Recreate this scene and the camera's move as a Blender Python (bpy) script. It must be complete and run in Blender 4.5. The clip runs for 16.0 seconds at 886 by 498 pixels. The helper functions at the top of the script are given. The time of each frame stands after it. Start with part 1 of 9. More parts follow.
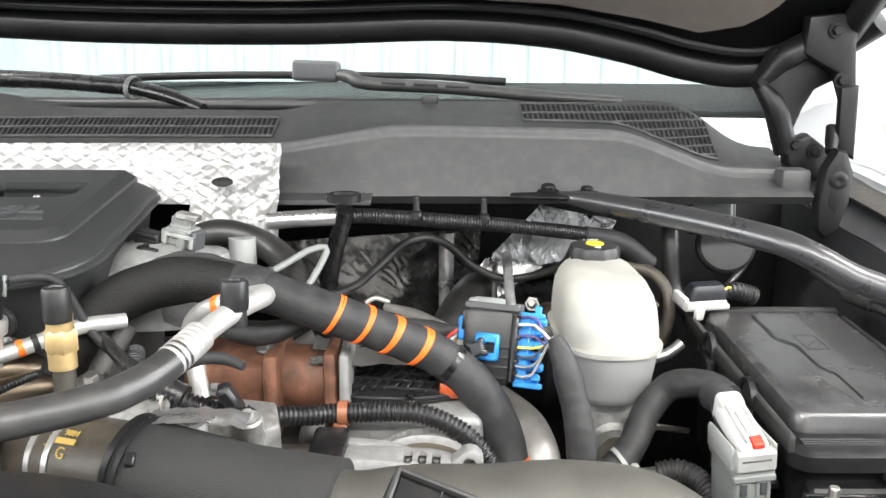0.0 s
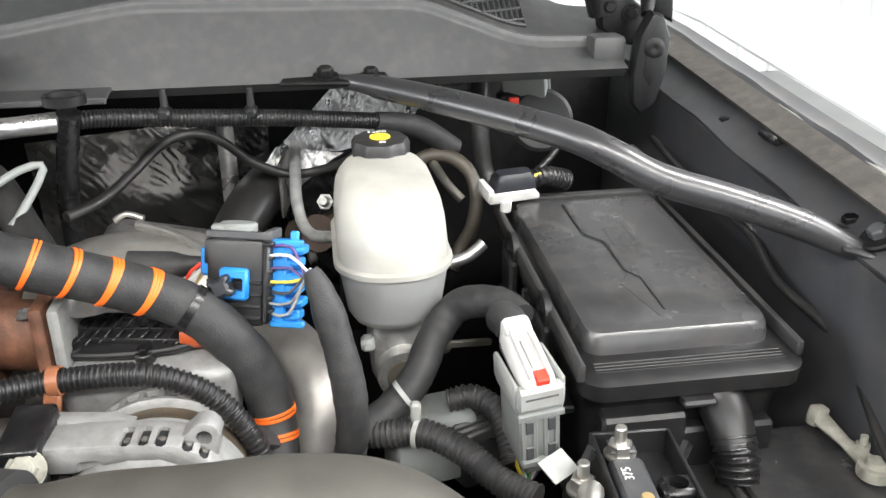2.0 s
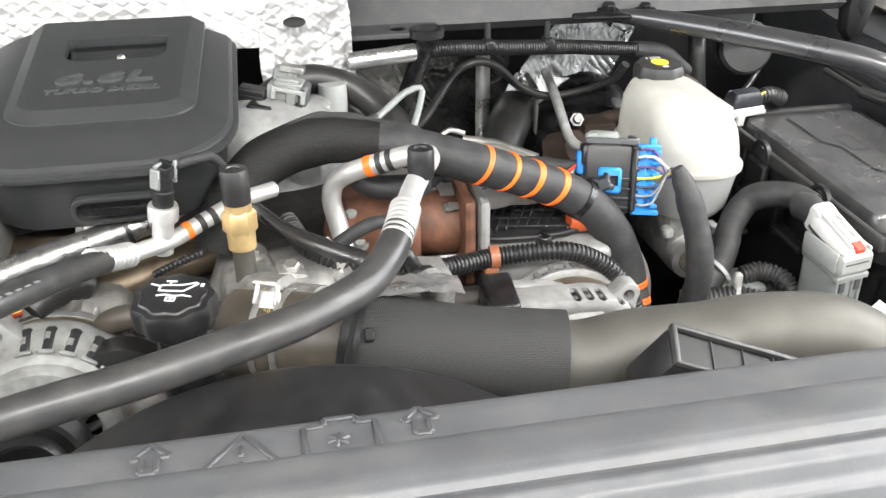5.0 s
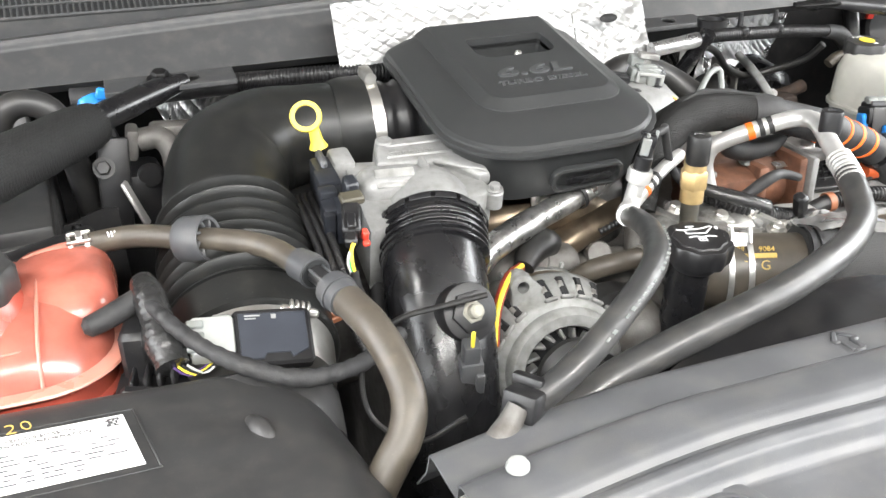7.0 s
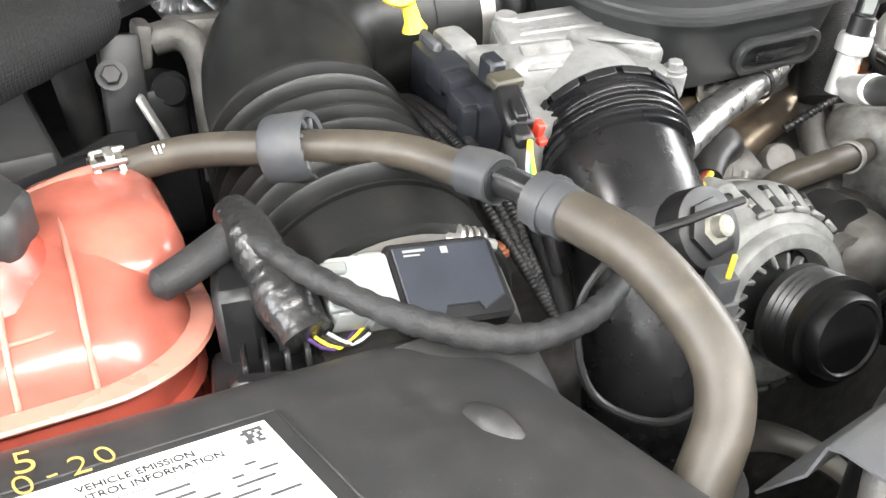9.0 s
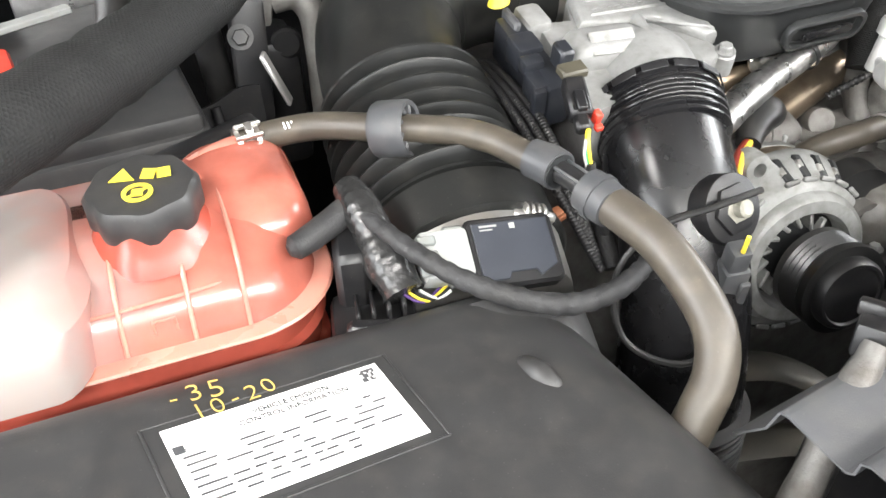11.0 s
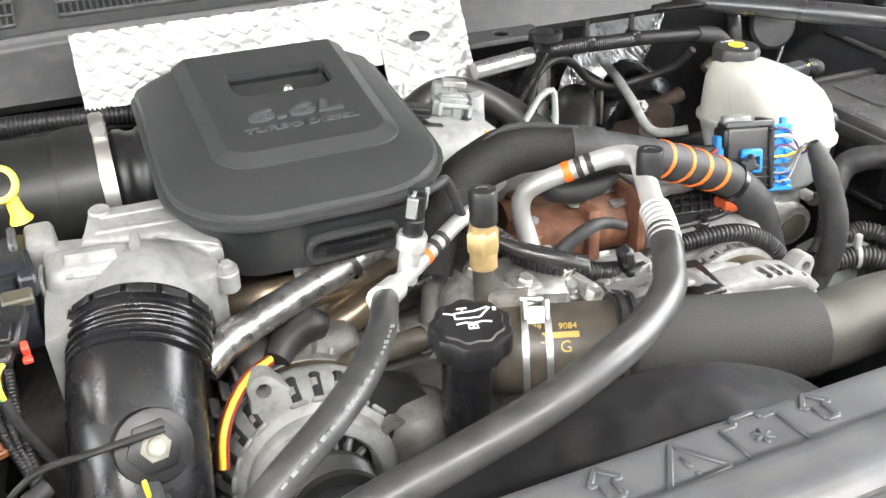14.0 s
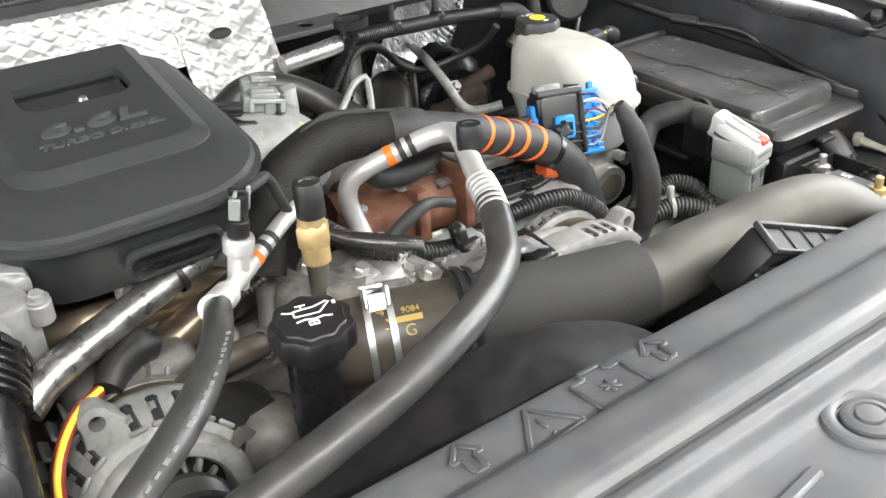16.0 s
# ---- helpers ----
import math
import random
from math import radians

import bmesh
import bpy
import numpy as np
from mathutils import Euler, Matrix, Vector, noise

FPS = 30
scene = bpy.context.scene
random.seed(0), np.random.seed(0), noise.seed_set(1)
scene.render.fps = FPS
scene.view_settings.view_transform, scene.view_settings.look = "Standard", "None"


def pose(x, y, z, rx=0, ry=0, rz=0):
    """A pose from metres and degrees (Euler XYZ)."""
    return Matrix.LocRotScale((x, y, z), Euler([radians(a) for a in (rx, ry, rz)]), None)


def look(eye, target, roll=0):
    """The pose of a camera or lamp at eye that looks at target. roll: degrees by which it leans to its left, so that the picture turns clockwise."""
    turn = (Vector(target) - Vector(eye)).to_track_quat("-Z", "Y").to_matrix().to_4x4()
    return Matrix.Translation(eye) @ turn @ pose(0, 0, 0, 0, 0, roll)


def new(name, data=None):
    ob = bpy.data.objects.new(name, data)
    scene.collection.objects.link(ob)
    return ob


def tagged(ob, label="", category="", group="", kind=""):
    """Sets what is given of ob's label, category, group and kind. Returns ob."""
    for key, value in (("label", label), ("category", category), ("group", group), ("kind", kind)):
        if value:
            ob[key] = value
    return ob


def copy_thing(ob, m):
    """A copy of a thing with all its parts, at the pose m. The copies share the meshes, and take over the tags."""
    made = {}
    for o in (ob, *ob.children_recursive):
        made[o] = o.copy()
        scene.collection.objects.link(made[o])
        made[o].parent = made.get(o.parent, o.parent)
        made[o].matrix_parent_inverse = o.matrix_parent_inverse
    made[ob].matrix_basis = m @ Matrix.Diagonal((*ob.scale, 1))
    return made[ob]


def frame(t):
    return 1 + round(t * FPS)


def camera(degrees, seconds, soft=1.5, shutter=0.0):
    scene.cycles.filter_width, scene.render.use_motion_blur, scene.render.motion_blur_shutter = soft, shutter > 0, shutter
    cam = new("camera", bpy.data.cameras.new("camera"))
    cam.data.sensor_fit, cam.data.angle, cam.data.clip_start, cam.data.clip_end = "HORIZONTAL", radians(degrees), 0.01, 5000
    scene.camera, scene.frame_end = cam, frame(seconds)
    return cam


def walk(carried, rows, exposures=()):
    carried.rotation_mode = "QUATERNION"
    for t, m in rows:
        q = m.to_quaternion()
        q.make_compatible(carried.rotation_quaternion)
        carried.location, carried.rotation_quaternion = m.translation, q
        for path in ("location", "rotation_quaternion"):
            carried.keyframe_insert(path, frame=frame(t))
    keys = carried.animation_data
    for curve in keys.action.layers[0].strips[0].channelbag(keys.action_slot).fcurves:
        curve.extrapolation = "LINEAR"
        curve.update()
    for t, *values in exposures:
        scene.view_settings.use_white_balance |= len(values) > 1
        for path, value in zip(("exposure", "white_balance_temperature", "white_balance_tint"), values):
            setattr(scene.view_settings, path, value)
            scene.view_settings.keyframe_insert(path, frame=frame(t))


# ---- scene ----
cam = camera(53.2, 16.0)
ROWS = [
    (0.0, -0.0041, 0.0005, 1.5484, 78.137, -0.130, -0.163),
    (0.5, 0.0616, 0.0362, 1.5742, 76.259, -0.311, -0.636),
    (1.0, 0.0785, 0.0781, 1.5821, 71.509, -0.262, -2.493),
    (1.5, 0.0828, 0.1217, 1.5835, 69.191, 0.035, -5.569),
    (2.0, 0.1090, 0.1359, 1.5757, 67.500, 0.829, -8.276),
    (2.5, 0.1116, 0.1286, 1.5793, 65.501, 0.654, -9.807),
    (3.0, 0.0931, 0.0969, 1.5887, 64.254, 0.685, -10.482),
    (3.2, 0.0798, 0.0868, 1.5923, 63.606, 0.769, -10.591),
    (5.3, -0.3412, 0.0270, 1.6207, 63.172, 0.660, -11.435),
    (5.5, -0.3915, 0.0373, 1.6127, 63.355, 0.724, -11.523),
    (6.0, -0.4847, 0.0572, 1.6065, 63.679, 1.048, -12.132),
    (6.5, -0.6363, 0.0412, 1.6279, 63.437, 0.548, -15.178),
    (7.0, -0.7694, 0.0230, 1.6524, 63.180, 1.073, -20.162),
    (7.5, -0.8328, 0.0751, 1.6243, 63.079, 2.060, -24.501),
    (8.0, -0.8648, 0.1445, 1.5930, 62.939, 2.060, -26.219),
    (8.5, -0.8638, 0.2124, 1.5462, 62.567, 2.395, -27.092),
    (9.0, -0.8539, 0.2520, 1.5211, 61.511, 2.228, -26.161),
    (9.2, -0.8609, 0.2619, 1.5096, 60.389, 2.376, -25.561),
    (10.2, -0.8682, 0.2222, 1.5719, 51.526, 2.495, -18.866),
    (11.3, -0.8772, 0.1739, 1.6477, 53.310, 2.691, -21.132),
    (11.5, -0.8578, 0.1575, 1.6573, 53.839, 2.696, -20.946),
    (12.0, -0.8001, 0.1246, 1.6686, 59.210, 2.993, -20.488),
    (12.5, -0.7370, 0.1020, 1.6598, 61.367, 3.108, -20.026),
    (13.0, -0.6816, 0.0974, 1.6600, 62.480, 3.255, -19.540),
    (13.5, -0.6104, 0.1077, 1.6490, 62.501, 3.196, -20.281),
    (14.0, -0.5419, 0.1130, 1.6445, 62.275, 2.594, -22.698),
    (14.5, -0.5011, 0.1149, 1.6428, 62.081, 2.276, -26.823),
    (15.0, -0.4837, 0.1104, 1.6452, 61.771, 3.491, -31.085),
    (15.5, -0.4778, 0.1145, 1.6472, 61.581, 3.922, -33.951),
    (16.0, -0.5369, 0.1200, 1.6324, 61.342, 4.090, -35.563),
]
EXPOSURES = [(0, 0.06), (1.0, -0.05), (1.5, -0.08), (3, 0.02), (5.5, 0.18), (8, 0.36), (9.2, 0.46), (11.5, 0.34), (12.5, 0.34), (14.5, 0.35), (15, 0.24), (15.5, 0.05), (16, -0.05)]
walk(cam, [(t, pose(x, y, z, rx, ry, rz)) for t, x, y, z, rx, ry, rz in ROWS], EXPOSURES)

# ---- world, lamps ----
world = bpy.data.worlds.new("workshop_air")
world.use_nodes = True
scene.world = world
world.node_tree.nodes["Background"].inputs["Color"].default_value = (0.9, 0.95, 1.0, 1)
world.node_tree.nodes["Background"].inputs["Strength"].default_value = 0.3

LAMP_PLACES = [(-2.6, -2.6), (0.2, -2.6), (3.0, -2.6), (-2.6, 0.4), (3.0, 0.4)]
for lx, ly in LAMP_PLACES:
    lamp = bpy.data.lights.new("panel_light", "AREA")
    lamp.shape, lamp.size, lamp.size_y, lamp.energy, lamp.color = "RECTANGLE", 2.4, 0.4, 250, (1.0, 0.98, 0.95)
    ob = new("panel_light", lamp)
    ob.location = (lx, ly, 3.95)
# daylight from the open gate in front of the truck
lamp = bpy.data.lights.new("gate_daylight", "AREA")
lamp.shape, lamp.size, lamp.size_y, lamp.energy, lamp.color = "RECTANGLE", 4.2, 2.6, 90, (0.94, 0.97, 1.0)
ob = new("gate_daylight", lamp)
ob.matrix_world = look((0.4, -5.4, 2.2), (-0.3, 1.0, 1.3))

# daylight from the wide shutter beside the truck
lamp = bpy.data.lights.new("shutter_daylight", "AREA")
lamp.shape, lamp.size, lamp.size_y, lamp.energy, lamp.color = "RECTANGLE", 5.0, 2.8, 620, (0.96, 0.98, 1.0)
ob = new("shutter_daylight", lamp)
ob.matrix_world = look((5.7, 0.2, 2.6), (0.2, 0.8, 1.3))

# added fill lamp on the left; the wall there has no window
lamp = bpy.data.lights.new("left_fill", "AREA")
lamp.shape, lamp.size, lamp.size_y, lamp.energy, lamp.color = "RECTANGLE", 5.0, 1.6, 300, (0.96, 0.98, 1.0)
ob = new("left_fill", lamp)
ob.matrix_world = look((-5.2, 0.0, 2.7), (0.2, 0.8, 1.3))

# ---- materials ----
def mat(name, col, rough=0.5, metal=0.0, vary=0.25, scale=40.0, bump=0.1, fine=400.0, dirt=None, dirt_amount=0.35,
        coat=0.0, trans=0.0, sss=0.0, spec=0.5, rough_vary=0.05, stretch=(1, 1, 1), speck=0.16):
    """A worn surface: two scales of noise in colour and gloss, fine relief, and an optional film and specks of dirt."""
    m = bpy.data.materials.new(name)
    m.use_nodes = True
    nt = m.node_tree
    n, link = nt.nodes, nt.links.new
    b = n["Principled BSDF"]
    geo = n.new("ShaderNodeNewGeometry")
    mp = n.new("ShaderNodeMapping")
    mp.inputs["Scale"].default_value = stretch
    link(geo.outputs["Position"], mp.inputs["Vector"])
    big = n.new("ShaderNodeTexNoise")
    big.inputs["Scale"].default_value, big.inputs["Detail"].default_value = scale, 6
    small = n.new("ShaderNodeTexNoise")
    small.inputs["Scale"].default_value, small.inputs["Detail"].default_value = fine, 4
    for t in (big, small):
        link(mp.outputs["Vector"], t.inputs["Vector"])
    ramp = n.new("ShaderNodeMapRange")
    ramp.inputs["From Min"].default_value, ramp.inputs["From Max"].default_value = 0.3, 0.7
    ramp.inputs["To Min"].default_value, ramp.inputs["To Max"].default_value = 1 - vary, 1 + vary
    link(big.outputs["Fac"], ramp.inputs["Value"])
    mul = n.new("ShaderNodeMix")
    mul.data_type, mul.blend_type = "RGBA", "MULTIPLY"
    mul.inputs["Factor"].default_value = 1
    mul.inputs["A"].default_value = (*col, 1)
    link(ramp.outputs["Result"], mul.inputs["B"])
    out = mul.outputs["Result"]
    if dirt:
        dn = n.new("ShaderNodeTexNoise")
        dn.inputs["Scale"].default_value, dn.inputs["Detail"].default_value = scale * 1.7, 9
        link(mp.outputs["Vector"], dn.inputs["Vector"])
        dr = n.new("ShaderNodeMapRange")
        dr.inputs["From Min"].default_value, dr.inputs["From Max"].default_value = 0.45, 0.75
        dr.inputs["To Max"].default_value = dirt_amount
        link(dn.outputs["Fac"], dr.inputs["Value"])
        mx = n.new("ShaderNodeMix")
        mx.data_type = "RGBA"
        link(dr.outputs["Result"], mx.inputs["Factor"])
        link(out, mx.inputs["A"])
        mx.inputs["B"].default_value = (*dirt, 1)
        out = mx.outputs["Result"]
        sv = n.new("ShaderNodeTexVoronoi")
        sv.inputs["Scale"].default_value = 210
        link(geo.outputs["Position"], sv.inputs["Vector"])
        sr = n.new("ShaderNodeMapRange")
        sr.inputs["From Min"].default_value, sr.inputs["From Max"].default_value = 0.12, 0.05
        sr.inputs["To Max"].default_value = speck
        link(sv.outputs["Distance"], sr.inputs["Value"])
        sm = n.new("ShaderNodeMath")
        sm.operation = "MULTIPLY"
        link(sr.outputs["Result"], sm.inputs[0])
        link(big.outputs["Fac"], sm.inputs[1])
        sx = n.new("ShaderNodeMix")
        sx.data_type = "RGBA"
        link(sm.outputs[0], sx.inputs["Factor"])
        link(out, sx.inputs["A"])
        sx.inputs["B"].default_value = (0.3, 0.28, 0.25, 1)
        out = sx.outputs["Result"]
    link(out, b.inputs["Base Color"])
    rr = n.new("ShaderNodeMapRange")
    rr.inputs["From Min"].default_value, rr.inputs["From Max"].default_value = 0.3, 0.7
    rr.inputs["To Min"].default_value, rr.inputs["To Max"].default_value = max(0.03, rough - rough_vary), min(1, rough + rough_vary)
    link(big.outputs["Fac"], rr.inputs["Value"])
    link(rr.outputs["Result"], b.inputs["Roughness"])
    b.inputs["Metallic"].default_value = metal
    b.inputs["Coat Weight"].default_value = coat
    b.inputs["Transmission Weight"].default_value = trans
    b.inputs["Specular IOR Level"].default_value = spec
    if sss:
        b.inputs["Subsurface Weight"].default_value = sss
        b.inputs["Subsurface Radius"].default_value = (0.02, 0.012, 0.008)
    if bump:
        bp = n.new("ShaderNodeBump")
        bp.inputs["Strength"].default_value, bp.inputs["Distance"].default_value = bump, 0.0006
        link(small.outputs["Fac"], bp.inputs["Height"])
        link(bp.outputs["Normal"], b.inputs["Normal"])
    return m


def woven(name, col, cell=0.0026, rough=0.75, deep=0.9, low=0.35, spec=0.5):
    """A braided sleeve: small meshes in relief."""
    m = bpy.data.materials.new(name)
    m.use_nodes = True
    n, link = m.node_tree.nodes, m.node_tree.links.new
    b = n["Principled BSDF"]
    geo = n.new("ShaderNodeNewGeometry")
    mx = n.new("ShaderNodeTexVoronoi")
    mx.inputs["Scale"].default_value, mx.inputs["Randomness"].default_value = 1 / cell, 0.2
    link(geo.outputs["Position"], mx.inputs["Vector"])
    bp = n.new("ShaderNodeBump")
    bp.inputs["Strength"].default_value, bp.inputs["Distance"].default_value = deep, 0.0012
    link(mx.outputs[0], bp.inputs["Height"])
    link(bp.outputs["Normal"], b.inputs["Normal"])
    r = n.new("ShaderNodeMapRange")
    r.inputs["To Min"].default_value, r.inputs["To Max"].default_value = low, 2 - low
    link(mx.outputs[0], r.inputs["Value"])
    c = n.new("ShaderNodeMix")
    c.data_type, c.blend_type = "RGBA", "MULTIPLY"
    c.inputs["Factor"].default_value = 1
    c.inputs["A"].default_value = (*col, 1)
    link(r.outputs["Result"], c.inputs["B"])
    link(c.outputs["Result"], b.inputs["Base Color"])
    b.inputs["Roughness"].default_value, b.inputs["Specular IOR Level"].default_value = rough, spec
    return m


M_BRAID = woven("fine_black_braid", (0.0085, 0.0083, 0.008), 0.0015, 0.6, 0.6, 0.3, 0.3)
M_WEAVE = woven("fine_woven_sleeve", (0.02, 0.02, 0.02), 0.0015, 0.75, 0.35, 0.75)
M_SLEEVECLOTH = woven("coarse_woven_sleeve", (0.012, 0.0122, 0.012), 0.0024, 0.75, 0.7, 0.5, 0.3)
DUST = (0.28, 0.25, 0.21)
M_COVER = mat("moulded_cover_plastic", (0.029, 0.0302, 0.0308), 0.39, vary=0.04, fine=1700, bump=0.12, dirt=DUST, dirt_amount=0.015, spec=0.5, rough_vary=0.02)
# Lighter than the cover, putting the raised letters' sheen into the colour.
M_LETTER = mat("sheen_lightened_lettering", (0.06, 0.062, 0.064), 0.32, vary=0.1, fine=1500, bump=0.1)
M_BLACK = mat("black_plastic", (0.011, 0.011, 0.012), 0.4, vary=0.2, fine=900, bump=0.08, dirt=DUST, dirt_amount=0.03, spec=0.45, rough_vary=0.08)
M_BLACKDUSTY = mat("dusty_black_plastic", (0.028, 0.028, 0.0285), 0.47, vary=0.1, fine=1100, bump=0.14, dirt=DUST, dirt_amount=0.05)
M_BELLOWS = mat("semi_gloss_moulded_rubber", (0.012, 0.0125, 0.0122), 0.4, vary=0.12, fine=900, bump=0.06, dirt=DUST, dirt_amount=0.03, spec=0.42, rough_vary=0.06)
M_GLOSS = mat("glossy_black_plastic", (0.009, 0.009, 0.010), 0.27, vary=0.1, fine=900, bump=0.03, dirt=DUST, dirt_amount=0.02, rough_vary=0.04)
# Near black, so the colour itself deepens the shade in the bay's gaps.
M_DARK = mat("dark_sheet_metal", (0.0055, 0.0055, 0.006), 0.5, vary=0.3, fine=500, bump=0.1, dirt=DUST, dirt_amount=0.03, spec=0.22)
# Lifted and blued, putting the haze over the dark wall into the colour.
M_INNER = mat("satin_black_inner_fender", (0.05, 0.051, 0.056), 0.42, vary=0.3, scale=14, fine=500, bump=0.1, dirt=DUST, dirt_amount=0.1)
M_LEDGE = mat("dusty_seam_sealer", (0.045, 0.041, 0.037), 0.65, vary=0.35, scale=50, fine=500, bump=0.5, dirt=(0.13, 0.115, 0.095), dirt_amount=0.35)
M_LID = mat("satin_grey_black_lid", (0.046, 0.046, 0.048), 0.24, vary=0.12, scale=24, fine=1200, bump=0.06, dirt=DUST, dirt_amount=0.1, spec=0.6)
M_HOSEDUST = mat("satin_rubber_hose", (0.032, 0.032, 0.032), 0.36, vary=0.12, fine=900, bump=0.1, dirt=(0.15, 0.14, 0.12), dirt_amount=0.18, rough_vary=0.08)
M_ALT = mat("grey_weathered_casting", (0.255, 0.258, 0.252), 0.55, metal=0.2, vary=0.2, scale=60, fine=420, bump=0.6, dirt=(0.11, 0.104, 0.094), dirt_amount=0.55)
M_DOME = mat("brushed_dull_metal", (0.42, 0.41, 0.39), 0.42, metal=0.5, vary=0.12, scale=30, fine=300, bump=0.1, dirt=(0.2, 0.17, 0.13), dirt_amount=0.4)
M_COWL = mat("grey_black_cowl_plastic", (0.041, 0.042, 0.0435), 0.5, vary=0.08, fine=1600, bump=0.15, dirt=DUST, dirt_amount=0.08)
M_SHIELD = mat("front_cover_plastic", (0.086, 0.088, 0.093), 0.42, vary=0.14, scale=24, fine=900, bump=0.15, dirt=(0.2, 0.19, 0.17), dirt_amount=0.22, speck=0.3)
M_RUBBER = mat("black_rubber", (0.017, 0.017, 0.017), 0.4, vary=0.08, fine=900, bump=0.1, dirt=DUST, dirt_amount=0.05, rough_vary=0.06)
M_HOSEBROWN = mat("weathered_coolant_hose", (0.062, 0.053, 0.042), 0.42, vary=0.1, fine=900, bump=0.1, dirt=(0.2, 0.17, 0.12), dirt_amount=0.2)
M_FABRIC = mat("woven_black_sleeve", (0.02, 0.02, 0.02), 0.8, vary=0.3, fine=1400, bump=0.8)
M_TAPE = mat("black_cloth_tape", (0.027, 0.027, 0.028), 0.58, vary=0.3, scale=60, fine=700, bump=0.6, spec=0.35, dirt=(0.1, 0.095, 0.085), dirt_amount=0.15)
M_SHINYTAPE = mat("shiny_black_tape", (0.02, 0.02, 0.02), 0.22, vary=0.3, fine=300, bump=0.9)
M_NAVY = mat("blue_black_moulded_plastic", (0.016, 0.018, 0.023), 0.38, vary=0.15, fine=900, bump=0.08, dirt=DUST, dirt_amount=0.04)
M_PULLEY = mat("black_coated_steel", (0.014, 0.014, 0.014), 0.35, vary=0.2, bump=0.05)
M_CAST = mat("cast_aluminium", (0.58, 0.58, 0.565), 0.4, metal=0.85, vary=0.2, scale=60, fine=420, bump=0.6, dirt=(0.16, 0.15, 0.13), dirt_amount=0.5)
M_CASTMID = mat("dull_cast_aluminium", (0.36, 0.355, 0.34), 0.48, metal=0.7, vary=0.25, scale=60, fine=420, bump=0.7, dirt=(0.1, 0.09, 0.075), dirt_amount=0.6)
# Dirty, and darkened further to put shade between engine parts into colour.
M_CASTDARK = mat("dirty_gap_dark_aluminium", (0.13, 0.125, 0.118), 0.55, metal=0.35, vary=0.25, scale=50, fine=420, bump=0.6, dirt=(0.07, 0.06, 0.05), dirt_amount=0.75)
M_BRACE = mat("glossy_black_painted_tube", (0.03, 0.03, 0.032), 0.3, vary=0.1, fine=300, bump=0.03, spec=0.8)
M_CHANNEL = mat("satin_grey_channel", (0.105, 0.107, 0.112), 0.5, vary=0.12, scale=12, fine=500, bump=0.1, dirt=DUST, dirt_amount=0.15)
M_ALU = mat("bright_aluminium_pipe", (0.62, 0.615, 0.6), 0.4, metal=0.65, vary=0.06, fine=600, bump=0.08, dirt=(0.3, 0.27, 0.23), dirt_amount=0.2, speck=0.05)
M_DIECAST = mat("matte_die_cast_aluminium", (0.27, 0.27, 0.265), 0.55, metal=0.3, vary=0.14, scale=70, fine=420, bump=0.5, dirt=(0.14, 0.136, 0.125), dirt_amount=0.45)
M_LEAD = mat("corroded_lead", (0.27, 0.262, 0.225), 0.75, vary=0.3, scale=90, fine=500, bump=0.8, dirt=(0.42, 0.4, 0.34), dirt_amount=0.5)
M_STEEL = mat("zinc_plated_steel", (0.62, 0.61, 0.58), 0.32, metal=0.9, vary=0.12, fine=600, bump=0.1, dirt=(0.25, 0.18, 0.1), dirt_amount=0.3)
M_PIPE = mat("dull_steel_pipe", (0.072, 0.068, 0.058), 0.5, metal=0.3, vary=0.2, scale=14, fine=500, bump=0.1, dirt=(0.16, 0.14, 0.1), dirt_amount=0.5)
M_CHARGE = mat("matte_grey_charge_pipe", (0.088, 0.085, 0.075), 0.55, metal=0.45, vary=0.16, scale=16, fine=700, bump=0.12, dirt=(0.055, 0.052, 0.045), dirt_amount=0.5)
M_BRONZE = mat("heat_tinted_steel", (0.25, 0.2, 0.145), 0.34, metal=0.85, vary=0.3, scale=30, fine=300, bump=0.1, dirt=(0.08, 0.055, 0.035), dirt_amount=0.6)
M_RUST = mat("rusty_cast_iron", (0.15, 0.066, 0.038), 0.6, metal=0.15, vary=0.45, scale=60, fine=600, bump=0.7, dirt=(0.085, 0.042, 0.027), dirt_amount=0.8)
M_OLDRUST = mat("sooty_rusty_iron", (0.04, 0.024, 0.016), 0.8, metal=0.1, vary=0.5, scale=70, fine=600, bump=0.9, dirt=(0.03, 0.022, 0.018), dirt_amount=0.8)
M_FOIL = mat("crumpled_aluminium_foil", (0.62, 0.62, 0.62), 0.3, metal=0.9, vary=0.1, fine=260, bump=0.7, dirt=(0.2, 0.2, 0.2), dirt_amount=0.4)
M_SLEEVE = mat("silver_heat_sleeve", (0.5, 0.5, 0.49), 0.3, metal=0.95, vary=0.25, scale=90, fine=180, bump=1.0, dirt=(0.16, 0.15, 0.14), dirt_amount=0.5)
M_EMBOSS = mat("embossed_aluminium_sheet", (0.32, 0.32, 0.317), 0.42, metal=0.6, vary=0.1, scale=30, fine=500, bump=0.12, dirt=(0.24, 0.235, 0.225), dirt_amount=0.3, speck=0.0)
# Silver foil toned down, putting its dark reflections into the colour.
M_DARKFOIL = mat("reflection_darkened_foil", (0.27, 0.27, 0.27), 0.2, metal=0.95, vary=0.15, scale=25, fine=130, bump=0.6, dirt=(0.12, 0.12, 0.12), dirt_amount=0.3, stretch=(1, 1, 0.45))
M_ORANGE = mat("orange_tape", (0.86, 0.15, 0.014), 0.5, vary=0.1, fine=700, bump=0.2)
M_BLUE = mat("blue_connector_plastic", (0.02, 0.22, 0.62), 0.4, vary=0.08, bump=0.05)
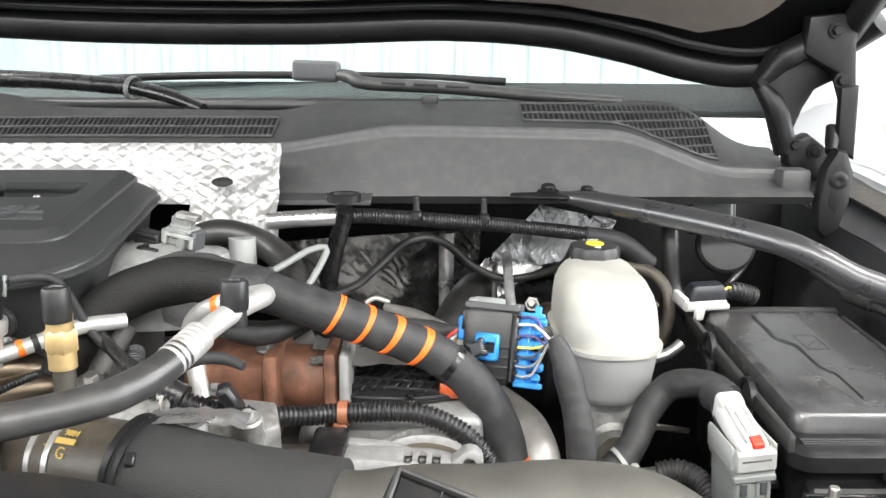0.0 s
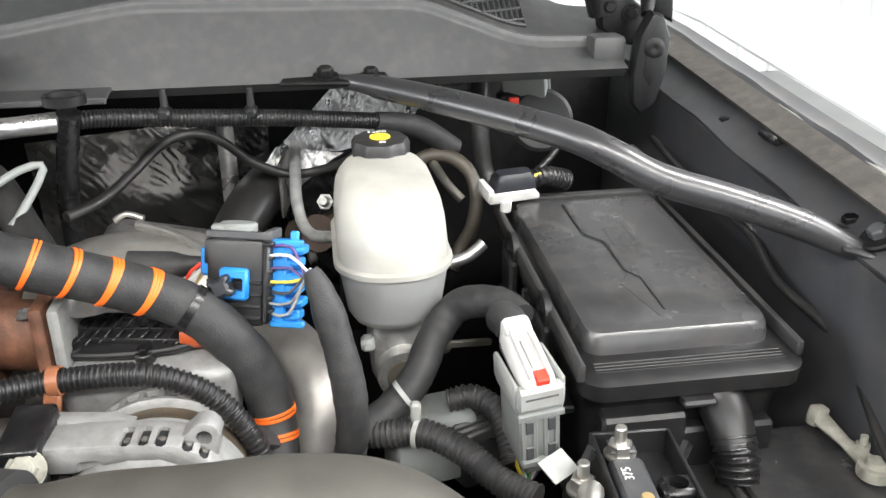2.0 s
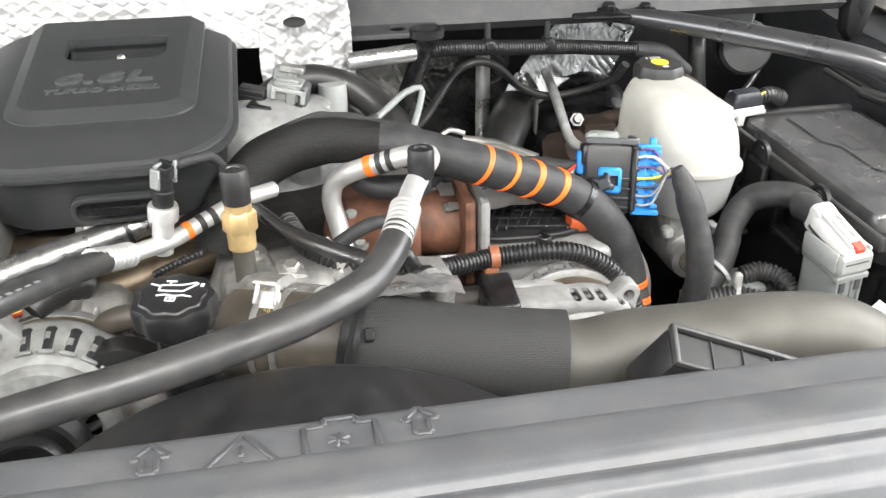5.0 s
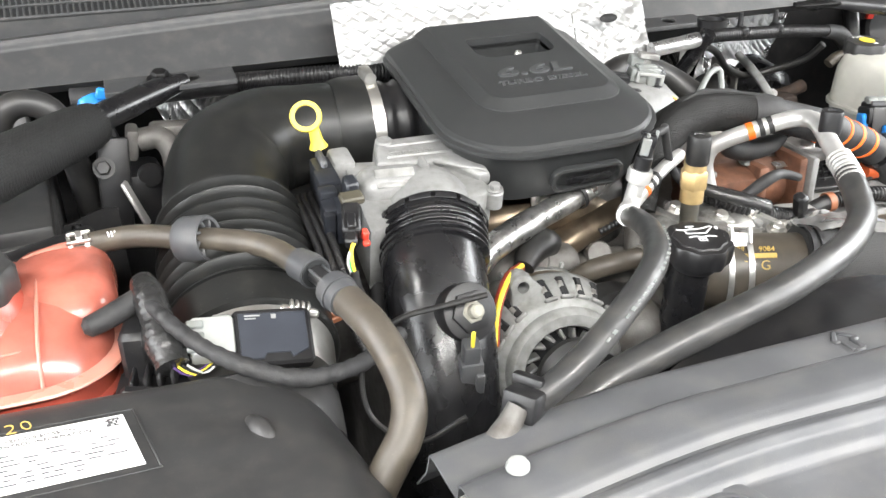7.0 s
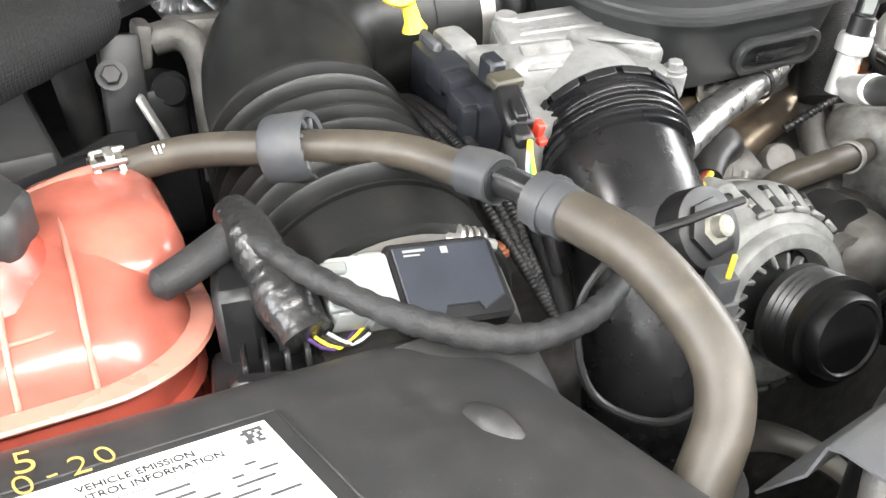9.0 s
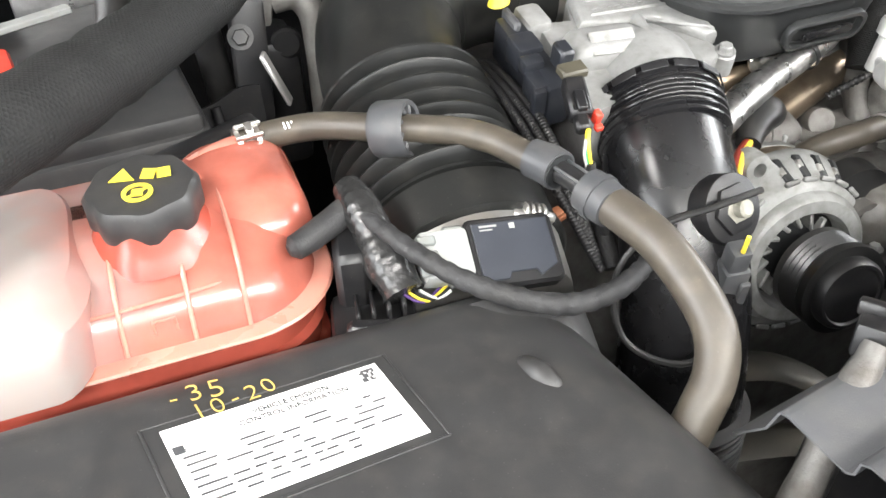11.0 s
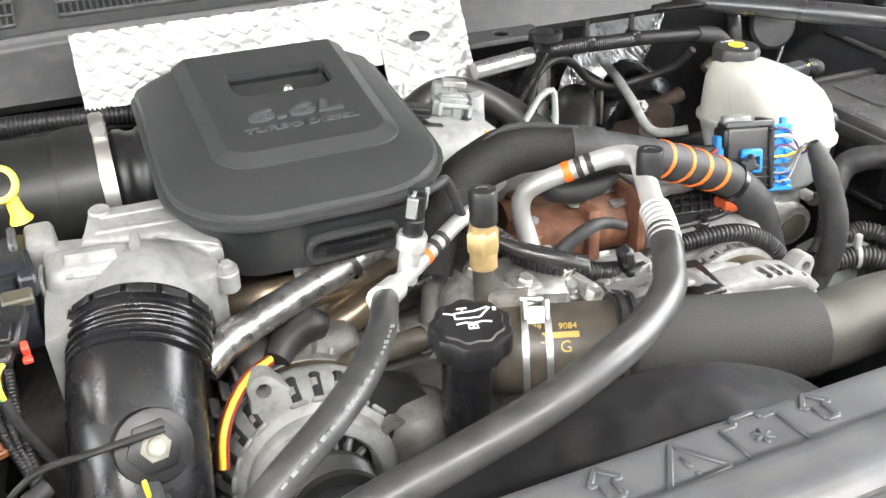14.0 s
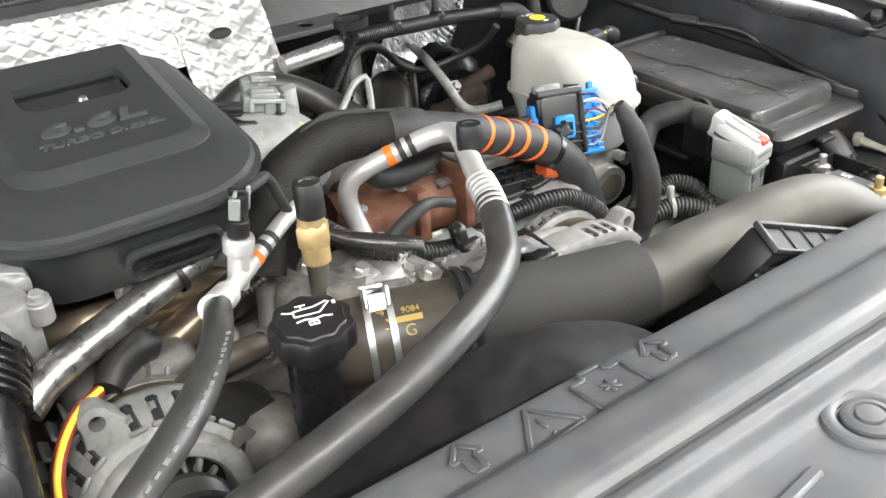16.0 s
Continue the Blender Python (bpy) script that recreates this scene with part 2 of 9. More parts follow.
M_WHITE = mat("white_plastic", (0.56, 0.555, 0.54), 0.4, vary=0.04, bump=0.05, dirt=(0.4, 0.36, 0.3), dirt_amount=0.15)
M_GREY = mat("grey_plastic", (0.2, 0.212, 0.206), 0.45, vary=0.06, bump=0.08, dirt=(0.18, 0.16, 0.13), dirt_amount=0.3)
M_LTGREY = mat("light_grey_plastic", (0.31, 0.32, 0.31), 0.42, vary=0.06, bump=0.08, dirt=(0.25, 0.22, 0.18), dirt_amount=0.3)
M_DKGREY = mat("dark_grey_plastic", (0.055, 0.057, 0.061), 0.45, vary=0.1, bump=0.1, dirt=DUST, dirt_amount=0.1)
M_RED = mat("red_plastic", (0.75, 0.06, 0.035), 0.4, vary=0.06, bump=0.05)
M_YELLOW = mat("yellow_plastic", (0.85, 0.66, 0.06), 0.4, vary=0.06, bump=0.05)
M_GREEN = mat("green_wire", (0.03, 0.4, 0.12), 0.4, vary=0.06, bump=0.05)
M_PURPLE = mat("purple_wire", (0.07, 0.035, 0.14), 0.45, vary=0.06, bump=0.05)
M_BRASS = mat("brass_fitting", (0.55, 0.4, 0.19), 0.45, metal=0.6, vary=0.15, bump=0.1, dirt=(0.2, 0.13, 0.06), dirt_amount=0.4)
M_OLIVE = mat("olive_brown_plastic", (0.06, 0.054, 0.038), 0.5, vary=0.15, bump=0.1)
M_COPPER = mat("brown_clip_plastic", (0.25, 0.095, 0.045), 0.45, vary=0.15, bump=0.1)
M_SENSORRED = mat("rust_red_plastic", (0.42, 0.075, 0.02), 0.45, vary=0.12, bump=0.08)
M_RESLOW = mat("greyish_translucent_plastic", (0.62, 0.63, 0.62), 0.42, vary=0.05, scale=25, fine=300, bump=0.08, trans=0.55)
M_RESERVOIR = mat("translucent_white_plastic", (0.7, 0.69, 0.635), 0.4, vary=0.1, scale=22, fine=300, bump=0.12, trans=0.45, dirt=(0.5, 0.485, 0.42), dirt_amount=0.55, rough_vary=0.12)
M_COOLANT = mat("tank_plastic_with_red_coolant", (0.34, 0.068, 0.046), 0.24, vary=0.35, scale=14, fine=300, bump=0.05, trans=0.15, sss=0.2)
M_TANKTOP = mat("translucent_tank_plastic", (0.44, 0.132, 0.096), 0.18, vary=0.35, scale=22, fine=300, bump=0.05, trans=0.18, sss=0.2)


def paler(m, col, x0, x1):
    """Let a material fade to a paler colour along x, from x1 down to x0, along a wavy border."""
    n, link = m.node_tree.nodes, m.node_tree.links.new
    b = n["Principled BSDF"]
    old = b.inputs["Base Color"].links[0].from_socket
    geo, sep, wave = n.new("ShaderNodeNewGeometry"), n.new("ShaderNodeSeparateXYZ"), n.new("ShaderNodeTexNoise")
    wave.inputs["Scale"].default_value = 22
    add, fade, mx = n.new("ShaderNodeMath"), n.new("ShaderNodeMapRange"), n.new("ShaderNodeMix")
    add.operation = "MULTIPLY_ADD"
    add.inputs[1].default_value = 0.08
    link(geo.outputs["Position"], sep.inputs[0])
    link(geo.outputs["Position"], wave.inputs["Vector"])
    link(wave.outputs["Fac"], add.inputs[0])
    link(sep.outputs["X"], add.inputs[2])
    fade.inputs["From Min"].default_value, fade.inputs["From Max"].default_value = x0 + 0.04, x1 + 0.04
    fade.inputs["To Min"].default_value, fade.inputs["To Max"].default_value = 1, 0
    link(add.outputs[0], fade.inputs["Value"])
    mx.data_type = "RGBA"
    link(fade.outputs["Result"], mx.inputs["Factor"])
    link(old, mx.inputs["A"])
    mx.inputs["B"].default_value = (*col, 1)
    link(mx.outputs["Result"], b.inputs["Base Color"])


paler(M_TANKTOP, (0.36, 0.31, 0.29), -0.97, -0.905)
M_TANKRIB = mat("pale_tank_plastic", (0.5, 0.2, 0.155), 0.26, vary=0.1, scale=20, fine=500, bump=0.03, sss=0.3)
M_TANKSOFT = mat("soft_tank_rib", (0.5, 0.215, 0.165), 0.26, vary=0.1, scale=20, fine=500, bump=0.03, sss=0.3)
M_LABEL = mat("white_paper_label", (0.84, 0.84, 0.82), 0.5, vary=0.02, bump=0.02)
M_INK = mat("black_print", (0.02, 0.02, 0.02), 0.6, vary=0.0, bump=0)
M_PRINT = mat("white_print", (0.8, 0.8, 0.8), 0.6, vary=0.05, bump=0)
M_GOLDPRINT = mat("gold_print", (0.55, 0.38, 0.1), 0.5, vary=0.1, bump=0)
M_PAINT = mat("white_body_paint", (0.82, 0.83, 0.84), 0.2, vary=0.01, bump=0, coat=0.6)
M_HOOD = mat("black_hood_inner_panel", (0.0065, 0.0065, 0.0072), 0.42, vary=0.3, scale=30, fine=500, bump=0.1, spec=0.3)
M_LINER = mat("grey_hood_liner_felt", (0.14, 0.12, 0.105), 0.9, vary=0.1, fine=900, bump=0.6)
# Dashboard colour; also the black fill standing in for shade inside openings.
M_DASHSHADE = mat("dashboard_and_gap_shade", (0.012, 0.013, 0.014), 0.6, vary=0.1, bump=0.1)
M_FLOOR = mat("sealed_concrete", (0.3, 0.3, 0.29), 0.4, vary=0.15, scale=2, fine=80, bump=0.1)
M_WALL = mat("white_wall_panel", (0.8, 0.82, 0.83), 0.5, vary=0.03, scale=1, fine=60, bump=0.05)
M_CEIL = mat("white_ceiling", (0.6, 0.6, 0.6), 0.7, vary=0.03, scale=1, fine=60, bump=0.05)
M_CHROME = mat("chromed_rod", (0.85, 0.85, 0.85), 0.1, metal=1.0, vary=0.03, bump=0)
M_GLASS = bpy.data.materials.new("windscreen_glass")
M_GLASS.use_nodes = True
g = M_GLASS.node_tree.nodes["Principled BSDF"]
g.inputs["Base Color"].default_value = (0.72, 0.86, 0.84, 1)
g.inputs["Roughness"].default_value, g.inputs["Transmission Weight"].default_value = 0.02, 1.0
M_LAMP = bpy.data.materials.new("lit_panel")
M_LAMP.use_nodes = True
e = M_LAMP.node_tree.nodes["Principled BSDF"]
e.inputs["Emission Color"].default_value, e.inputs["Emission Strength"].default_value = (1, 0.98, 0.95, 1), 6.0


# ---- shape helpers ----
def spline(pts, step=0.006):
    """A Catmull-Rom line through pts, with points about a step apart."""
    p = [Vector(q) for q in pts]
    if len(p) == 2:
        k = max(1, int((p[1] - p[0]).length / step))
        return [p[0].lerp(p[1], i / k) for i in range(k + 1)]
    p = [2 * p[0] - p[1]] + p + [2 * p[-1] - p[-2]]
    out = []
    for a, b, c, d in zip(p, p[1:], p[2:], p[3:]):
        k = max(2, int((c - b).length / step))
        for i in range(k):
            s = i / k
            out.append(0.5 * (2 * b + (c - a) * s + (2 * a - 5 * b + 4 * c - d) * s * s + (3 * b - a - 3 * c + d) * s ** 3))
    out.append(p[-2].copy())
    return out


def sweep(pts, r, n=16, step=0.006, rib=None, flat=1.0, wobble=0.0):
    """A round bar along a line; r: a radius or one for each point; rib: (pitch, depth) of corrugations; flat: squash of its section."""
    line = spline(pts, min(step, rib[0] / 8) if rib else step)
    length = [0.0]
    for a, b in zip(line, line[1:]):
        length.append(length[-1] + (b - a).length)
    if isinstance(r, (int, float)):
        radius = [r] * len(line)
    else:
        knots = [0.0]
        for a, b in zip(pts, pts[1:]):
            knots.append(knots[-1] + (Vector(b) - Vector(a)).length)
        radius = [float(np.interp(s / length[-1] * knots[-1], knots, r)) for s in length]
    bm = bmesh.new()
    rings = []
    side = None
    for i, c in enumerate(line):
        ahead = (line[min(i + 1, len(line) - 1)] - line[max(i - 1, 0)]).normalized()
        if side is None:
            side = ahead.cross(Vector((0, 0, 1)))
            if side.length < 0.1:
                side = ahead.cross(Vector((0, 1, 0)))
        side = (side - ahead * side.dot(ahead)).normalized()
        up = side.cross(ahead)
        rad = radius[i]
        if rib:
            wave = math.sin(length[i] / rib[0] * 2 * math.pi)
            rad += rib[1] * (abs(math.sin(length[i] / rib[0] * math.pi)) ** 1.3 if len(rib) > 2 else 0.5 + 0.5 * math.tanh(2.5 * wave)) - rib[1]
        if wobble:
            rad *= 1 + wobble * noise.noise(c * 60)
        rings.append([bm.verts.new(c + side * (rad * math.cos(2 * math.pi * k / n)) + up * (flat * rad * math.sin(2 * math.pi * k / n))) for k in range(n)])
    for a, b in zip(rings, rings[1:]):
        for k in range(n):
            bm.faces.new((a[k], a[(k + 1) % n], b[(k + 1) % n], b[k]))
    bm.faces.new(list(reversed(rings[0])))
    bm.faces.new(rings[-1])
    bmesh.ops.recalc_face_normals(bm, faces=bm.faces)
    return bm


def lathe(profile, n=32, lobes=0, depth=0.0, m=None):
    """A turned body round z from (radius, height) pairs, upwards; lobes: grip scallops of a cap."""
    bm = bmesh.new()
    rings = []
    for r, z in profile:
        ring = []
        for k in range(n):
            a = 2 * math.pi * k / n
            rr = r * (1 + depth * (math.cos(lobes * a) if lobes else 0))
            ring.append(bm.verts.new((rr * math.cos(a), rr * math.sin(a), z)))
        rings.append(ring)
    for a, b in zip(rings, rings[1:]):
        for k in range(n):
            bm.faces.new((a[k], a[(k + 1) % n], b[(k + 1) % n], b[k]))
    bm.faces.new(list(reversed(rings[0])))
    bm.faces.new(rings[-1])
    bmesh.ops.recalc_face_normals(bm, faces=bm.faces)
    if m is not None:
        bm.transform(m)
    return bm


def ring(profile, n=40, m=None):
    """A turned ring round z through a closed section of (radius, height) pairs."""
    bm = bmesh.new()
    loops = [[bm.verts.new((r * math.cos(2 * math.pi * k / n), r * math.sin(2 * math.pi * k / n), z)) for k in range(n)] for r, z in profile]
    for a, b in zip(loops, loops[1:] + loops[:1]):
        for k in range(n):
            bm.faces.new((a[k], a[(k + 1) % n], b[(k + 1) % n], b[k]))
    bmesh.ops.recalc_face_normals(bm, faces=bm.faces)
    if m is not None:
        bm.transform(m)
    return bm


def rbox(x, y, z, b=0.003, seg=2, m=None):
    """A box of those sizes round the origin with rounded edges."""
    bm = bmesh.new()
    bmesh.ops.create_cube(bm, size=1)
    bmesh.ops.scale(bm, vec=(x, y, z), verts=bm.verts)
    if b:
        bmesh.ops.bevel(bm, geom=bm.edges[:], offset=min(b, 0.45 * min(x, y, z)), segments=seg, profile=0.5, affect="EDGES")
    if m is not None:
        bm.transform(m)
    return bm


def rounded(w, h, r, n=6, rs=None):
    """The outline of a rounded rectangle; rs: radii of the corners (right back, left back, left front, right front)."""
    rs = rs or (r, r, r, r)
    out = []
    for (sx, sy), rad, a0 in zip(((1, 1), (-1, 1), (-1, -1), (1, -1)), rs, (0, 90, 180, 270)):
        for i in range(n + 1):
            a = radians(a0 + 90 * i / n)
            out.append((sx * (w / 2 - rad) + rad * math.cos(a), sy * (h / 2 - rad) + rad * math.sin(a)))
    return out


def prism(outline, z0, z1, b=0.0, seg=2, m=None):
    """An upright body over an outline, its top and bottom edges rounded by b."""
    bm = bmesh.new()
    lo = [bm.verts.new((x, y, z0)) for x, y in outline]
    hi = [bm.verts.new((x, y, z1)) for x, y in outline]
    k = len(outline)
    bm.faces.new(list(reversed(lo)))
    bm.faces.new(hi)
    for i in range(k):
        bm.faces.new((lo[i], lo[(i + 1) % k], hi[(i + 1) % k], hi[i]))
    bmesh.ops.recalc_face_normals(bm, faces=bm.faces)
    if b:
        edges = [e for e in bm.edges if abs(e.verts[0].co.z - e.verts[1].co.z) < 1e-7]
        bmesh.ops.bevel(bm, geom=edges, offset=b, segments=seg, profile=0.5, affect="EDGES")
    if m is not None:
        bm.transform(m)
    return bm


def stack(layers, m=None):
    """A closed body through outlines of equal length at rising heights: (outline, z) pairs."""
    bm = bmesh.new()
    rings = [[bm.verts.new((x, y, z)) for x, y in o] for o, z in layers]
    k = len(rings[0])
    for a, b in zip(rings, rings[1:]):
        for i in range(k):
            bm.faces.new((a[i], a[(i + 1) % k], b[(i + 1) % k], b[i]))
    bm.faces.new(list(reversed(rings[0])))
    bm.faces.new(rings[-1])
    bmesh.ops.recalc_face_normals(bm, faces=bm.faces)
    if m is not None:
        bm.transform(m)
    return bm


def join(*bms):
    out = bms[0]
    for b in bms[1:]:
        me = bpy.data.meshes.new("tmp")
        b.to_mesh(me)
        out.from_mesh(me)
        bpy.data.meshes.remove(me)
        b.free()
    return out


def sheet(f, nu, nv, thick):
    """A sheet of that thickness (below it) over f(u, v), u and v from 0 to 1."""
    bm = bmesh.new()
    g = [[bm.verts.new(f(i / nu, j / nv)) for j in range(nv + 1)] for i in range(nu + 1)]
    for i in range(nu):
        for j in range(nv):
            bm.faces.new((g[i][j], g[i + 1][j], g[i + 1][j + 1], g[i][j + 1]))
    bm.normal_update()
    if thick:
        bmesh.ops.solidify(bm, geom=bm.faces[:], thickness=thick)
    bmesh.ops.recalc_face_normals(bm, faces=bm.faces)
    return bm


def cut(bm, *cutters):
    """bm less the cutters."""
    a = bpy.data.objects.new("tmp", bpy.data.meshes.new("tmp"))
    bm.to_mesh(a.data)
    scene.collection.objects.link(a)
    gone = [a]
    for c in cutters:
        o = bpy.data.objects.new("tmp", bpy.data.meshes.new("tmp"))
        c.to_mesh(o.data)
        scene.collection.objects.link(o)
        mod = a.modifiers.new("cut", "BOOLEAN")
        mod.object, mod.operation, mod.solver = o, "DIFFERENCE", "EXACT"
        gone.append(o)
    bpy.context.view_layer.update()
    me = bpy.data.meshes.new_from_object(a.evaluated_get(bpy.context.evaluated_depsgraph_get()))
    out = bmesh.new()
    out.from_mesh(me)
    for o in gone:
        d = o.data
        bpy.data.objects.remove(o)
        bpy.data.meshes.remove(d)
    bpy.data.meshes.remove(me)
    return out


def lettering(words, size, deep, m=None, align="CENTER", bold=0.0):
    """Raised letters in the xy plane."""
    cu = bpy.data.curves.new("tmp", "FONT")
    cu.body, cu.size, cu.extrude, cu.align_x, cu.align_y, cu.offset = words, size, deep, align, "CENTER", bold
    o = bpy.data.objects.new("tmp", cu)
    scene.collection.objects.link(o)
    bpy.context.view_layer.update()
    me = bpy.data.meshes.new_from_object(o.evaluated_get(bpy.context.evaluated_depsgraph_get()))
    bm = bmesh.new()
    bm.from_mesh(me)
    bpy.data.objects.remove(o)
    bpy.data.curves.remove(cu)
    if m is not None:
        bm.transform(m)
    return bm


def along(p, q, spin=0.0):
    """The pose at p whose z points to q."""
    z = (Vector(q) - Vector(p)).normalized()
    return Matrix.Translation(p) @ z.to_track_quat("Z", "Y").to_matrix().to_4x4() @ pose(0, 0, 0, 0, 0, spin)


def placed(ob):
    m = ob.matrix_basis.copy()
    while ob.parent:
        ob = ob.parent
        m = ob.matrix_basis @ m
    return m


def part(name, bm, material, parent=None, label="", world=False, sharp=38):
    """One mesh, under a thing or a part (in its parent's space, or in the world's)."""
    if world and parent is not None:
        bm.transform(placed(parent).inverted())
    me = bpy.data.meshes.new(name)
    bm.to_mesh(me)
    bm.free()
    me.materials.append(material)
    me.shade_smooth()
    me.set_sharp_from_angle(angle=radians(sharp))
    ob = new(name, me)
    ob.parent = parent
    if label:
        tagged(ob, label)
    return ob


def thing(name, label, category, m=None, group="", kind=""):
    ob = new(name)
    ob.empty_display_size = 0.02
    ob.matrix_basis = m if m is not None else Matrix.Identity(4)
    return tagged(ob, label, category, group, kind)


def solo(name, bm, material, label, category, group="", kind="", sharp=38):
    """A thing of one mesh, built in world places, with its origin at its lowest middle."""
    lo = [min(v.co[i] for v in bm.verts) for i in range(3)]
    hi = [max(v.co[i] for v in bm.verts) for i in range(3)]
    base = Vector(((lo[0] + hi[0]) / 2, (lo[1] + hi[1]) / 2, lo[2]))
    bmesh.ops.translate(bm, vec=-base, verts=bm.verts)
    ob = part(name, bm, material, sharp=sharp)
    ob.location = base
    return tagged(ob, label, category, group, kind)


def moved(bm, m):
    bm.transform(m)
    return bm


def bolt(parent, p, q, r=0.008, material=None, name="bolt", label="", world=True):
    """A hexagon head with its washer at p, pointing to q."""
    head = lathe([(r * 1.0, 0), (r * 1.0, r * 0.95), (r * 0.85, r * 1.15)], n=6)
    washer = lathe([(r * 1.5, -0.0005), (r * 1.5, r * 0.22)], n=20)
    return part(name, moved(join(head, washer), along(p, q)), material or M_STEEL, parent, label, world=world, sharp=25)


def bar(p, q, w, h, b=0.001):
    """A straight bar from p to q of that width and height."""
    d = (Vector(q) - Vector(p)).length
    return rbox(w, h, d, b, 1, along(p, q) @ pose(0, 0, d / 2))


def band(c, q, r, w, t=0.002, n=40):
    """A hose band round the axis from c to q."""
    return ring([(r, -w / 2), (r + t, -w / 2), (r + t, w / 2), (r, w / 2)], n, along(c, q))

# ---- workshop ----
part("floor", rbox(12, 14, 0.2, 0, m=pose(0, 0.5, -0.1)), M_FLOOR)
tagged(bpy.data.objects["floor"], "grey sealed concrete workshop floor", "floor", kind="structure")


def ribbed(length, height, pitch=0.3):
    """A wall of pressed panels: length along x, height along z, ribs towards -y."""
    bm = rbox(length, 0.1, height, 0)
    for i in range(int(length / pitch)):
        join(bm, rbox(0.06, 0.05, height - 0.01, 0.008, 1, pose(-length / 2 + (i + 0.5) * pitch, -0.07, 0)))
    return bm


for nm, m, ln in (("wall_back", pose(0, 7.5, 2.05), 12), ("wall_left", pose(-6, 0.5, 2.05, 0, 0, 90), 14), ("wall_right", pose(6, 0.5, 2.05, 0, 0, -90), 14)):
    ob = part(nm, ribbed(ln, 4.1), M_WALL)
    ob.matrix_basis = m
    tagged(ob, "white pressed metal panel wall of the workshop", "wall", kind="structure")
gate = join(rbox(3.6, 0.1, 4.1, 0, m=pose(-4.2, 0, 0)), rbox(3.9, 0.1, 4.1, 0, m=pose(4.05, 0, 0)), rbox(4.5, 0.1, 0.6, 0, m=pose(-0.15, 0, 1.75)))
ob = part("wall_front", gate, M_WALL)
ob.matrix_basis = pose(0, -6.5, 2.05)
tagged(ob, "white workshop wall with an open gate", "wall", kind="structure")
ceil = rbox(12, 14, 0.1, 0)
for i in range(38):
    join(ceil, rbox(0.05, 13.8, 0.03, 0.008, 1, pose(-5.7 + i * 0.3, 0, -0.06)))
ob = part("ceiling", ceil, M_CEIL)
ob.location = (0, 0.5, 4.15)
tagged(ob, "white ribbed workshop ceiling", "ceiling", kind="structure")
lamp0 = None
for lx, ly in LAMP_PLACES:
    if lamp0 is None:
        lamp0 = thing("ceiling_light", "rectangular white ceiling light panel, switched on", "ceiling light", pose(lx, ly, 4.03), group="ceiling lights")
        part("frame", join(*[rbox(2.5, 0.05, 0.06, 0.005, m=pose(0, s * 0.23, 0)) for s in (1, -1)], *[rbox(0.05, 0.42, 0.06, 0.005, m=pose(s * 1.23, 0, 0)) for s in (1, -1)]), M_WHITE, lamp0)
        part("diffuser", rbox(2.4, 0.4, 0.02, 0.002), M_LAMP, lamp0)
    else:
        copy_thing(lamp0, pose(lx, ly, 4.03))

# ---- truck body round the engine bay ----
MID = -0.40


def FZ(y):
    """The height of the fenders' inner edge."""
    return 1.343 + 0.098 * (min(max(y, -0.1), 1.3) - 0.714)


bay = thing("engine_bay_tub", "black sheet metal engine bay with inner fender walls", "engine bay", pose(MID, 0.7, 0.62), kind="structure")
part("floor_pan", rbox(1.9, 1.7, 0.02, 0, m=pose(MID, 0.55, 0.63)), M_DARK, bay, world=True)
part("firewall", rbox(1.9, 0.03, 0.76, 0.004, m=pose(MID, 1.34, 1.0)), M_DARK, bay, world=True)
part("firewall_ledge", rbox(1.73, 0.3, 0.012, 0.004, m=pose(MID - 0.06, 1.19, 1.405, 4)), M_DARK, bay, world=True)
part("front_wall", rbox(1.9, 0.03, 0.7, 0.004, m=pose(MID, -0.2, 0.97)), M_DARK, bay, world=True)
for fx, s in ((0.57, 1), (-1.37, -1)):
    part("inner_fender", sheet(lambda u, v: (fx - s * (0.056 + 0.05 * v ** 2), -0.25 + 1.6 * u, (FZ(-0.25 + 1.6 * u) - 0.043) * (1 - v) + 0.63 * v), 40, 20, 0.01 * s), M_INNER, bay, world=True)
# seams and pressings of the right inner wall
part("pressing", join(sweep([(0.535, 0.2, 1.0), (0.538, 0.6, 1.12), (0.54, 0.95, 1.2), (0.54, 1.3, 1.22)], 0.007, 8), sweep([(0.53, 0.25, 0.92), (0.535, 0.7, 1.03), (0.535, 1.3, 1.1)], 0.006, 8)), M_DARK, bay, world=True)


def smooth_at(x, xs, zs):
    """A rounded step line through (xs, zs)."""
    return sum(float(np.interp(x + d, xs, zs)) for d in (-0.02, -0.01, 0, 0.01, 0.02)) / 5


LIP_X, LIP_Z = [-1.3, -0.9, -0.56, -0.19, -0.06, 0.21, 0.32, 0.46], [1.424, 1.44, 1.453, 1.455, 1.477, 1.472, 1.428, 1.424]
TOP_X, TOP_Z = [-1.3, -0.6, -0.56, -0.48, -0.2, -0.145, 0.3, 0.375, 0.46], [1.51, 1.512, 1.512, 1.493, 1.489, 1.502, 1.5, 1.447, 1.44]
CY = 0.985


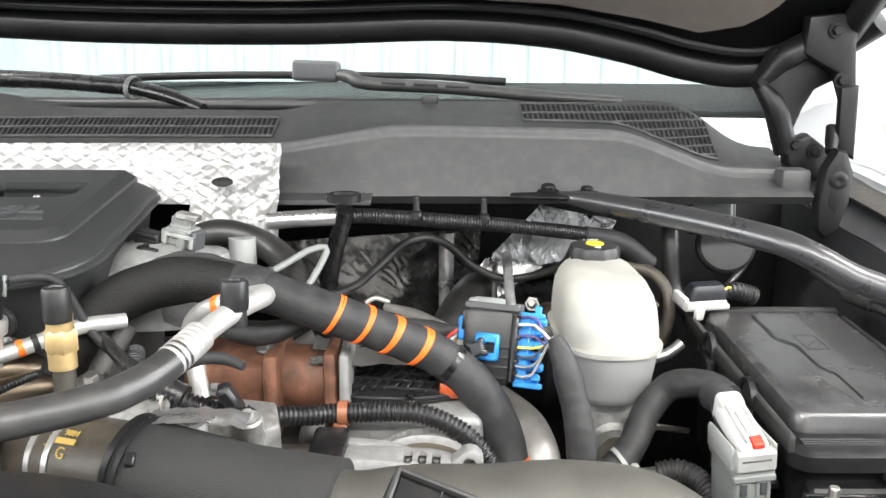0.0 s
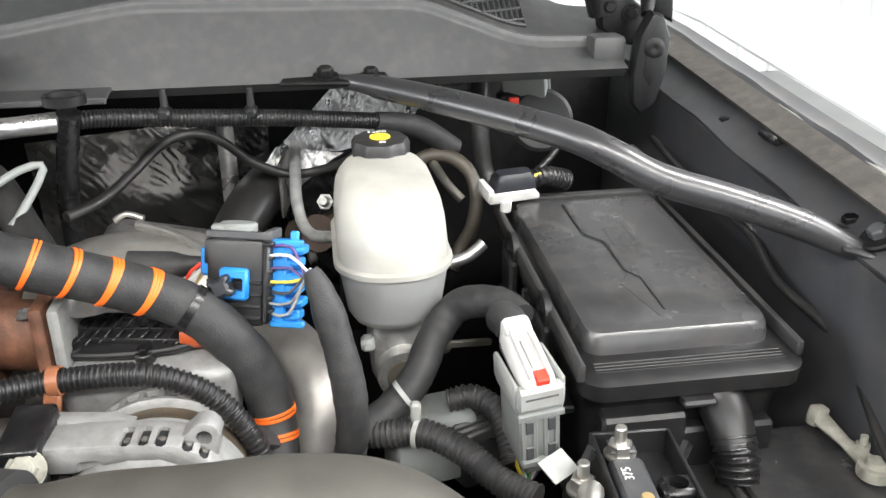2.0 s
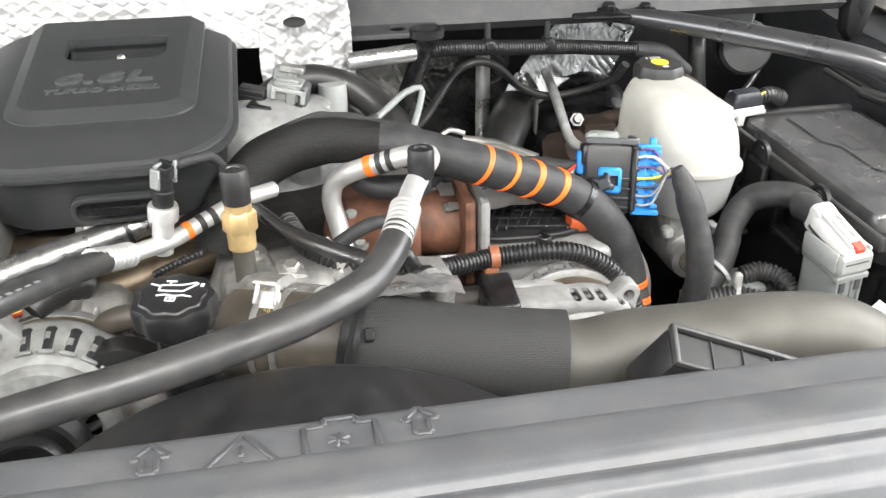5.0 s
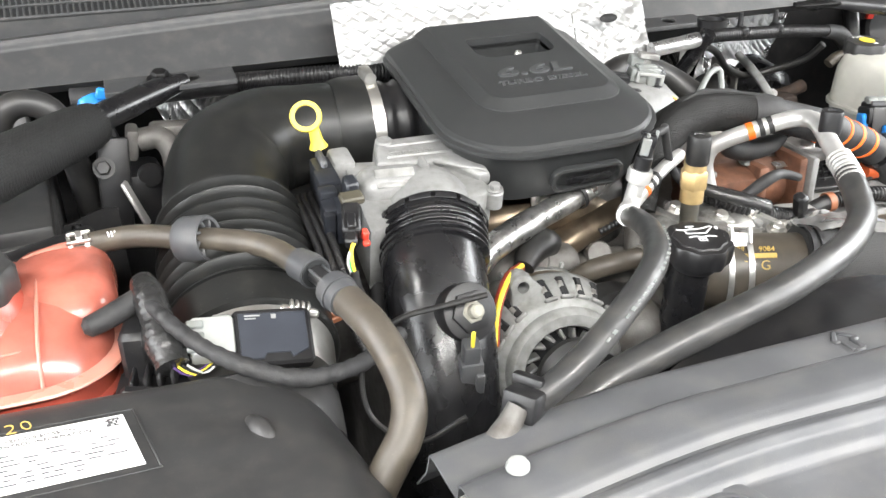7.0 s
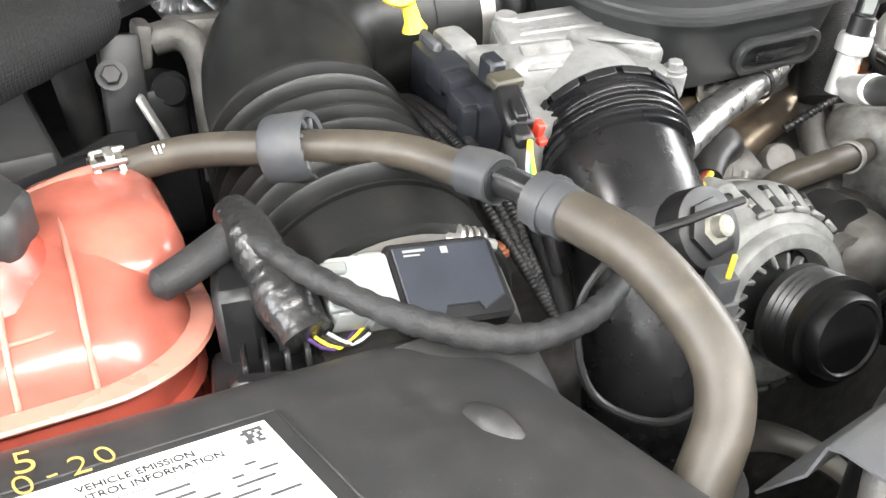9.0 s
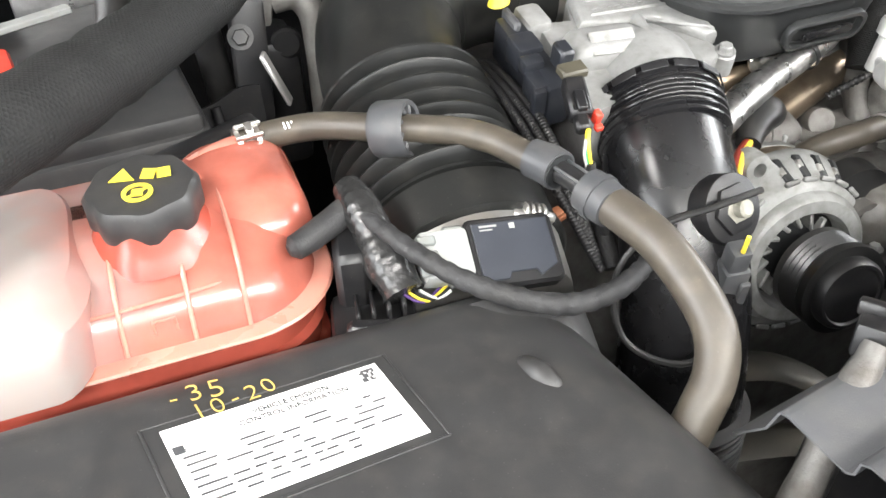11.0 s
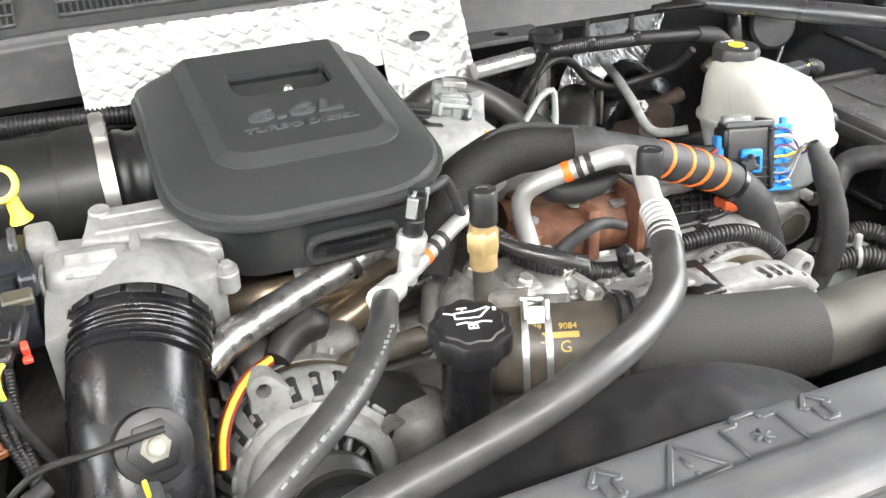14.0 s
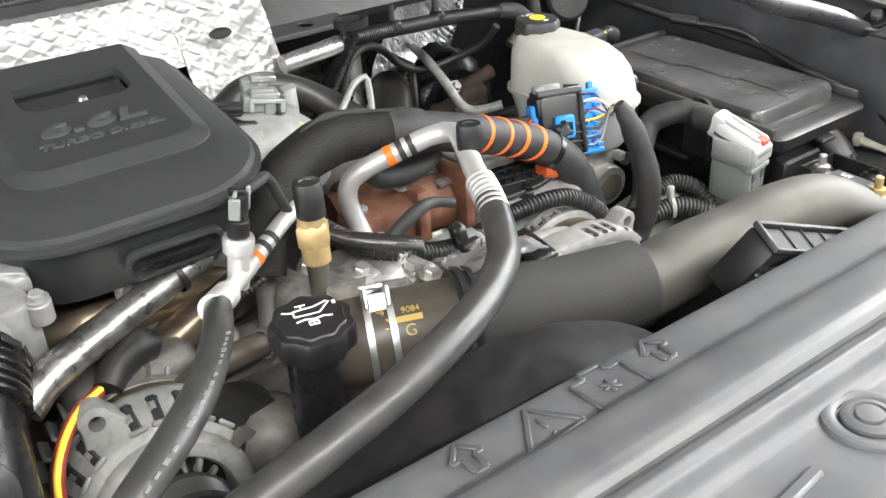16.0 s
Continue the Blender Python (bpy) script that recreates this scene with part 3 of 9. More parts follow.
def cowl_point(x, s):
    """The cowl's skin: s 0 at the lower edge, 1 under the lip, 2 over it, 3 at the rear edge."""
    zl, zt = smooth_at(x, LIP_X, LIP_Z), smooth_at(x, TOP_X, TOP_Z)
    keys_y = [CY + 0.012, CY, CY + 0.042, CY + 0.043, CY + 0.045, CY + 0.056, CY + 0.062, CY + 0.15, CY + 0.16]
    keys_z = [1.392, 1.402, zl - 0.009, zl - 0.002, zl + 0.0015, zl + 0.0015, zl - 0.001, zt, zt - 0.03]
    keys_s = [-0.15, 0, 1, 1.15, 1.3, 1.5, 1.7, 3, 3.2]
    return (x, float(np.interp(s, keys_s, keys_y)), float(np.interp(s, keys_s, keys_z)))


cowl = thing("windscreen_cowl", "grey-black plastic cowl panel with air grilles below the windscreen", "cowl panel", pose(MID, 1.05, 1.40))
part("panel", sheet(lambda u, v: cowl_point(-1.3 + 1.717 * u, -0.15 + 3.35 * v), 220, 67, 0.003), M_COWL, cowl, world=True, sharp=50)
def grille_at(x, z, up):
    """A place on the cowl's upper slope at that height."""
    zl, zt = smooth_at(x, LIP_X, LIP_Z), smooth_at(x, TOP_X, TOP_Z)
    return Vector(cowl_point(x, 1.7 + 1.3 * (z - zl + 0.001) / (zt - zl + 0.001))) + Vector((0, -0.55, 0.83)) * up


for x0, x1, z0, z1, row in ((0.095, 0.328, 1.43, 1.4965, 0.0095), (-0.56, -0.205, 1.4605, 1.4795, 0.0095), (-1.2, -0.6, 1.455, 1.503, 0.0096)):
    low = lambda x: max(z0, smooth_at(x, LIP_X, LIP_Z) + 0.006)
    high = lambda x: min(z1, smooth_at(x, TOP_X, TOP_Z) - 0.005)
    # Dark sheet over the solid skin, painted as the shade behind the bars.
    part("grille_shade", sheet(lambda u, v: grille_at(x0 + (x1 - x0) * u, low(x0 + (x1 - x0) * u) * (1 - v) + max(high(x0 + (x1 - x0) * u), low(x0 + (x1 - x0) * u) + 0.002) * v, 0.0012), 60, 8, 0.0008), M_DASHSHADE, cowl, world=True)
    bars = sweep([grille_at(x0 + (x1 - x0) * k / 24, low(x0 + (x1 - x0) * k / 24), 0.002) for k in range(25)], 0.0022, 5, 0.02)
    nx = int((x1 - x0) / 0.0062)
    for i in range(nx + 1):
        x = x0 + (x1 - x0) * i / nx
        if high(x) - low(x) > 0.004:
            join(bars, sweep([grille_at(x, low(x), 0.0025), grille_at(x, high(x), 0.0025)], 0.0013, 4, 0.05))
    for k in range(int((z1 - z0) / row) + 1):
        z = z1 - row * k
        xs_in = [x for x in (x0 + (x1 - x0) * i / 80 for i in range(81)) if low(x) - 0.001 <= z <= high(x) + 0.001]
        if len(xs_in) > 2:
            join(bars, sweep([grille_at(x, z, 0.003) for x in xs_in[::4] + xs_in[-1:]], 0.0019, 5, 0.02))
    part("grille", bars, M_COWL, cowl, world=True)
part("clip", rbox(0.02, 0.012, 0.014, 0.003, m=pose(-0.017, CY + 0.146, 1.502)), M_BLACK, cowl, world=True)
part("end_cap", rbox(0.035, 0.03, 0.034, 0.006, 2, pose(0.403, CY + 0.032, 1.414)), M_COWL, cowl, world=True)

glass = thing("windscreen", "sloped greenish truck windscreen reflecting the ceiling", "windscreen", pose(MID, 1.2, 1.49))
part("pane", sheet(lambda u, v: (-1.28 + 1.76 * u, 1.19 + 0.75 * v + 0.12 * (1 - (2 * u - 1) ** 2), 1.485 + 0.55 * v), 30, 10, 0.006), M_GLASS, glass, world=True)
bpy.data.objects["pane"].visible_shadow = False
part("black_border", sheet(lambda u, v: (-1.27 + 1.74 * u, 1.192 + 0.054 * v + 0.12 * (1 - (2 * u - 1) ** 2), 1.478 + 0.04 * v), 30, 4, 0.002), M_DASHSHADE, glass, "black printed border", world=True)
part("lower_trim", sweep([(-1.28, 1.19, 1.487), (-0.85, 1.28, 1.487), (MID, 1.31, 1.487), (0.05, 1.28, 1.487), (0.3, 1.23, 1.487)], 0.012, 10), M_BLACK, glass, world=True)
cab = thing("truck_cab", "dark dashboard and white pillars of the truck cab", "cab", pose(MID, 1.7, 1.3))
part("dashboard", rbox(1.7, 0.7, 0.25, 0.06, 4, pose(MID, 1.85, 1.365)), M_DASHSHADE, cab, world=True)
part("roof", rbox(1.6, 1.6, 0.06, 0.02, 3, pose(MID, 2.75, 2.1)), M_PAINT, cab, world=True)
for s in (-1, 1):
    part("pillar", sweep([(MID + s * 0.89, 1.16, 1.47), (MID + s * 0.85, 1.5, 1.74), (MID + s * 0.78, 2.0, 2.07)], [0.04, 0.035, 0.04], 12), M_PAINT, cab, world=True)

# bonnet: held open above the bay
hood = thing("open_hood", "raised black hood with grey felt liner, propped open", "hood", pose(MID, 1.15, 1.58))


rear = [(-1.33, 1.16, 1.56), (-1.0, 1.19, 1.60), (-0.72, 1.2, 1.605), (-0.45, 1.2, 1.594), (-0.2, 1.2, 1.592), (0.0, 1.19, 1.597), (0.14, 1.185, 1.588), (0.24, 1.17, 1.568), (0.31, 1.15, 1.548), (0.38, 1.13, 1.54), (0.45, 1.1, 1.56), (0.5, 1.05, 1.6)]


def hood_point(u, v, lift=0.0):
    """The hood's underside: u across, v from its rear edge forwards and up."""
    x = -1.33 + 1.83 * u
    y, z = (float(np.interp(x, [p[0] for p in rear], [p[i] for p in rear])) for i in (1, 2))
    z += (1.6 - z) * min(1.0, 2.2 * v)
    return (x, y - 0.98 * v + lift * 0.5, z + 0.667 * v + lift)


part("outer_panel", sheet(lambda u, v: hood_point(u, 0.02 + 0.98 * v, 0.05), 60, 20, 0.01), M_PAINT, hood, world=True)
part("inner_panel", sheet(lambda u, v: hood_point(u, 0.004 + 0.98 * v, 0.012), 80, 30, 0.008), M_HOOD, hood, world=True)


def liner_at(u, v):
    """The felt pad, set in from the hood's edges, with rounded rear corners."""
    k = max(0.0, 1 - v / 0.14)
    a = 0.055 + 0.05 * (1 - math.sqrt(max(0.0, 1 - k * k)))
    return hood_point(a + (1 - 2 * a) * u, 0.052 + 0.9 * v, -0.004 + 0.006 * math.sin(12 * u) * math.sin(9 * v))


part("liner", sheet(liner_at, 90, 60, 0.012), M_LINER, hood, "grey felt pad", world=True)
part("rear_frame", sweep(rear, 0.021, 14, 0.01), M_HOOD, hood, world=True)
part("bead", sweep([(p[0], p[1] - 0.035, p[2] + 0.022) for p in rear], 0.006, 8, 0.01), M_HOOD, hood, world=True)
part("side_frame", sweep([hood_point(0.985, v, -0.004) for v in (0.0, 0.1, 0.3, 0.6, 0.9)], 0.016, 12, 0.012), M_HOOD, hood, world=True)
part("outer_corner", prism([(0.474, 1.522), (0.512, 1.526), (0.526, 1.55), (0.533, 1.6), (0.54, 1.68), (0.476, 1.68)], 0, 0.03, 0.01, 3, pose(0, 1.1, 0, 90, 0, 0)), M_PAINT, hood, "white outer hood corner", world=True)


def plate(outline, y, deep, b=0.005):
    """A thick bevelled plate facing forwards, outlined in x and z."""
    return prism(outline, 0, deep, b, 2, pose(0, y, 0, 90, 0, 0))


hinge = part("hinge", join(plate([(0.366, 1.528), (0.385, 1.565), (0.423, 1.585), (0.47, 1.568), (0.472, 1.535), (0.438, 1.518), (0.426, 1.497), (0.418, 1.475), (0.414, 1.444), (0.402, 1.44), (0.385, 1.494)], 1.085, 0.03, 0.008), sweep([(0.376, 1.062, 1.522), (0.392, 1.055, 1.498), (0.402, 1.052, 1.47), (0.409, 1.05, 1.445)], [0.008, 0.013, 0.012, 0.009], 14, wobble=0.15), sweep([(0.378, 1.06, 1.53), (0.4, 1.055, 1.556), (0.43, 1.052, 1.566), (0.462, 1.05, 1.552)], [0.008, 0.014, 0.014, 0.01], 14, wobble=0.15)), M_HOOD, hood, "black steel hood hinge", world=True)
part("upper_plate", plate([(0.412, 1.56), (0.416, 1.602), (0.478, 1.608), (0.473, 1.575), (0.478, 1.518), (0.463, 1.506), (0.452, 1.538)], 1.06, 0.024, 0.006), M_HOOD, hinge, world=True)
part("link", plate([(0.45, 1.522), (0.471, 1.525), (0.473, 1.44), (0.452, 1.452)], 1.03, 0.014, 0.004), M_HOOD, hinge, world=True)
part("pivot_plate", plate([(0.44, 1.456), (0.453, 1.452), (0.462, 1.43), (0.46, 1.395), (0.45, 1.362), (0.434, 1.352), (0.424, 1.364), (0.422, 1.395), (0.428, 1.434)], 1.012, 0.026, 0.009), M_HOOD, hinge, world=True)
part("pivot_boss", lathe([(0.011, 0), (0.011, 0.004), (0.008, 0.006), (0.004, 0.0062), (0.0, 0.0045)], 22, m=pose(0.443, 0.99, 1.42, 90, 0, 0)), M_DARK, hinge, world=True)
part("slot_plate", plate([(0.437, 1.428), (0.449, 1.425), (0.451, 1.398), (0.441, 1.382), (0.432, 1.395)], 0.99, 0.005, 0.002), M_DARK, hinge, world=True)
part("body_bracket", plate([(0.404, 1.455), (0.43, 1.468), (0.462, 1.445), (0.45, 1.412), (0.428, 1.415), (0.408, 1.432)], 1.075, 0.03, 0.006), M_HOOD, hinge, world=True)
part("hinge_pin", sweep([(0.448, 1.03, 1.478), (0.446, 1.02, 1.462), (0.441, 1.01, 1.45)], [0.006, 0.008, 0.006], 12), M_DARK, hinge, world=True)
for px, py, pz in ((0.412, 1.042, 1.455), (0.436, 1.042, 1.448), (0.446, 1.034, 1.586), (0.456, 1.032, 1.53)):
    bolt(hinge, (px, py, pz), (px, 0.9, pz), 0.006, M_HOOD)

# fenders



for s, nm in ((1, "right"), (-1, "left")):
    fx = 0.57 if s > 0 else -1.37
    fen = thing("front_fender", "white painted front fender with black inner flange and dark gap strip", "fender", pose(fx + 0.2 * s, 0.6, 0.7), group="fenders")
    part("outer_panel", sheet(lambda u, v: (fx + s * (0.041 + 0.46 * math.sin(v * 1.45)), -0.5 + 2.2 * u, FZ(-0.5 + 2.2 * u) + 0.004 + 0.03 * math.sin(v * 3.1) + 0.22 * (math.cos(v * 1.5) - 1)), 20, 20, 0.004), M_PAINT, fen, world=True)
    part("flange", sheet(lambda u, v: (fx - s * 0.055 * (1 - v), -0.3 + 1.75 * u, FZ(-0.3 + 1.75 * u) - 0.042 + 0.042 * v ** 1.4 + 0.002 * math.sin(u * 60)), 60, 8, 0.003), M_INNER, fen, world=True)
    part("channel", sheet(lambda u, v: (fx + s * (0.001 + 0.03 * v), -0.3 + 1.75 * u, FZ(-0.3 + 1.75 * u) - 0.003 - 0.006 * math.sin(2.6 * v)), 40, 8, 0.003 * s), M_CHANNEL, fen, "satin grey channel beside the fender edge", world=True)
    # Black strip standing in for the shade of the panel gap.
    part("gap", sweep([(fx + s * 0.036, y, FZ(y) - 0.012) for y in (-0.3, 0.5, 1.4)], 0.009, 10, 0.02), M_DARK, fen, "black strip painted as the panel gap's shade", world=True)
    part("paint_edge", sweep([(fx - s * 0.002, y, FZ(y) + 0.002) for y in (-0.3, 0.5, 1.4)], 0.0032, 8, 0.02), M_LTGREY, fen, "pale painted pinch edge", world=True)
    part("ledge", sheet(lambda u, v: (fx - s * (0.008 + 0.03 * v), -0.3 + 1.75 * u, FZ(-0.3 + 1.75 * u) + 0.001 - 0.008 * v), 40, 3, 0.003 * s), M_LEDGE, fen, "dusty brown-grey sealed ledge", world=True)
    for y in (0.2, 0.55, 0.9):
        part("clip", rbox(0.012, 0.03, 0.006, 0.002, 1, pose(fx - s * 0.04, y, FZ(y) - 0.014, 0, s * 40, 0)), M_BLACK, fen, world=True)
    for y in (0.35, 0.62, 0.76, 1.0):
        bolt(fen, (fx - s * 0.036, y, FZ(y) - 0.036), (fx - s * 0.1, y, 1.72), 0.007, M_DARK)

# radiator top cover in front of the engine
front = thing("radiator_cover", "grey-black plastic radiator top cover with moulded symbols", "radiator cover", pose(MID, 0.2, 1.2))
RAD = [(0.452, 1.275), (0.432, 1.300), (0.426, 1.317), (0.42, 1.3195), (0.384, 1.3225), (0.3805, 1.3255), (0.379, 1.3335), (0.374, 1.337), (0.346, 1.341), (0.339, 1.3395), (0.3355, 1.336), (0.332, 1.3365), (0.328, 1.341), (0.3225, 1.3425), (0.317, 1.339), (0.3135, 1.331), (0.309, 1.3265), (0.3, 1.3255), (0.22, 1.329), (0.15, 1.335), (0.0, 1.335), (-0.15, 1.28), (-0.22, 1.1)]


def rad_skin(u, v):
    x = -0.645 + 0.89 * u
    y, z = (float(np.interp(v * (len(RAD) - 1), range(len(RAD)), [p[i] for p in RAD])) for i in (0, 1))
    r = max(0.0, (x - 0.16) / 0.085)
    y -= 0.022 * max(0.0, (-0.48 - x) / 0.165) ** 1.5 * float(np.interp(y, (0.2, 0.34), (0.3, 1.0)))
    return (x, y - 0.02 * r ** 3, z - 0.05 * r ** 3 - 0.002 * max(0, noise.noise((x * 9, y * 20, 0))) ** 2)


part("panel", sheet(rad_skin, 90, 4 * (len(RAD) - 1), -0.0012), M_SHIELD, front, world=True, sharp=50)
part("side_panel", sheet(lambda u, v: (0.22 + 0.5 * u, 0.40 - 0.6 * v, 1.245 - 0.03 * v + 0.05 * u * u - 0.03 * max(0, 0.15 - v)), 30, 30, -0.004), M_SHIELD, front, world=True, sharp=50)


def stroke(points, w=0.0036, h=0.0026):
    """A raised line on the cover through (x, y) points."""
    out = None
    for a, b in zip(points, points[1:]):
        za, zb = (1.3198 + (0.42 - p[1]) * 0.083 for p in (a, b))
        o = bar((*a, za), (*b, zb), w, h, 0.0008)
        out = join(out, o) if out else o
    return out


def arrow(x, y):
    return stroke([(x - 0.004, y - 0.013), (x - 0.004, y), (x - 0.01, y), (x, y + 0.012), (x + 0.01, y), (x + 0.004, y), (x + 0.004, y - 0.013), (x - 0.004, y - 0.013)])


# Strokes coloured darker than the cover, as painted shade of the relief.
part("symbol", arrow(-0.343, 0.408), M_DKGREY, front, world=True)
part("symbol", arrow(-0.2015, 0.411), M_DKGREY, front, world=True)
part("symbol", stroke([(-0.318, 0.387), (-0.296, 0.419), (-0.278, 0.390), (-0.318, 0.387)]), M_DKGREY, front, world=True)
part("symbol_mark", stroke([(-0.297, 0.408), (-0.297, 0.398)], 0.0028), M_DKGREY, front, world=True)
part("symbol_mark", stroke([(-0.297, 0.394), (-0.297, 0.391)], 0.0028), M_DKGREY, front, world=True)
part("symbol", stroke([(-0.2645, 0.387), (-0.2645, 0.4165), (-0.2535, 0.4165), (-0.2535, 0.4225), (-0.236, 0.4225), (-0.236, 0.4165), (-0.226, 0.4165), (-0.226, 0.387)]), M_DKGREY, front, world=True)
for a in (0.3, 1.35, 2.4):
    part("symbol_mark", stroke([(-0.2465 - 0.0065 * math.cos(a), 0.4025 - 0.0065 * math.sin(a)), (-0.2465 + 0.0065 * math.cos(a), 0.4025 + 0.0065 * math.sin(a))], 0.0026), M_DKGREY, front, world=True)
for x, y in ((-0.174, 0.293), (-0.52, 0.293), (0.12, 0.293)):
    part("push_pin", lathe([(0.014, 0), (0.014, 0.003), (0.012, 0.0045), (0.0095, 0.0045), (0.009, 0.003), (0.0075, 0.003), (0.007, 0.005), (0.002, 0.0055)], 28, m=pose(x, y, 1.3265)), M_SHIELD, front, world=True)
    part("boss", ring([(0.0155, -0.001), (0.024, -0.001), (0.0235, 0.0016), (0.0215, 0.0022), (0.0175, 0.0022), (0.0155, 0.001)], 36, pose(x, y, 1.3265)), M_SHIELD, front, world=True)
    part("rib", bar((x - 0.05, y - 0.005, 1.3268), (x - 0.115, y - 0.012, 1.3268), 0.008, 0.005, 0.002), M_SHIELD, front, world=True)
part("push_pin", lathe([(0.0065, 0), (0.0065, 0.002), (0.005, 0.0045), (0.0, 0.005)], 24, m=pose(-0.613, 0.352, 1.3395)), M_LTGREY, front, "pale grey push pin", world=True)
part("fan_shroud", ring([(0.2, 0), (0.235, 0), (0.24, 0.01), (0.235, 0.06), (0.22, 0.07), (0.2, 0.07)], 96, pose(-0.27, 0.50, 1.070, 90, 0, 0)), M_BLACK, front, world=True)

# ---- engine ----
eng = thing("engine_block", "dirty aluminium diesel engine with cast front cover", "engine", pose(-0.33, 0.8, 0.64), kind="structure")
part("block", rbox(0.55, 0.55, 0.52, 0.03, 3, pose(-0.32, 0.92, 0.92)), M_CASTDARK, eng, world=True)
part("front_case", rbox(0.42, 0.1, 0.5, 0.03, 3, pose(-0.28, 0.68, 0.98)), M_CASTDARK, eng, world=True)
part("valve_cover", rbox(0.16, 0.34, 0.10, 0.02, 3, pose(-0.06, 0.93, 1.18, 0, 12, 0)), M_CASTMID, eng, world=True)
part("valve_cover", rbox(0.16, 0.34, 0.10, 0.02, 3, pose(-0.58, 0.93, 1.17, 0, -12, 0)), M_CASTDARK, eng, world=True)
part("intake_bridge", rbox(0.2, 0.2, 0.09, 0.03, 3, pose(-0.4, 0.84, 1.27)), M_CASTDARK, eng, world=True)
# water outlet housing with ribs and bolts
part("thermostat_housing", join(rbox(0.1, 0.09, 0.09, 0.022, 3, pose(-0.268, 0.672, 1.245, 0, 0, 12)), lathe([(0.04, 0), (0.04, 0.03), (0.034, 0.035), (0.034, 0.06)], 28, m=along((-0.295, 0.645, 1.255), (-0.22, 0.60, 1.262))),
     *[rbox(0.007, w, 0.094, 0.003, 1, pose(x, 0.668, 1.246, 0, r, 12)) for x, w, r in ((-0.3, 0.08, 4), (-0.271, 0.094, -8), (-0.232, 0.088, 14))], rbox(0.03, 0.03, 0.02, 0.008, 2, pose(-0.262, 0.66, 1.285, 0, 12, 0))), M_CASTMID, eng, world=True)
for p in ((-0.262, 0.655, 1.292), (-0.222, 0.66, 1.288), (-0.215, 0.63, 1.282), (-0.29, 0.69, 1.292)):
    bolt(eng, p, (p[0], p[1] - 0.03, p[2] + 0.1), 0.0065, M_STEEL)
part("outlet_flange", prism([(-0.055, -0.02), (-0.03, -0.03), (0.0, -0.018), (0.03, -0.028), (0.055, -0.01), (0.05, 0.02), (0.015, 0.028), (-0.035, 0.024)], -0.05, 0.0, 0.006, 2, pose(-0.185, 0.655, 1.275, 16, 0, 6)), M_CASTMID, eng, world=True)
for x, y, r in ((-0.225, 0.648, 0.011), (-0.19, 0.632, 0.009), (-0.152, 0.64, 0.012)):
    part("boss", lathe([(r, -0.03), (r, 0.004), (r * 0.85, 0.006)], 18, m=pose(x, y, 1.276, 14, 0, 0)), M_CASTMID, eng, world=True)
    bolt(eng, (x, y - 0.001, 1.281), (x, y - 0.03, 1.4), 0.0055, M_ALT)
for k in range(3):
    part("casting_rib", bar((-0.235 + 0.036 * k, 0.675, 1.262), (-0.222 + 0.03 * k, 0.64, 1.279), 0.006, 0.012, 0.003), M_CASTMID, eng, world=True)
part("cross_pipe", sweep([(-0.52, 0.76, 1.27), (-0.45, 0.735, 1.29), (-0.39, 0.74, 1.285), (-0.32, 0.76, 1.27)], 0.019, 18), M_BRONZE, eng, "heat-tinted brown steel pipe", world=True)
part("cross_pipe", sweep([(-0.44, 0.70, 1.255), (-0.37, 0.725, 1.268), (-0.3, 0.75, 1.275)], 0.016, 18), M_BRONZE, eng, "heat-tinted brown steel pipe", world=True)
part("manifold", join(rbox(0.1, 0.12, 0.09, 0.02, 3, pose(-0.44, 0.74, 1.235, 10, 0, 0)), rbox(0.16, 0.05, 0.06, 0.015, 3, pose(-0.36, 0.70, 1.22))), M_CASTDARK, eng, world=True)

# ---- intake cover ----
TILT = 9.5
cov = thing("intake_cover", "matte black moulded engine intake cover with raised lettering", "engine cover", pose(-0.399, 0.812, 1.397, TILT, 0, 0))


def cov_outline(inset, dy=0.0):
    return [(x - 0.006, y - 0.009 + dy) for x, y in rounded(0.218 - 2 * inset, 0.243 - 2 * inset, 0.05, 8, (0.022 - inset * 0.3, 0.022 - inset * 0.3, 0.07 - inset, 0.07 - inset))]


part("lower_body", stack([(cov_outline(0.024), -0.062), (cov_outline(0.014), -0.056), (cov_outline(0.006), -0.012), (cov_outline(0.001), -0.006)]), M_COVER, cov)
part("rim", stack([(cov_outline(0.001), -0.006), (cov_outline(-0.003), -0.0045), (cov_outline(-0.003), -0.0015), (cov_outline(0.0), 0.0)]), M_COVER, cov)


def lid_outline(inset):
    """The lid narrows to its sides and front and stays full at the back."""
    return [(x - 0.006, y - 0.009 + 0.7 * inset) for x, y in rounded(0.218 - 2 * inset, 0.243 - 1.4 * inset, 0.05, 8, (0.012, 0.012, 0.07 - inset, 0.07 - inset))]


def apron(grow, back):
    """The raised middle field: straight at the back, rounded at the front."""
    out = []
    for s, a0 in ((1, 0), (-1, 90)):
        for i in range(9):
            ang = radians(270 + 90 - a0 - 90 * i / 8 if s > 0 else 270 - 90 * i / 8)
            out.append((s * 0.044 + (0.026 + grow) * math.cos(ang), -0.052 + (0.024 + grow) * math.sin(ang)))
    return out + [(-0.074 - grow, back), (0.074 + grow, back)]


def pocket(grow, z0, z1):
    return prism(rounded(0.086 + grow, 0.048 + grow, 0.006, 5, (0.004, 0.004, 0.016, 0.016)), z0, z1, m=pose(0.004, 0.044, 0))


lid = stack([(lid_outline(0.001), -0.001), (lid_outline(0.0015), 0.002), (lid_outline(0.004), 0.0045), (lid_outline(0.02), 0.0118), (lid_outline(0.033), 0.0156), (lid_outline(0.05), 0.0166)])
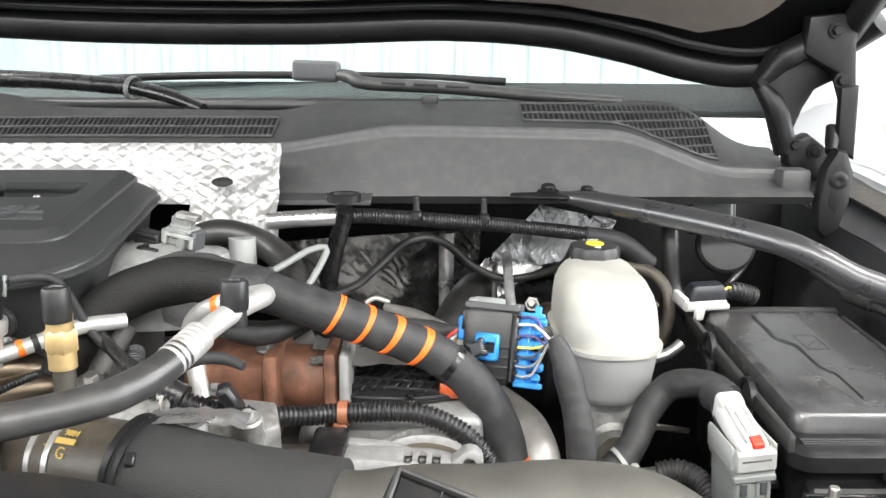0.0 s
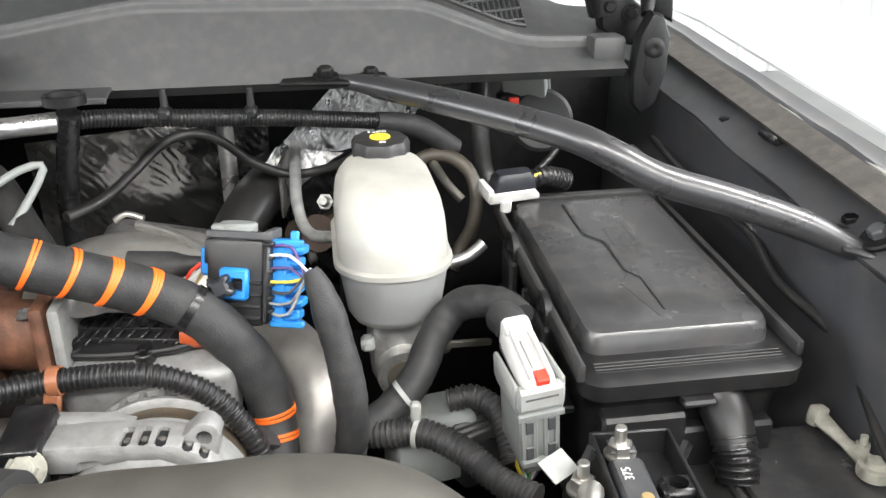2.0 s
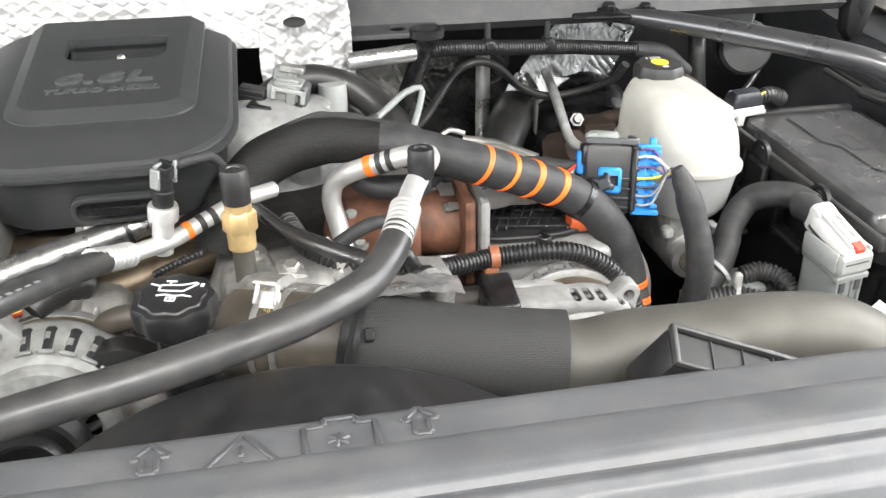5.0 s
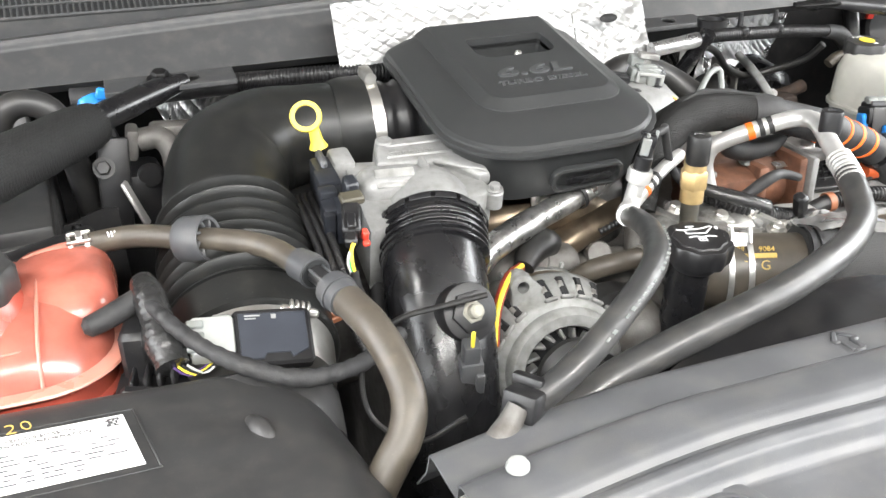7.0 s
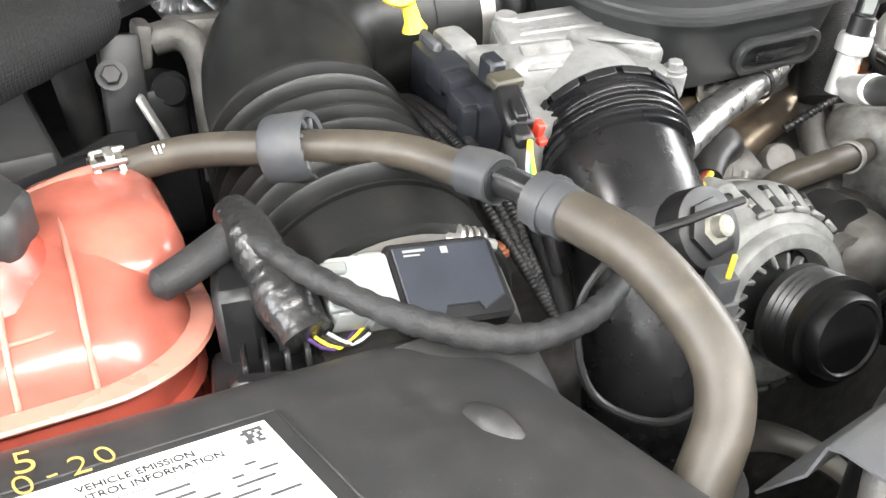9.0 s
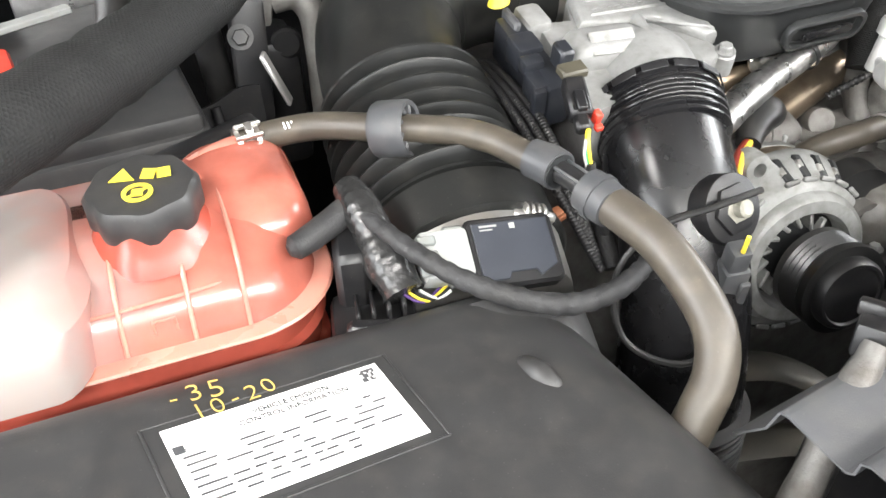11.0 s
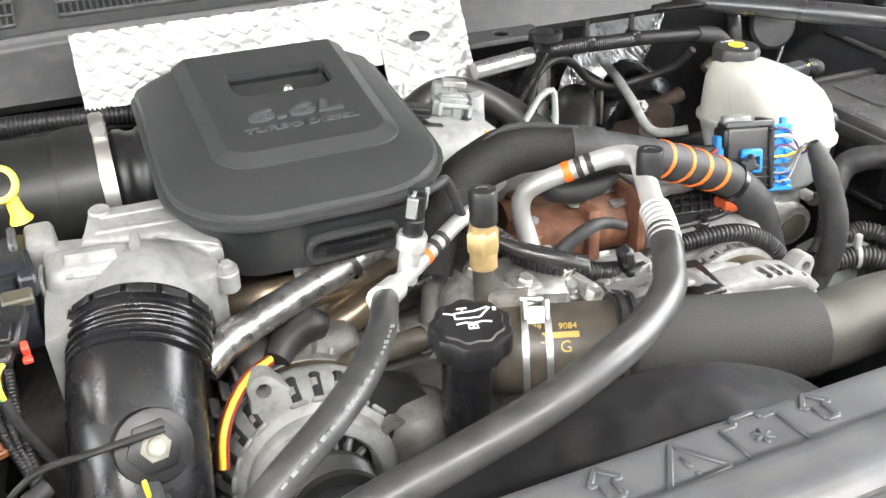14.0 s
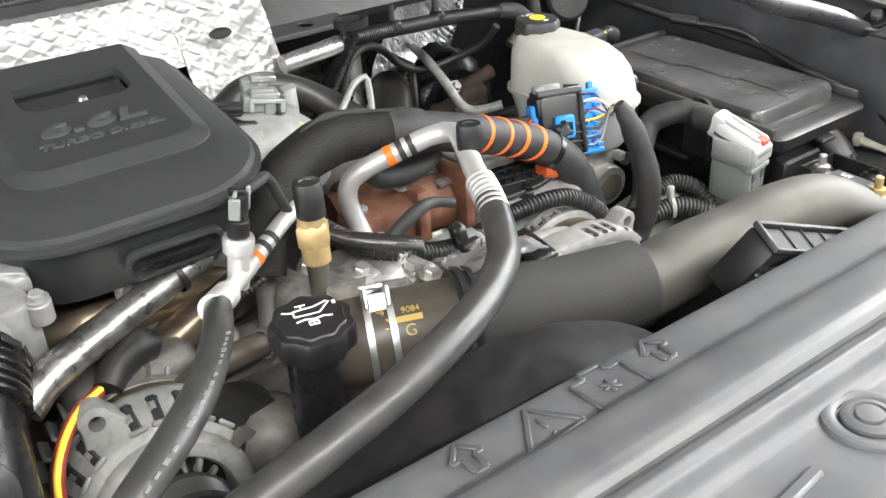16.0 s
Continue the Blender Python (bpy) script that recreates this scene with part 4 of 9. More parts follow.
part("lid", cut(lid, pocket(0.0, -0.004, 0.06)), M_COVER, cov, sharp=16)
raised = stack([(apron(0.005, 0.112), 0.012), (apron(0.004, 0.112), 0.0166), (apron(-0.006, 0.112), 0.0228), (apron(-0.0075, 0.112), 0.0236), (apron(-0.012, 0.1118), 0.0240)])
part("raised_panel", cut(raised, pocket(0.0, -0.02, 0.08)), M_COVER, cov, sharp=16)
part("stud", lathe([(0.006, 0.003), (0.006, 0.012), (0.004, 0.018), (0.003, 0.021)], 16, m=pose(0.008, 0.034, 0)), M_STEEL, cov, "small bright stud")
part("lettering", lettering("6.6L", 0.036, 0.0022, pose(0.001, -0.019, 0.0240) @ Matrix(((1.28, 0.2, 0, 0), (0, 0.68, 0, 0), (0, 0, 1, 0), (0, 0, 0, 1))), bold=0.0008), M_LETTER, cov)
part("lettering", lettering("TURBO DIESEL", 0.0125, 0.0012, pose(0.001, -0.040, 0.0240) @ Matrix(((1.12, 0.2, 0, 0), (0, 0.8, 0, 0), (0, 0, 1, 0), (0, 0, 0, 1))), bold=0.0004), M_LETTER, cov)
part("slot_bezel", moved(cut(prism(rounded(0.074, 0.026, 0.011), -0.004, 0.0028, 0.0012), prism(rounded(0.066, 0.019, 0.008), -0.01, 0.02)), pose(0.012, -0.1255, -0.036, 97, 0, 0)), M_COVER, cov)
part("slot_insert", moved(prism(rounded(0.046, 0.008, 0.0035), 0, 0.003, 0.001), pose(0.012, -0.127, -0.036, 97, 0, 0)), M_GLOSS, cov)
part("bracket_tab", rbox(0.034, 0.012, 0.045, 0.004, m=pose(-0.022, -0.084, -0.078)), M_BLACK, cov)
bolt(cov, (-0.418, 0.722, 1.311), (-0.418, 0.6, 1.345), 0.0085, M_STEEL, "bolt", "zinc flange bolt")

# ---- embossed heat shield hanging from the cowl ----
shield = thing("heat_shield", "bright embossed aluminium heat shield hung over the cowl", "heat shield", pose(-0.36, 0.96, 1.37))


def diamonds(x, z):
    """Relief of the diamond pattern."""
    p = math.pi / 0.0205
    return min(1.0, 2.0 * abs(math.sin((x + 1.7 * z) * p))) * min(1.0, 2.0 * abs(math.sin((x - 1.7 * z) * p)))


def drape(x0, x1, top, bottom, y_top, y_bot, crease, nv):
    def f(u, v):
        x = x0 + (x1 - x0) * u
        z = top + (bottom - top) * v
        h = diamonds(x, z)
        n = noise.noise((x * 12, v * 4, 0.3)) * 0.003 + crease * (noise.noise((x * 45, z * 45, 2.0)) + 0.5 * abs(noise.noise((x * 110, z * 90, 5.0))))
        return (x + 0.3 * n, y_top + (y_bot - y_top) * v - 0.0012 * h + n, z)
    return sheet(f, int((x1 - x0) / 0.0016), nv, 0.0012)


part("sheet", drape(-0.555, -0.262, 1.462, 1.399, 0.97, 0.943, 0.0014, 48), M_EMBOSS, shield, world=True, sharp=80)
part("flap", drape(-0.272, -0.178, 1.462, 1.352, 0.97, 0.918, 0.0075, 84), M_EMBOSS, shield, "creased lower flap", world=True, sharp=80)
# Dark disc on the uncut sheet stands in for the hole's shade.
part("hole", lathe([(0.009, 0), (0.012, 0.001), (0.012, 0.002), (0.009, 0.0025)], 24, m=pose(-0.235, 0.934, 1.424, 62) @ Matrix.Diagonal((0.95, 0.45, 1, 1))), M_DARK, shield, "dark oval disc painted as a fixing hole's shade", world=True)

# ---- air intake duct with bellows ----
duct = thing("air_intake_duct", "black plastic air intake elbow with ribbed bellows", "intake duct", pose(-0.70, 0.7, 1.2))
part("bellows", sweep([(-0.7145, 0.640, 1.2765), (-0.714, 0.65, 1.279), (-0.711, 0.70, 1.294), (-0.707, 0.765, 1.318)], [0.0695, 0.069, 0.068, 0.065], 56, rib=(0.0148, 0.0135, "round")), M_BELLOWS, duct, world=True)
part("neck", sweep([(-0.7165, 0.612, 1.2690), (-0.7155, 0.626, 1.2728), (-0.7143, 0.642, 1.277)], [0.0655, 0.0665, 0.067], 56), M_BELLOWS, duct, "smooth rubber cuff", world=True)
part("rim", sweep([(-0.7166, 0.6105, 1.2686), (-0.7165, 0.612, 1.269), (-0.7164, 0.6145, 1.2697)], [0.0655, 0.068, 0.068], 56, 0.001), M_BELLOWS, duct, world=True)
part("elbow", sweep([(-0.708, 0.755, 1.320), (-0.705, 0.795, 1.332), (-0.69, 0.838, 1.346), (-0.655, 0.862, 1.355), (-0.615, 0.866, 1.357), (-0.575, 0.864, 1.357)], [0.055, 0.056, 0.058, 0.054, 0.049, 0.048], 40), M_BELLOWS, duct, world=True)
part("cuff", sweep([(-0.585, 0.865, 1.357), (-0.574, 0.8645, 1.357), (-0.553, 0.864, 1.357)], [0.05, 0.0525, 0.0525], 40), M_BELLOWS, duct, world=True)
part("outlet", sweep([(-0.56, 0.864, 1.357), (-0.53, 0.863, 1.357), (-0.485, 0.862, 1.357)], [0.044, 0.045, 0.044], 36, rib=(0.02, 0.003)), M_BLACK, duct, world=True)
clamp = part("worm_clamp", band((-0.548, 0.864, 1.357), (-0.5, 0.863, 1.357), 0.0505, 0.013, 0.0015), M_STEEL, duct, "zinc worm drive clamp", world=True)
part("screw_housing", join(rbox(0.012, 0.022, 0.012, 0.003, m=pose(-0.548, 0.862, 1.412, 8)), lathe([(0.006, 0), (0.006, 0.008)], 12, m=pose(-0.548, 0.853, 1.412, 95))), M_STEEL, clamp, world=True)
dip = part("ring_plug", join(ring([(0.0102, -0.0025), (0.0142, -0.0025), (0.015, 0), (0.0142, 0.0025), (0.0102, 0.0025)], 30, pose(-0.624, 0.797, 1.398, 62, 0, -12)), sweep([(-0.618, 0.797, 1.386), (-0.616, 0.795, 1.374), (-0.615, 0.795, 1.368)], [0.005, 0.006, 0.009], 14)), M_YELLOW, duct, "yellow dipstick pull ring", world=True)

# ---- throttle valve ----
thr = thing("throttle_valve", "cast aluminium throttle valve with black actuator housing", "throttle valve", pose(-0.55, 0.75, 1.28))
TM = pose(-0.546, 0.732, 1.330, 12, 0, 2)
thb = part("housing", prism([(-0.065, 0.028), (-0.056, 0.022), (-0.058, 0.0), (-0.064, -0.074), (-0.045, -0.07), (-0.03, -0.055), (0.0, -0.045), (0.045, -0.052), (0.058, -0.045), (0.056, -0.03), (0.062, 0.0), (0.068, 0.047), (-0.02, 0.051), (-0.029, 0.028), (-0.044, 0.031), (-0.046, 0.049), (-0.065, 0.052)], -0.035, 0.028, 0.0025, 2, TM), M_DIECAST, thr, world=True)
part("cover_block", prism([(-0.02, 0.05), (-0.03, 0.012), (-0.002, 0.004), (0.03, 0.0), (0.052, -0.03), (0.062, -0.03), (0.07, 0.046)], 0.02, 0.036, 0.005, 3, TM), M_DIECAST, thb, world=True)
part("ridge", rbox(0.08, 0.003, 0.004, 0.0014, 1, TM @ pose(0.021, 0.0135, 0.0358, 0, 0, -5)), M_DIECAST, thb, world=True)
part("ridge", rbox(0.078, 0.0028, 0.003, 0.0012, 1, TM @ pose(0.025, 0.033, 0.0358, 0, 0, -3)), M_DIECAST, thb, world=True)
part("ridge", rbox(0.05, 0.003, 0.0036, 0.0014, 1, TM @ pose(0.04, -0.013, 0.035, 0, 0, -34)), M_DIECAST, thb, world=True)
part("ear", rbox(0.021, 0.03, 0.03, 0.005, 2, TM @ pose(-0.056, 0.036, 0.02)), M_DIECAST, thb, world=True)
part("motor_bulge", rbox(0.06, 0.036, 0.036, 0.013, 5, TM @ pose(-0.027, -0.017, 0.027, 0, 0, -7)), M_DIECAST, thb, world=True)
part("motor_cap", rbox(0.008, 0.038, 0.038, 0.005, 3, TM @ pose(0.004, -0.0205, 0.027, 0, 0, -7)), M_DIECAST, thb, world=True)
part("rating_field", rbox(0.034, 0.018, 0.0015, 0.0005, 1, TM @ pose(-0.026, -0.026, 0.0435, 28, 0, -7)), M_CAST, thb, world=True)
part("end_label", rbox(0.003, 0.02, 0.022, 0.001, 1, TM @ pose(-0.0585, -0.016, 0.027, 0, 0, -7)), M_CASTMID, thb, world=True)
part("valve_neck", sweep([TM @ Vector((0.003, -0.02, 0.0)), (-0.543, 0.698, 1.329), (-0.5475, 0.678, 1.3225)], [0.041, 0.041, 0.04], 36), M_DIECAST, thb, world=True)
for k in range(2):
    part("cast_mark", join(*[rbox(random.uniform(0.002, 0.006), 0.0014, 0.001, 0, m=TM @ pose(-0.012 + 0.0062 * j, 0.0245 - 0.0036 * k - 0.0005 * j, 0.0362)) for j in range(7)]), M_DIECAST, thb, world=True)
for v in ((0.06, -0.045, 0.022), (-0.052, -0.06, 0.016), (0.052, 0.041, 0.034), (-0.012, 0.045, 0.033)):
    part("lug", lathe([(0.0085, -0.012), (0.0085, 0.003), (0.007, 0.0045)], 18, m=TM @ pose(*v)), M_DIECAST, thb, world=True)
for v in ((-0.052, -0.06, 0.021), (0.06, -0.045, 0.027)):
    p = TM @ Vector(v)
    bolt(thr, p, p + Vector((0, -0.02, 0.1)), 0.0052, M_DIECAST)
act = part("actuator", rbox(0.018, 0.09, 0.034, 0.003, 2, TM @ pose(-0.0745, 0.0, 0.014)), M_NAVY, thr, "black plastic actuator", world=True)
part("end_plate", rbox(0.006, 0.024, 0.026, 0.002, 1, TM @ pose(-0.074, 0.036, 0.024)), M_DKGREY, act, world=True)
part("pivot", lathe([(0.006, -0.01), (0.006, 0.006), (0.004, 0.008)], 18, m=TM @ pose(-0.081, 0.016, 0.024)), M_BLACK, act, world=True)
for w, l, h, dx, y, z in ((0.02, 0.022, 0.02, 0.0, 0.006, 0.026), (0.016, 0.012, 0.012, -0.006, -0.016, 0.031), (0.013, 0.02, 0.018, -0.008, -0.03, 0.022), (0.01, 0.008, 0.026, -0.011, -0.04, 0.016)):
    part("terminal_block", rbox(w, l, h, 0.0025, 2, TM @ pose(-0.0775 + dx, y, z)), M_NAVY, act, world=True)
part("cover_plate", rbox(0.019, 0.013, 0.007, 0.0015, 1, pose(-0.617, 0.669, 1.367, 14, 0, 2)), M_OLIVE, act, "olive brown cover plate", world=True)
part("upper_block", rbox(0.011, 0.016, 0.018, 0.002, 1, pose(-0.611, 0.695, 1.365, 14, 0, 2)), M_NAVY, act, world=True)
con = part("connector", join(bar((-0.6195, 0.664, 1.362), (-0.6265, 0.636, 1.350), 0.015, 0.013, 0.002), bar((-0.6235, 0.648, 1.363), (-0.6265, 0.634, 1.357), 0.007, 0.005, 0.001), bar((-0.6265, 0.638, 1.3505), (-0.6305, 0.624, 1.3475), 0.01, 0.009, 0.002)), M_BLACK, act, "black wire plug", world=True)
part("lock_tab", join(rbox(0.0045, 0.007, 0.01, 0.001, 1, pose(-0.6165, 0.634, 1.3495, 24, 0, 6)), rbox(0.006, 0.005, 0.004, 0.001, 1, pose(-0.6165, 0.631, 1.3435, 24, 0, 6))), M_RED, con, "red lock tab", world=True)
for k, (wm_, r) in enumerate(((M_YELLOW, 0.0017), (M_GREEN, 0.0011), (M_WHITE, 0.0011))):
    part("wire", sweep([(-0.629, 0.622, 1.349), (-0.6325 - 0.0012 * k, 0.6165 - 0.001 * k, 1.347 - 0.001 * k), (-0.6335 - 0.0016 * k, 0.612, 1.338), (-0.632 - 0.0012 * k, 0.611, 1.329)], r, 8, 0.003), wm_, con, world=True)
part("sheath", sweep([(-0.6325, 0.6112, 1.332), (-0.631, 0.611, 1.32), (-0.625, 0.612, 1.30), (-0.615, 0.615, 1.27)], 0.0034, 10), M_TAPE, con, world=True)
solo("retaining_clip", join(rbox(0.008, 0.008, 0.009, 0.002, 2, pose(-0.648, 0.625, 1.288, 20, 0, 20)), rbox(0.018, 0.004, 0.006, 0.001, 1, pose(-0.648, 0.622, 1.286, 20, 0, 20))), M_COPPER, "small rust-orange plastic clip behind the coolant hose", "clip")

# ---- charge pipe down from the throttle ----
chg = thing("charge_air_pipe", "glossy black plastic charge air pipe with ribbed coupler", "charge pipe", pose(-0.58, 0.58, 1.1))
part("pipe", sweep([(-0.549, 0.676, 1.326), (-0.559, 0.638, 1.306), (-0.566, 0.6, 1.272), (-0.574, 0.572, 1.225), (-0.582, 0.556, 1.165), (-0.587, 0.55, 1.08)], [0.0435, 0.0435, 0.043, 0.0435, 0.045, 0.046], 40), M_GLOSS, chg, world=True)
part("coupler", sweep([(-0.548, 0.676, 1.326), (-0.5515, 0.659, 1.318), (-0.556, 0.64, 1.308)], [0.0465, 0.048, 0.046], 56, rib=(0.0062, 0.0032)), M_GLOSS, chg, world=True)
for k in range(14):
    a = 2 * math.pi * k / 14
    am = along((-0.5485, 0.671, 1.3235), (-0.557, 0.636, 1.306))
    part("clip_tab", rbox(0.018, 0.0012, 0.006, 0.0005, 1, am @ pose(0.0482 * math.cos(a), 0.0482 * math.sin(a), 0, 0, 0, math.degrees(a) + 90)), M_BLACK, chg, world=True)
part("ribbed_boot", sweep([(-0.587, 0.552, 1.16), (-0.59, 0.55, 1.12), (-0.592, 0.55, 1.05)], 0.053, 44, rib=(0.006, 0.003)), M_BLACKDUSTY, chg, world=True)
sp = along((-0.556, 0.563, 1.305), (-0.539, 0.487, 1.350))
part("sensor_boss", join(prism(rounded(0.046, 0.046, 0.0225, 8), -0.026, 0.001, 0.001, m=sp), lathe([(0.017, 0.001), (0.017, 0.004), (0.0145, 0.005)], 6, m=sp)), M_BLACK, chg, world=True)
part("sensor", join(lathe([(0.0095, 0), (0.0095, 0.005), (0.0085, 0.006)], 6, m=sp), lathe([(0.0058, 0.006), (0.0058, 0.012), (0.004, 0.0135)], 20, m=sp)), M_LEAD, chg, "dull hexagon temperature sensor", world=True)
part("cord", sweep([(-0.548, 0.55, 1.325), (-0.585, 0.545, 1.326), (-0.62, 0.55, 1.318), (-0.645, 0.55, 1.29), (-0.645, 0.535, 1.25), (-0.615, 0.515, 1.235), (-0.58, 0.51, 1.25)], 0.0022, 8), M_RUBBER, chg, "thin black tether cord", world=True)
sg = pose(-0.563, 0.547, 1.262, 12, 0, -8)
sen = part("pressure_sensor", join(rbox(0.018, 0.018, 0.03, 0.002, 2, sg), rbox(0.013, 0.014, 0.022, 0.002, 2, sg @ pose(0, 0, 0.02)), rbox(0.007, 0.004, 0.02, 0.001, 1, sg @ pose(0.006, -0.01, -0.004)), rbox(0.02, 0.006, 0.004, 0.001, 1, sg @ pose(0, -0.006, -0.012))), M_DKGREY, chg, "dark grey plug", world=True)
part("plug", rbox(0.02, 0.02, 0.04, 0.004, 2, sg @ pose(-0.002, 0.004, -0.034)), M_BLACK, sen, world=True)
part("lock_tab", bar(sg @ Vector((0, -0.004, 0.03)), sg @ Vector((0, -0.004, 0.046)), 0.003, 0.003), M_YELLOW, sen, "yellow lock tab", world=True)


# ---- alternators ----
def alternator(m, label, worn, ears):
    """An alternator with its shaft along -y: finned cast frames, stator band, ears at those angles, pulley with cap."""
    a = thing("alternator", label, "alternator", m, group="alternators")
    q = pose(0, 0, 0, 90, 0, 0)
    part("rear_frame", moved(lathe([(0.03, -0.058), (0.046, -0.056), (0.0555, -0.046), (0.058, -0.03), (0.060, -0.011), (0.060, -0.006)], 48), q), worn, a)
    part("stator", moved(lathe([(0.0592, -0.006), (0.0592, 0.006)], 48), q), M_BRONZE, a, "brown laminated stator band")
    part("front_frame", moved(lathe([(0.0605, 0.005), (0.0628, 0.008), (0.0628, 0.014), (0.0605, 0.021), (0.053, 0.034), (0.0495, 0.0375), (0.0465, 0.0385), (0.0455, 0.043), (0.0425, 0.0455), (0.0345, 0.0455), (0.0325, 0.043), (0.0315, 0.026), (0.02, 0.026)], 56), q), worn, a)
    # Black disc painted as the shade behind the fan blades.
    part("fan_gap_shade", moved(lathe([(0.0313, 0.0272), (0.012, 0.0274)], 40), q), M_DASHSHADE, a)
    for k in range(15):
        ang = 2 * math.pi * k / 15
        part("fan_blade", rbox(0.012, 0.003, 0.010, 0.001, 1, q @ pose(0.0245 * math.cos(ang), 0.0245 * math.sin(ang), 0.032, 0, 0, math.degrees(ang) + 28)), worn, a)
    away = lambda d, gap: all(abs((d - e + 180) % 360 - 180) > gap for e in ears)
    n = 26
    for k in range(n):
        d = 360 * (k + 0.5) / n
        c, t = math.cos(radians(d)), math.sin(radians(d))
        on = q @ pose(0.0577 * c, 0.0577 * t, 0.0258, 0, 0, d) @ pose(0, 0, 0, 0, -30, 0)
        if away(d, 13):
            # Solid black boxes painted as the shade inside the vent openings.
            part("vent_window_shade", rbox(0.005, 0.0078, 0.021, 0.0022, 1, on @ pose(-0.0013, 0, 0)), M_DASHSHADE, a)
            part("winding", rbox(0.003, 0.005, 0.0075, 0.0012, 1, on @ pose(-0.0002, 0.0008, random.uniform(-0.004, 0.002))), M_CASTMID, a)
            part("window_lip", rbox(0.0035, 0.0105, 0.003, 0.001, 1, on @ pose(0.001, 0, 0.0105)), worn, a)
    n = 30
    for k in range(n):
        d = 360 * k / n
        half = radians(d + 180 / n)
        part("vent_rib", rbox(0.0085, 0.0032, 0.025, 0.0012, 1, q @ pose(0.0598 * math.cos(radians(d)), 0.0598 * math.sin(radians(d)), -0.027, 0, 0, d)), worn, a)
        # Black box between the ribs, coloured as the opening's inner shade.
        part("vent_slot_shade", rbox(0.004, 0.0062, 0.02, 0.001, 1, q @ pose(0.0575 * math.cos(half), 0.0575 * math.sin(half), -0.027, 0, 0, math.degrees(half))), M_DASHSHADE, a)
    lobe = [(0.044, -0.019), (0.052, -0.0165), (0.0665, -0.0098)] + [(0.0665 + 0.0102 * math.cos(x), 0.0102 * math.sin(x)) for x in (-1.0, -0.5, 0, 0.5, 1.0)] + [(0.0665, 0.0098), (0.052, 0.0165), (0.044, 0.019)]
    for d in ears:
        turn = q @ pose(0, 0, 0, 0, 0, d)
        part("mounting_ear", cut(prism(lobe, 0.009, 0.0265, 0.0022, 2, turn), lathe([(0.0046, -0.05), (0.0046, 0.06)], 16, m=turn @ pose(0.0667, 0, 0))), worn, a)
        part("bridge", rbox(0.006, 0.013, 0.026, 0.002, 2, turn @ pose(0.0605, 0.013, 0.0)), worn, a)
    part("pulley", moved(lathe([(0.01, 0.048), (0.029, 0.054), (0.029, 0.059), (0.027, 0.061), (0.029, 0.063), (0.027, 0.065), (0.029, 0.067), (0.027, 0.069), (0.029, 0.071), (0.027, 0.073), (0.0295, 0.076), (0.0295, 0.082)], 40), q), M_PULLEY, a, "black grooved belt pulley")
    part("pulley_cap", moved(lathe([(0.0235, 0.082), (0.0235, 0.087), (0.0215, 0.09), (0.0195, 0.09), (0.0185, 0.0885), (0.004, 0.0885)], 40), q), M_BLACK, a, "round black dust cap")
    return a


alternator(pose(-0.449, 0.65, 1.197, -8, 6, -3) @ Matrix.Scale(1.2, 4), "grey cast alternator with black pulley below the hoses", M_ALT, (118, 232, 345))
a2 = thing("alternator", "clean cast aluminium alternator beside a ribbed conduit", "alternator", pose(-0.017, 0.67, 1.178, -2, 0, -2), group="alternators")
q = pose(0, 0, 0, 90, 0, 0)
part("rear_frame", moved(lathe([(0.03, -0.075), (0.05, -0.07), (0.0575, -0.055), (0.0585, -0.045), (0.065, -0.042), (0.066, -0.039), (0.066, -0.036), (0.0612, -0.0355), (0.0612, -0.0265), (0.066, -0.026), (0.066, -0.0225), (0.0615, -0.02)], 64), q), M_DIECAST, a2)
for k in range(28):
    d = 360 * k / 28
    h = radians(d + 180 / 28)
    part("vent_rib", rbox(0.0052, 0.0052, 0.012, 0.001, 1, q @ pose(0.0634 * math.cos(radians(d)), 0.0634 * math.sin(radians(d)), -0.031, 0, 0, d)), M_DIECAST, a2)
    # Black box set low between ribs, as painted shade.
    part("vent_slot_shade", rbox(0.003, 0.0075, 0.0088, 0.001, 1, q @ pose(0.0604 * math.cos(h), 0.0604 * math.sin(h), -0.031, 0, 0, math.degrees(h))), M_DASHSHADE, a2)
part("stator", moved(lathe([(0.0602, -0.021), (0.0602, -0.001)], 48), q), M_BRONZE, a2, "brown laminated stator band")
part("front_frame", moved(lathe([(0.0608, -0.004), (0.0628, -0.002), (0.0635, 0.004), (0.0635, 0.024), (0.0615, 0.031), (0.055, 0.037), (0.045, 0.040), (0.03, 0.041)], 56), q), M_DIECAST, a2)
ARM = prism([(-0.064, 0.049), (-0.064, 0.0685), (-0.04, 0.0695), (-0.02, 0.0685), (0.0, 0.068), (0.02, 0.0648), (0.036, 0.057), (0.047, 0.045), (0.038, 0.037), (0.028, 0.046), (0.01, 0.0535), (-0.01, 0.0545), (-0.03, 0.052), (-0.045, 0.048)], 0.006, 0.039, 0.004, 2, q)
ARM = cut(ARM, *[rbox(0.0072, 0.021, 0.03, 0.0018, 1, pose(x, -0.0275, z, 0, t, 0)) for x, z, t in ((-0.011, 0.067, -6), (0.0, 0.067, 0), (0.011, 0.066, 8), (0.027, 0.060, 24), (0.0365, 0.054, 34))], rbox(0.016, 0.012, 0.012, 0.003, 2, pose(-0.034, -0.04, 0.052)))
part("bracket_arm", ARM, M_DIECAST, a2, "flat slotted bracket arm")
part("arm_root", prism([(-0.064, 0.052), (-0.064, 0.0705), (-0.028, 0.0675), (-0.012, 0.0625), (-0.03, 0.052)], -0.008, 0.008, 0.003, 2, q), M_DIECAST, a2)
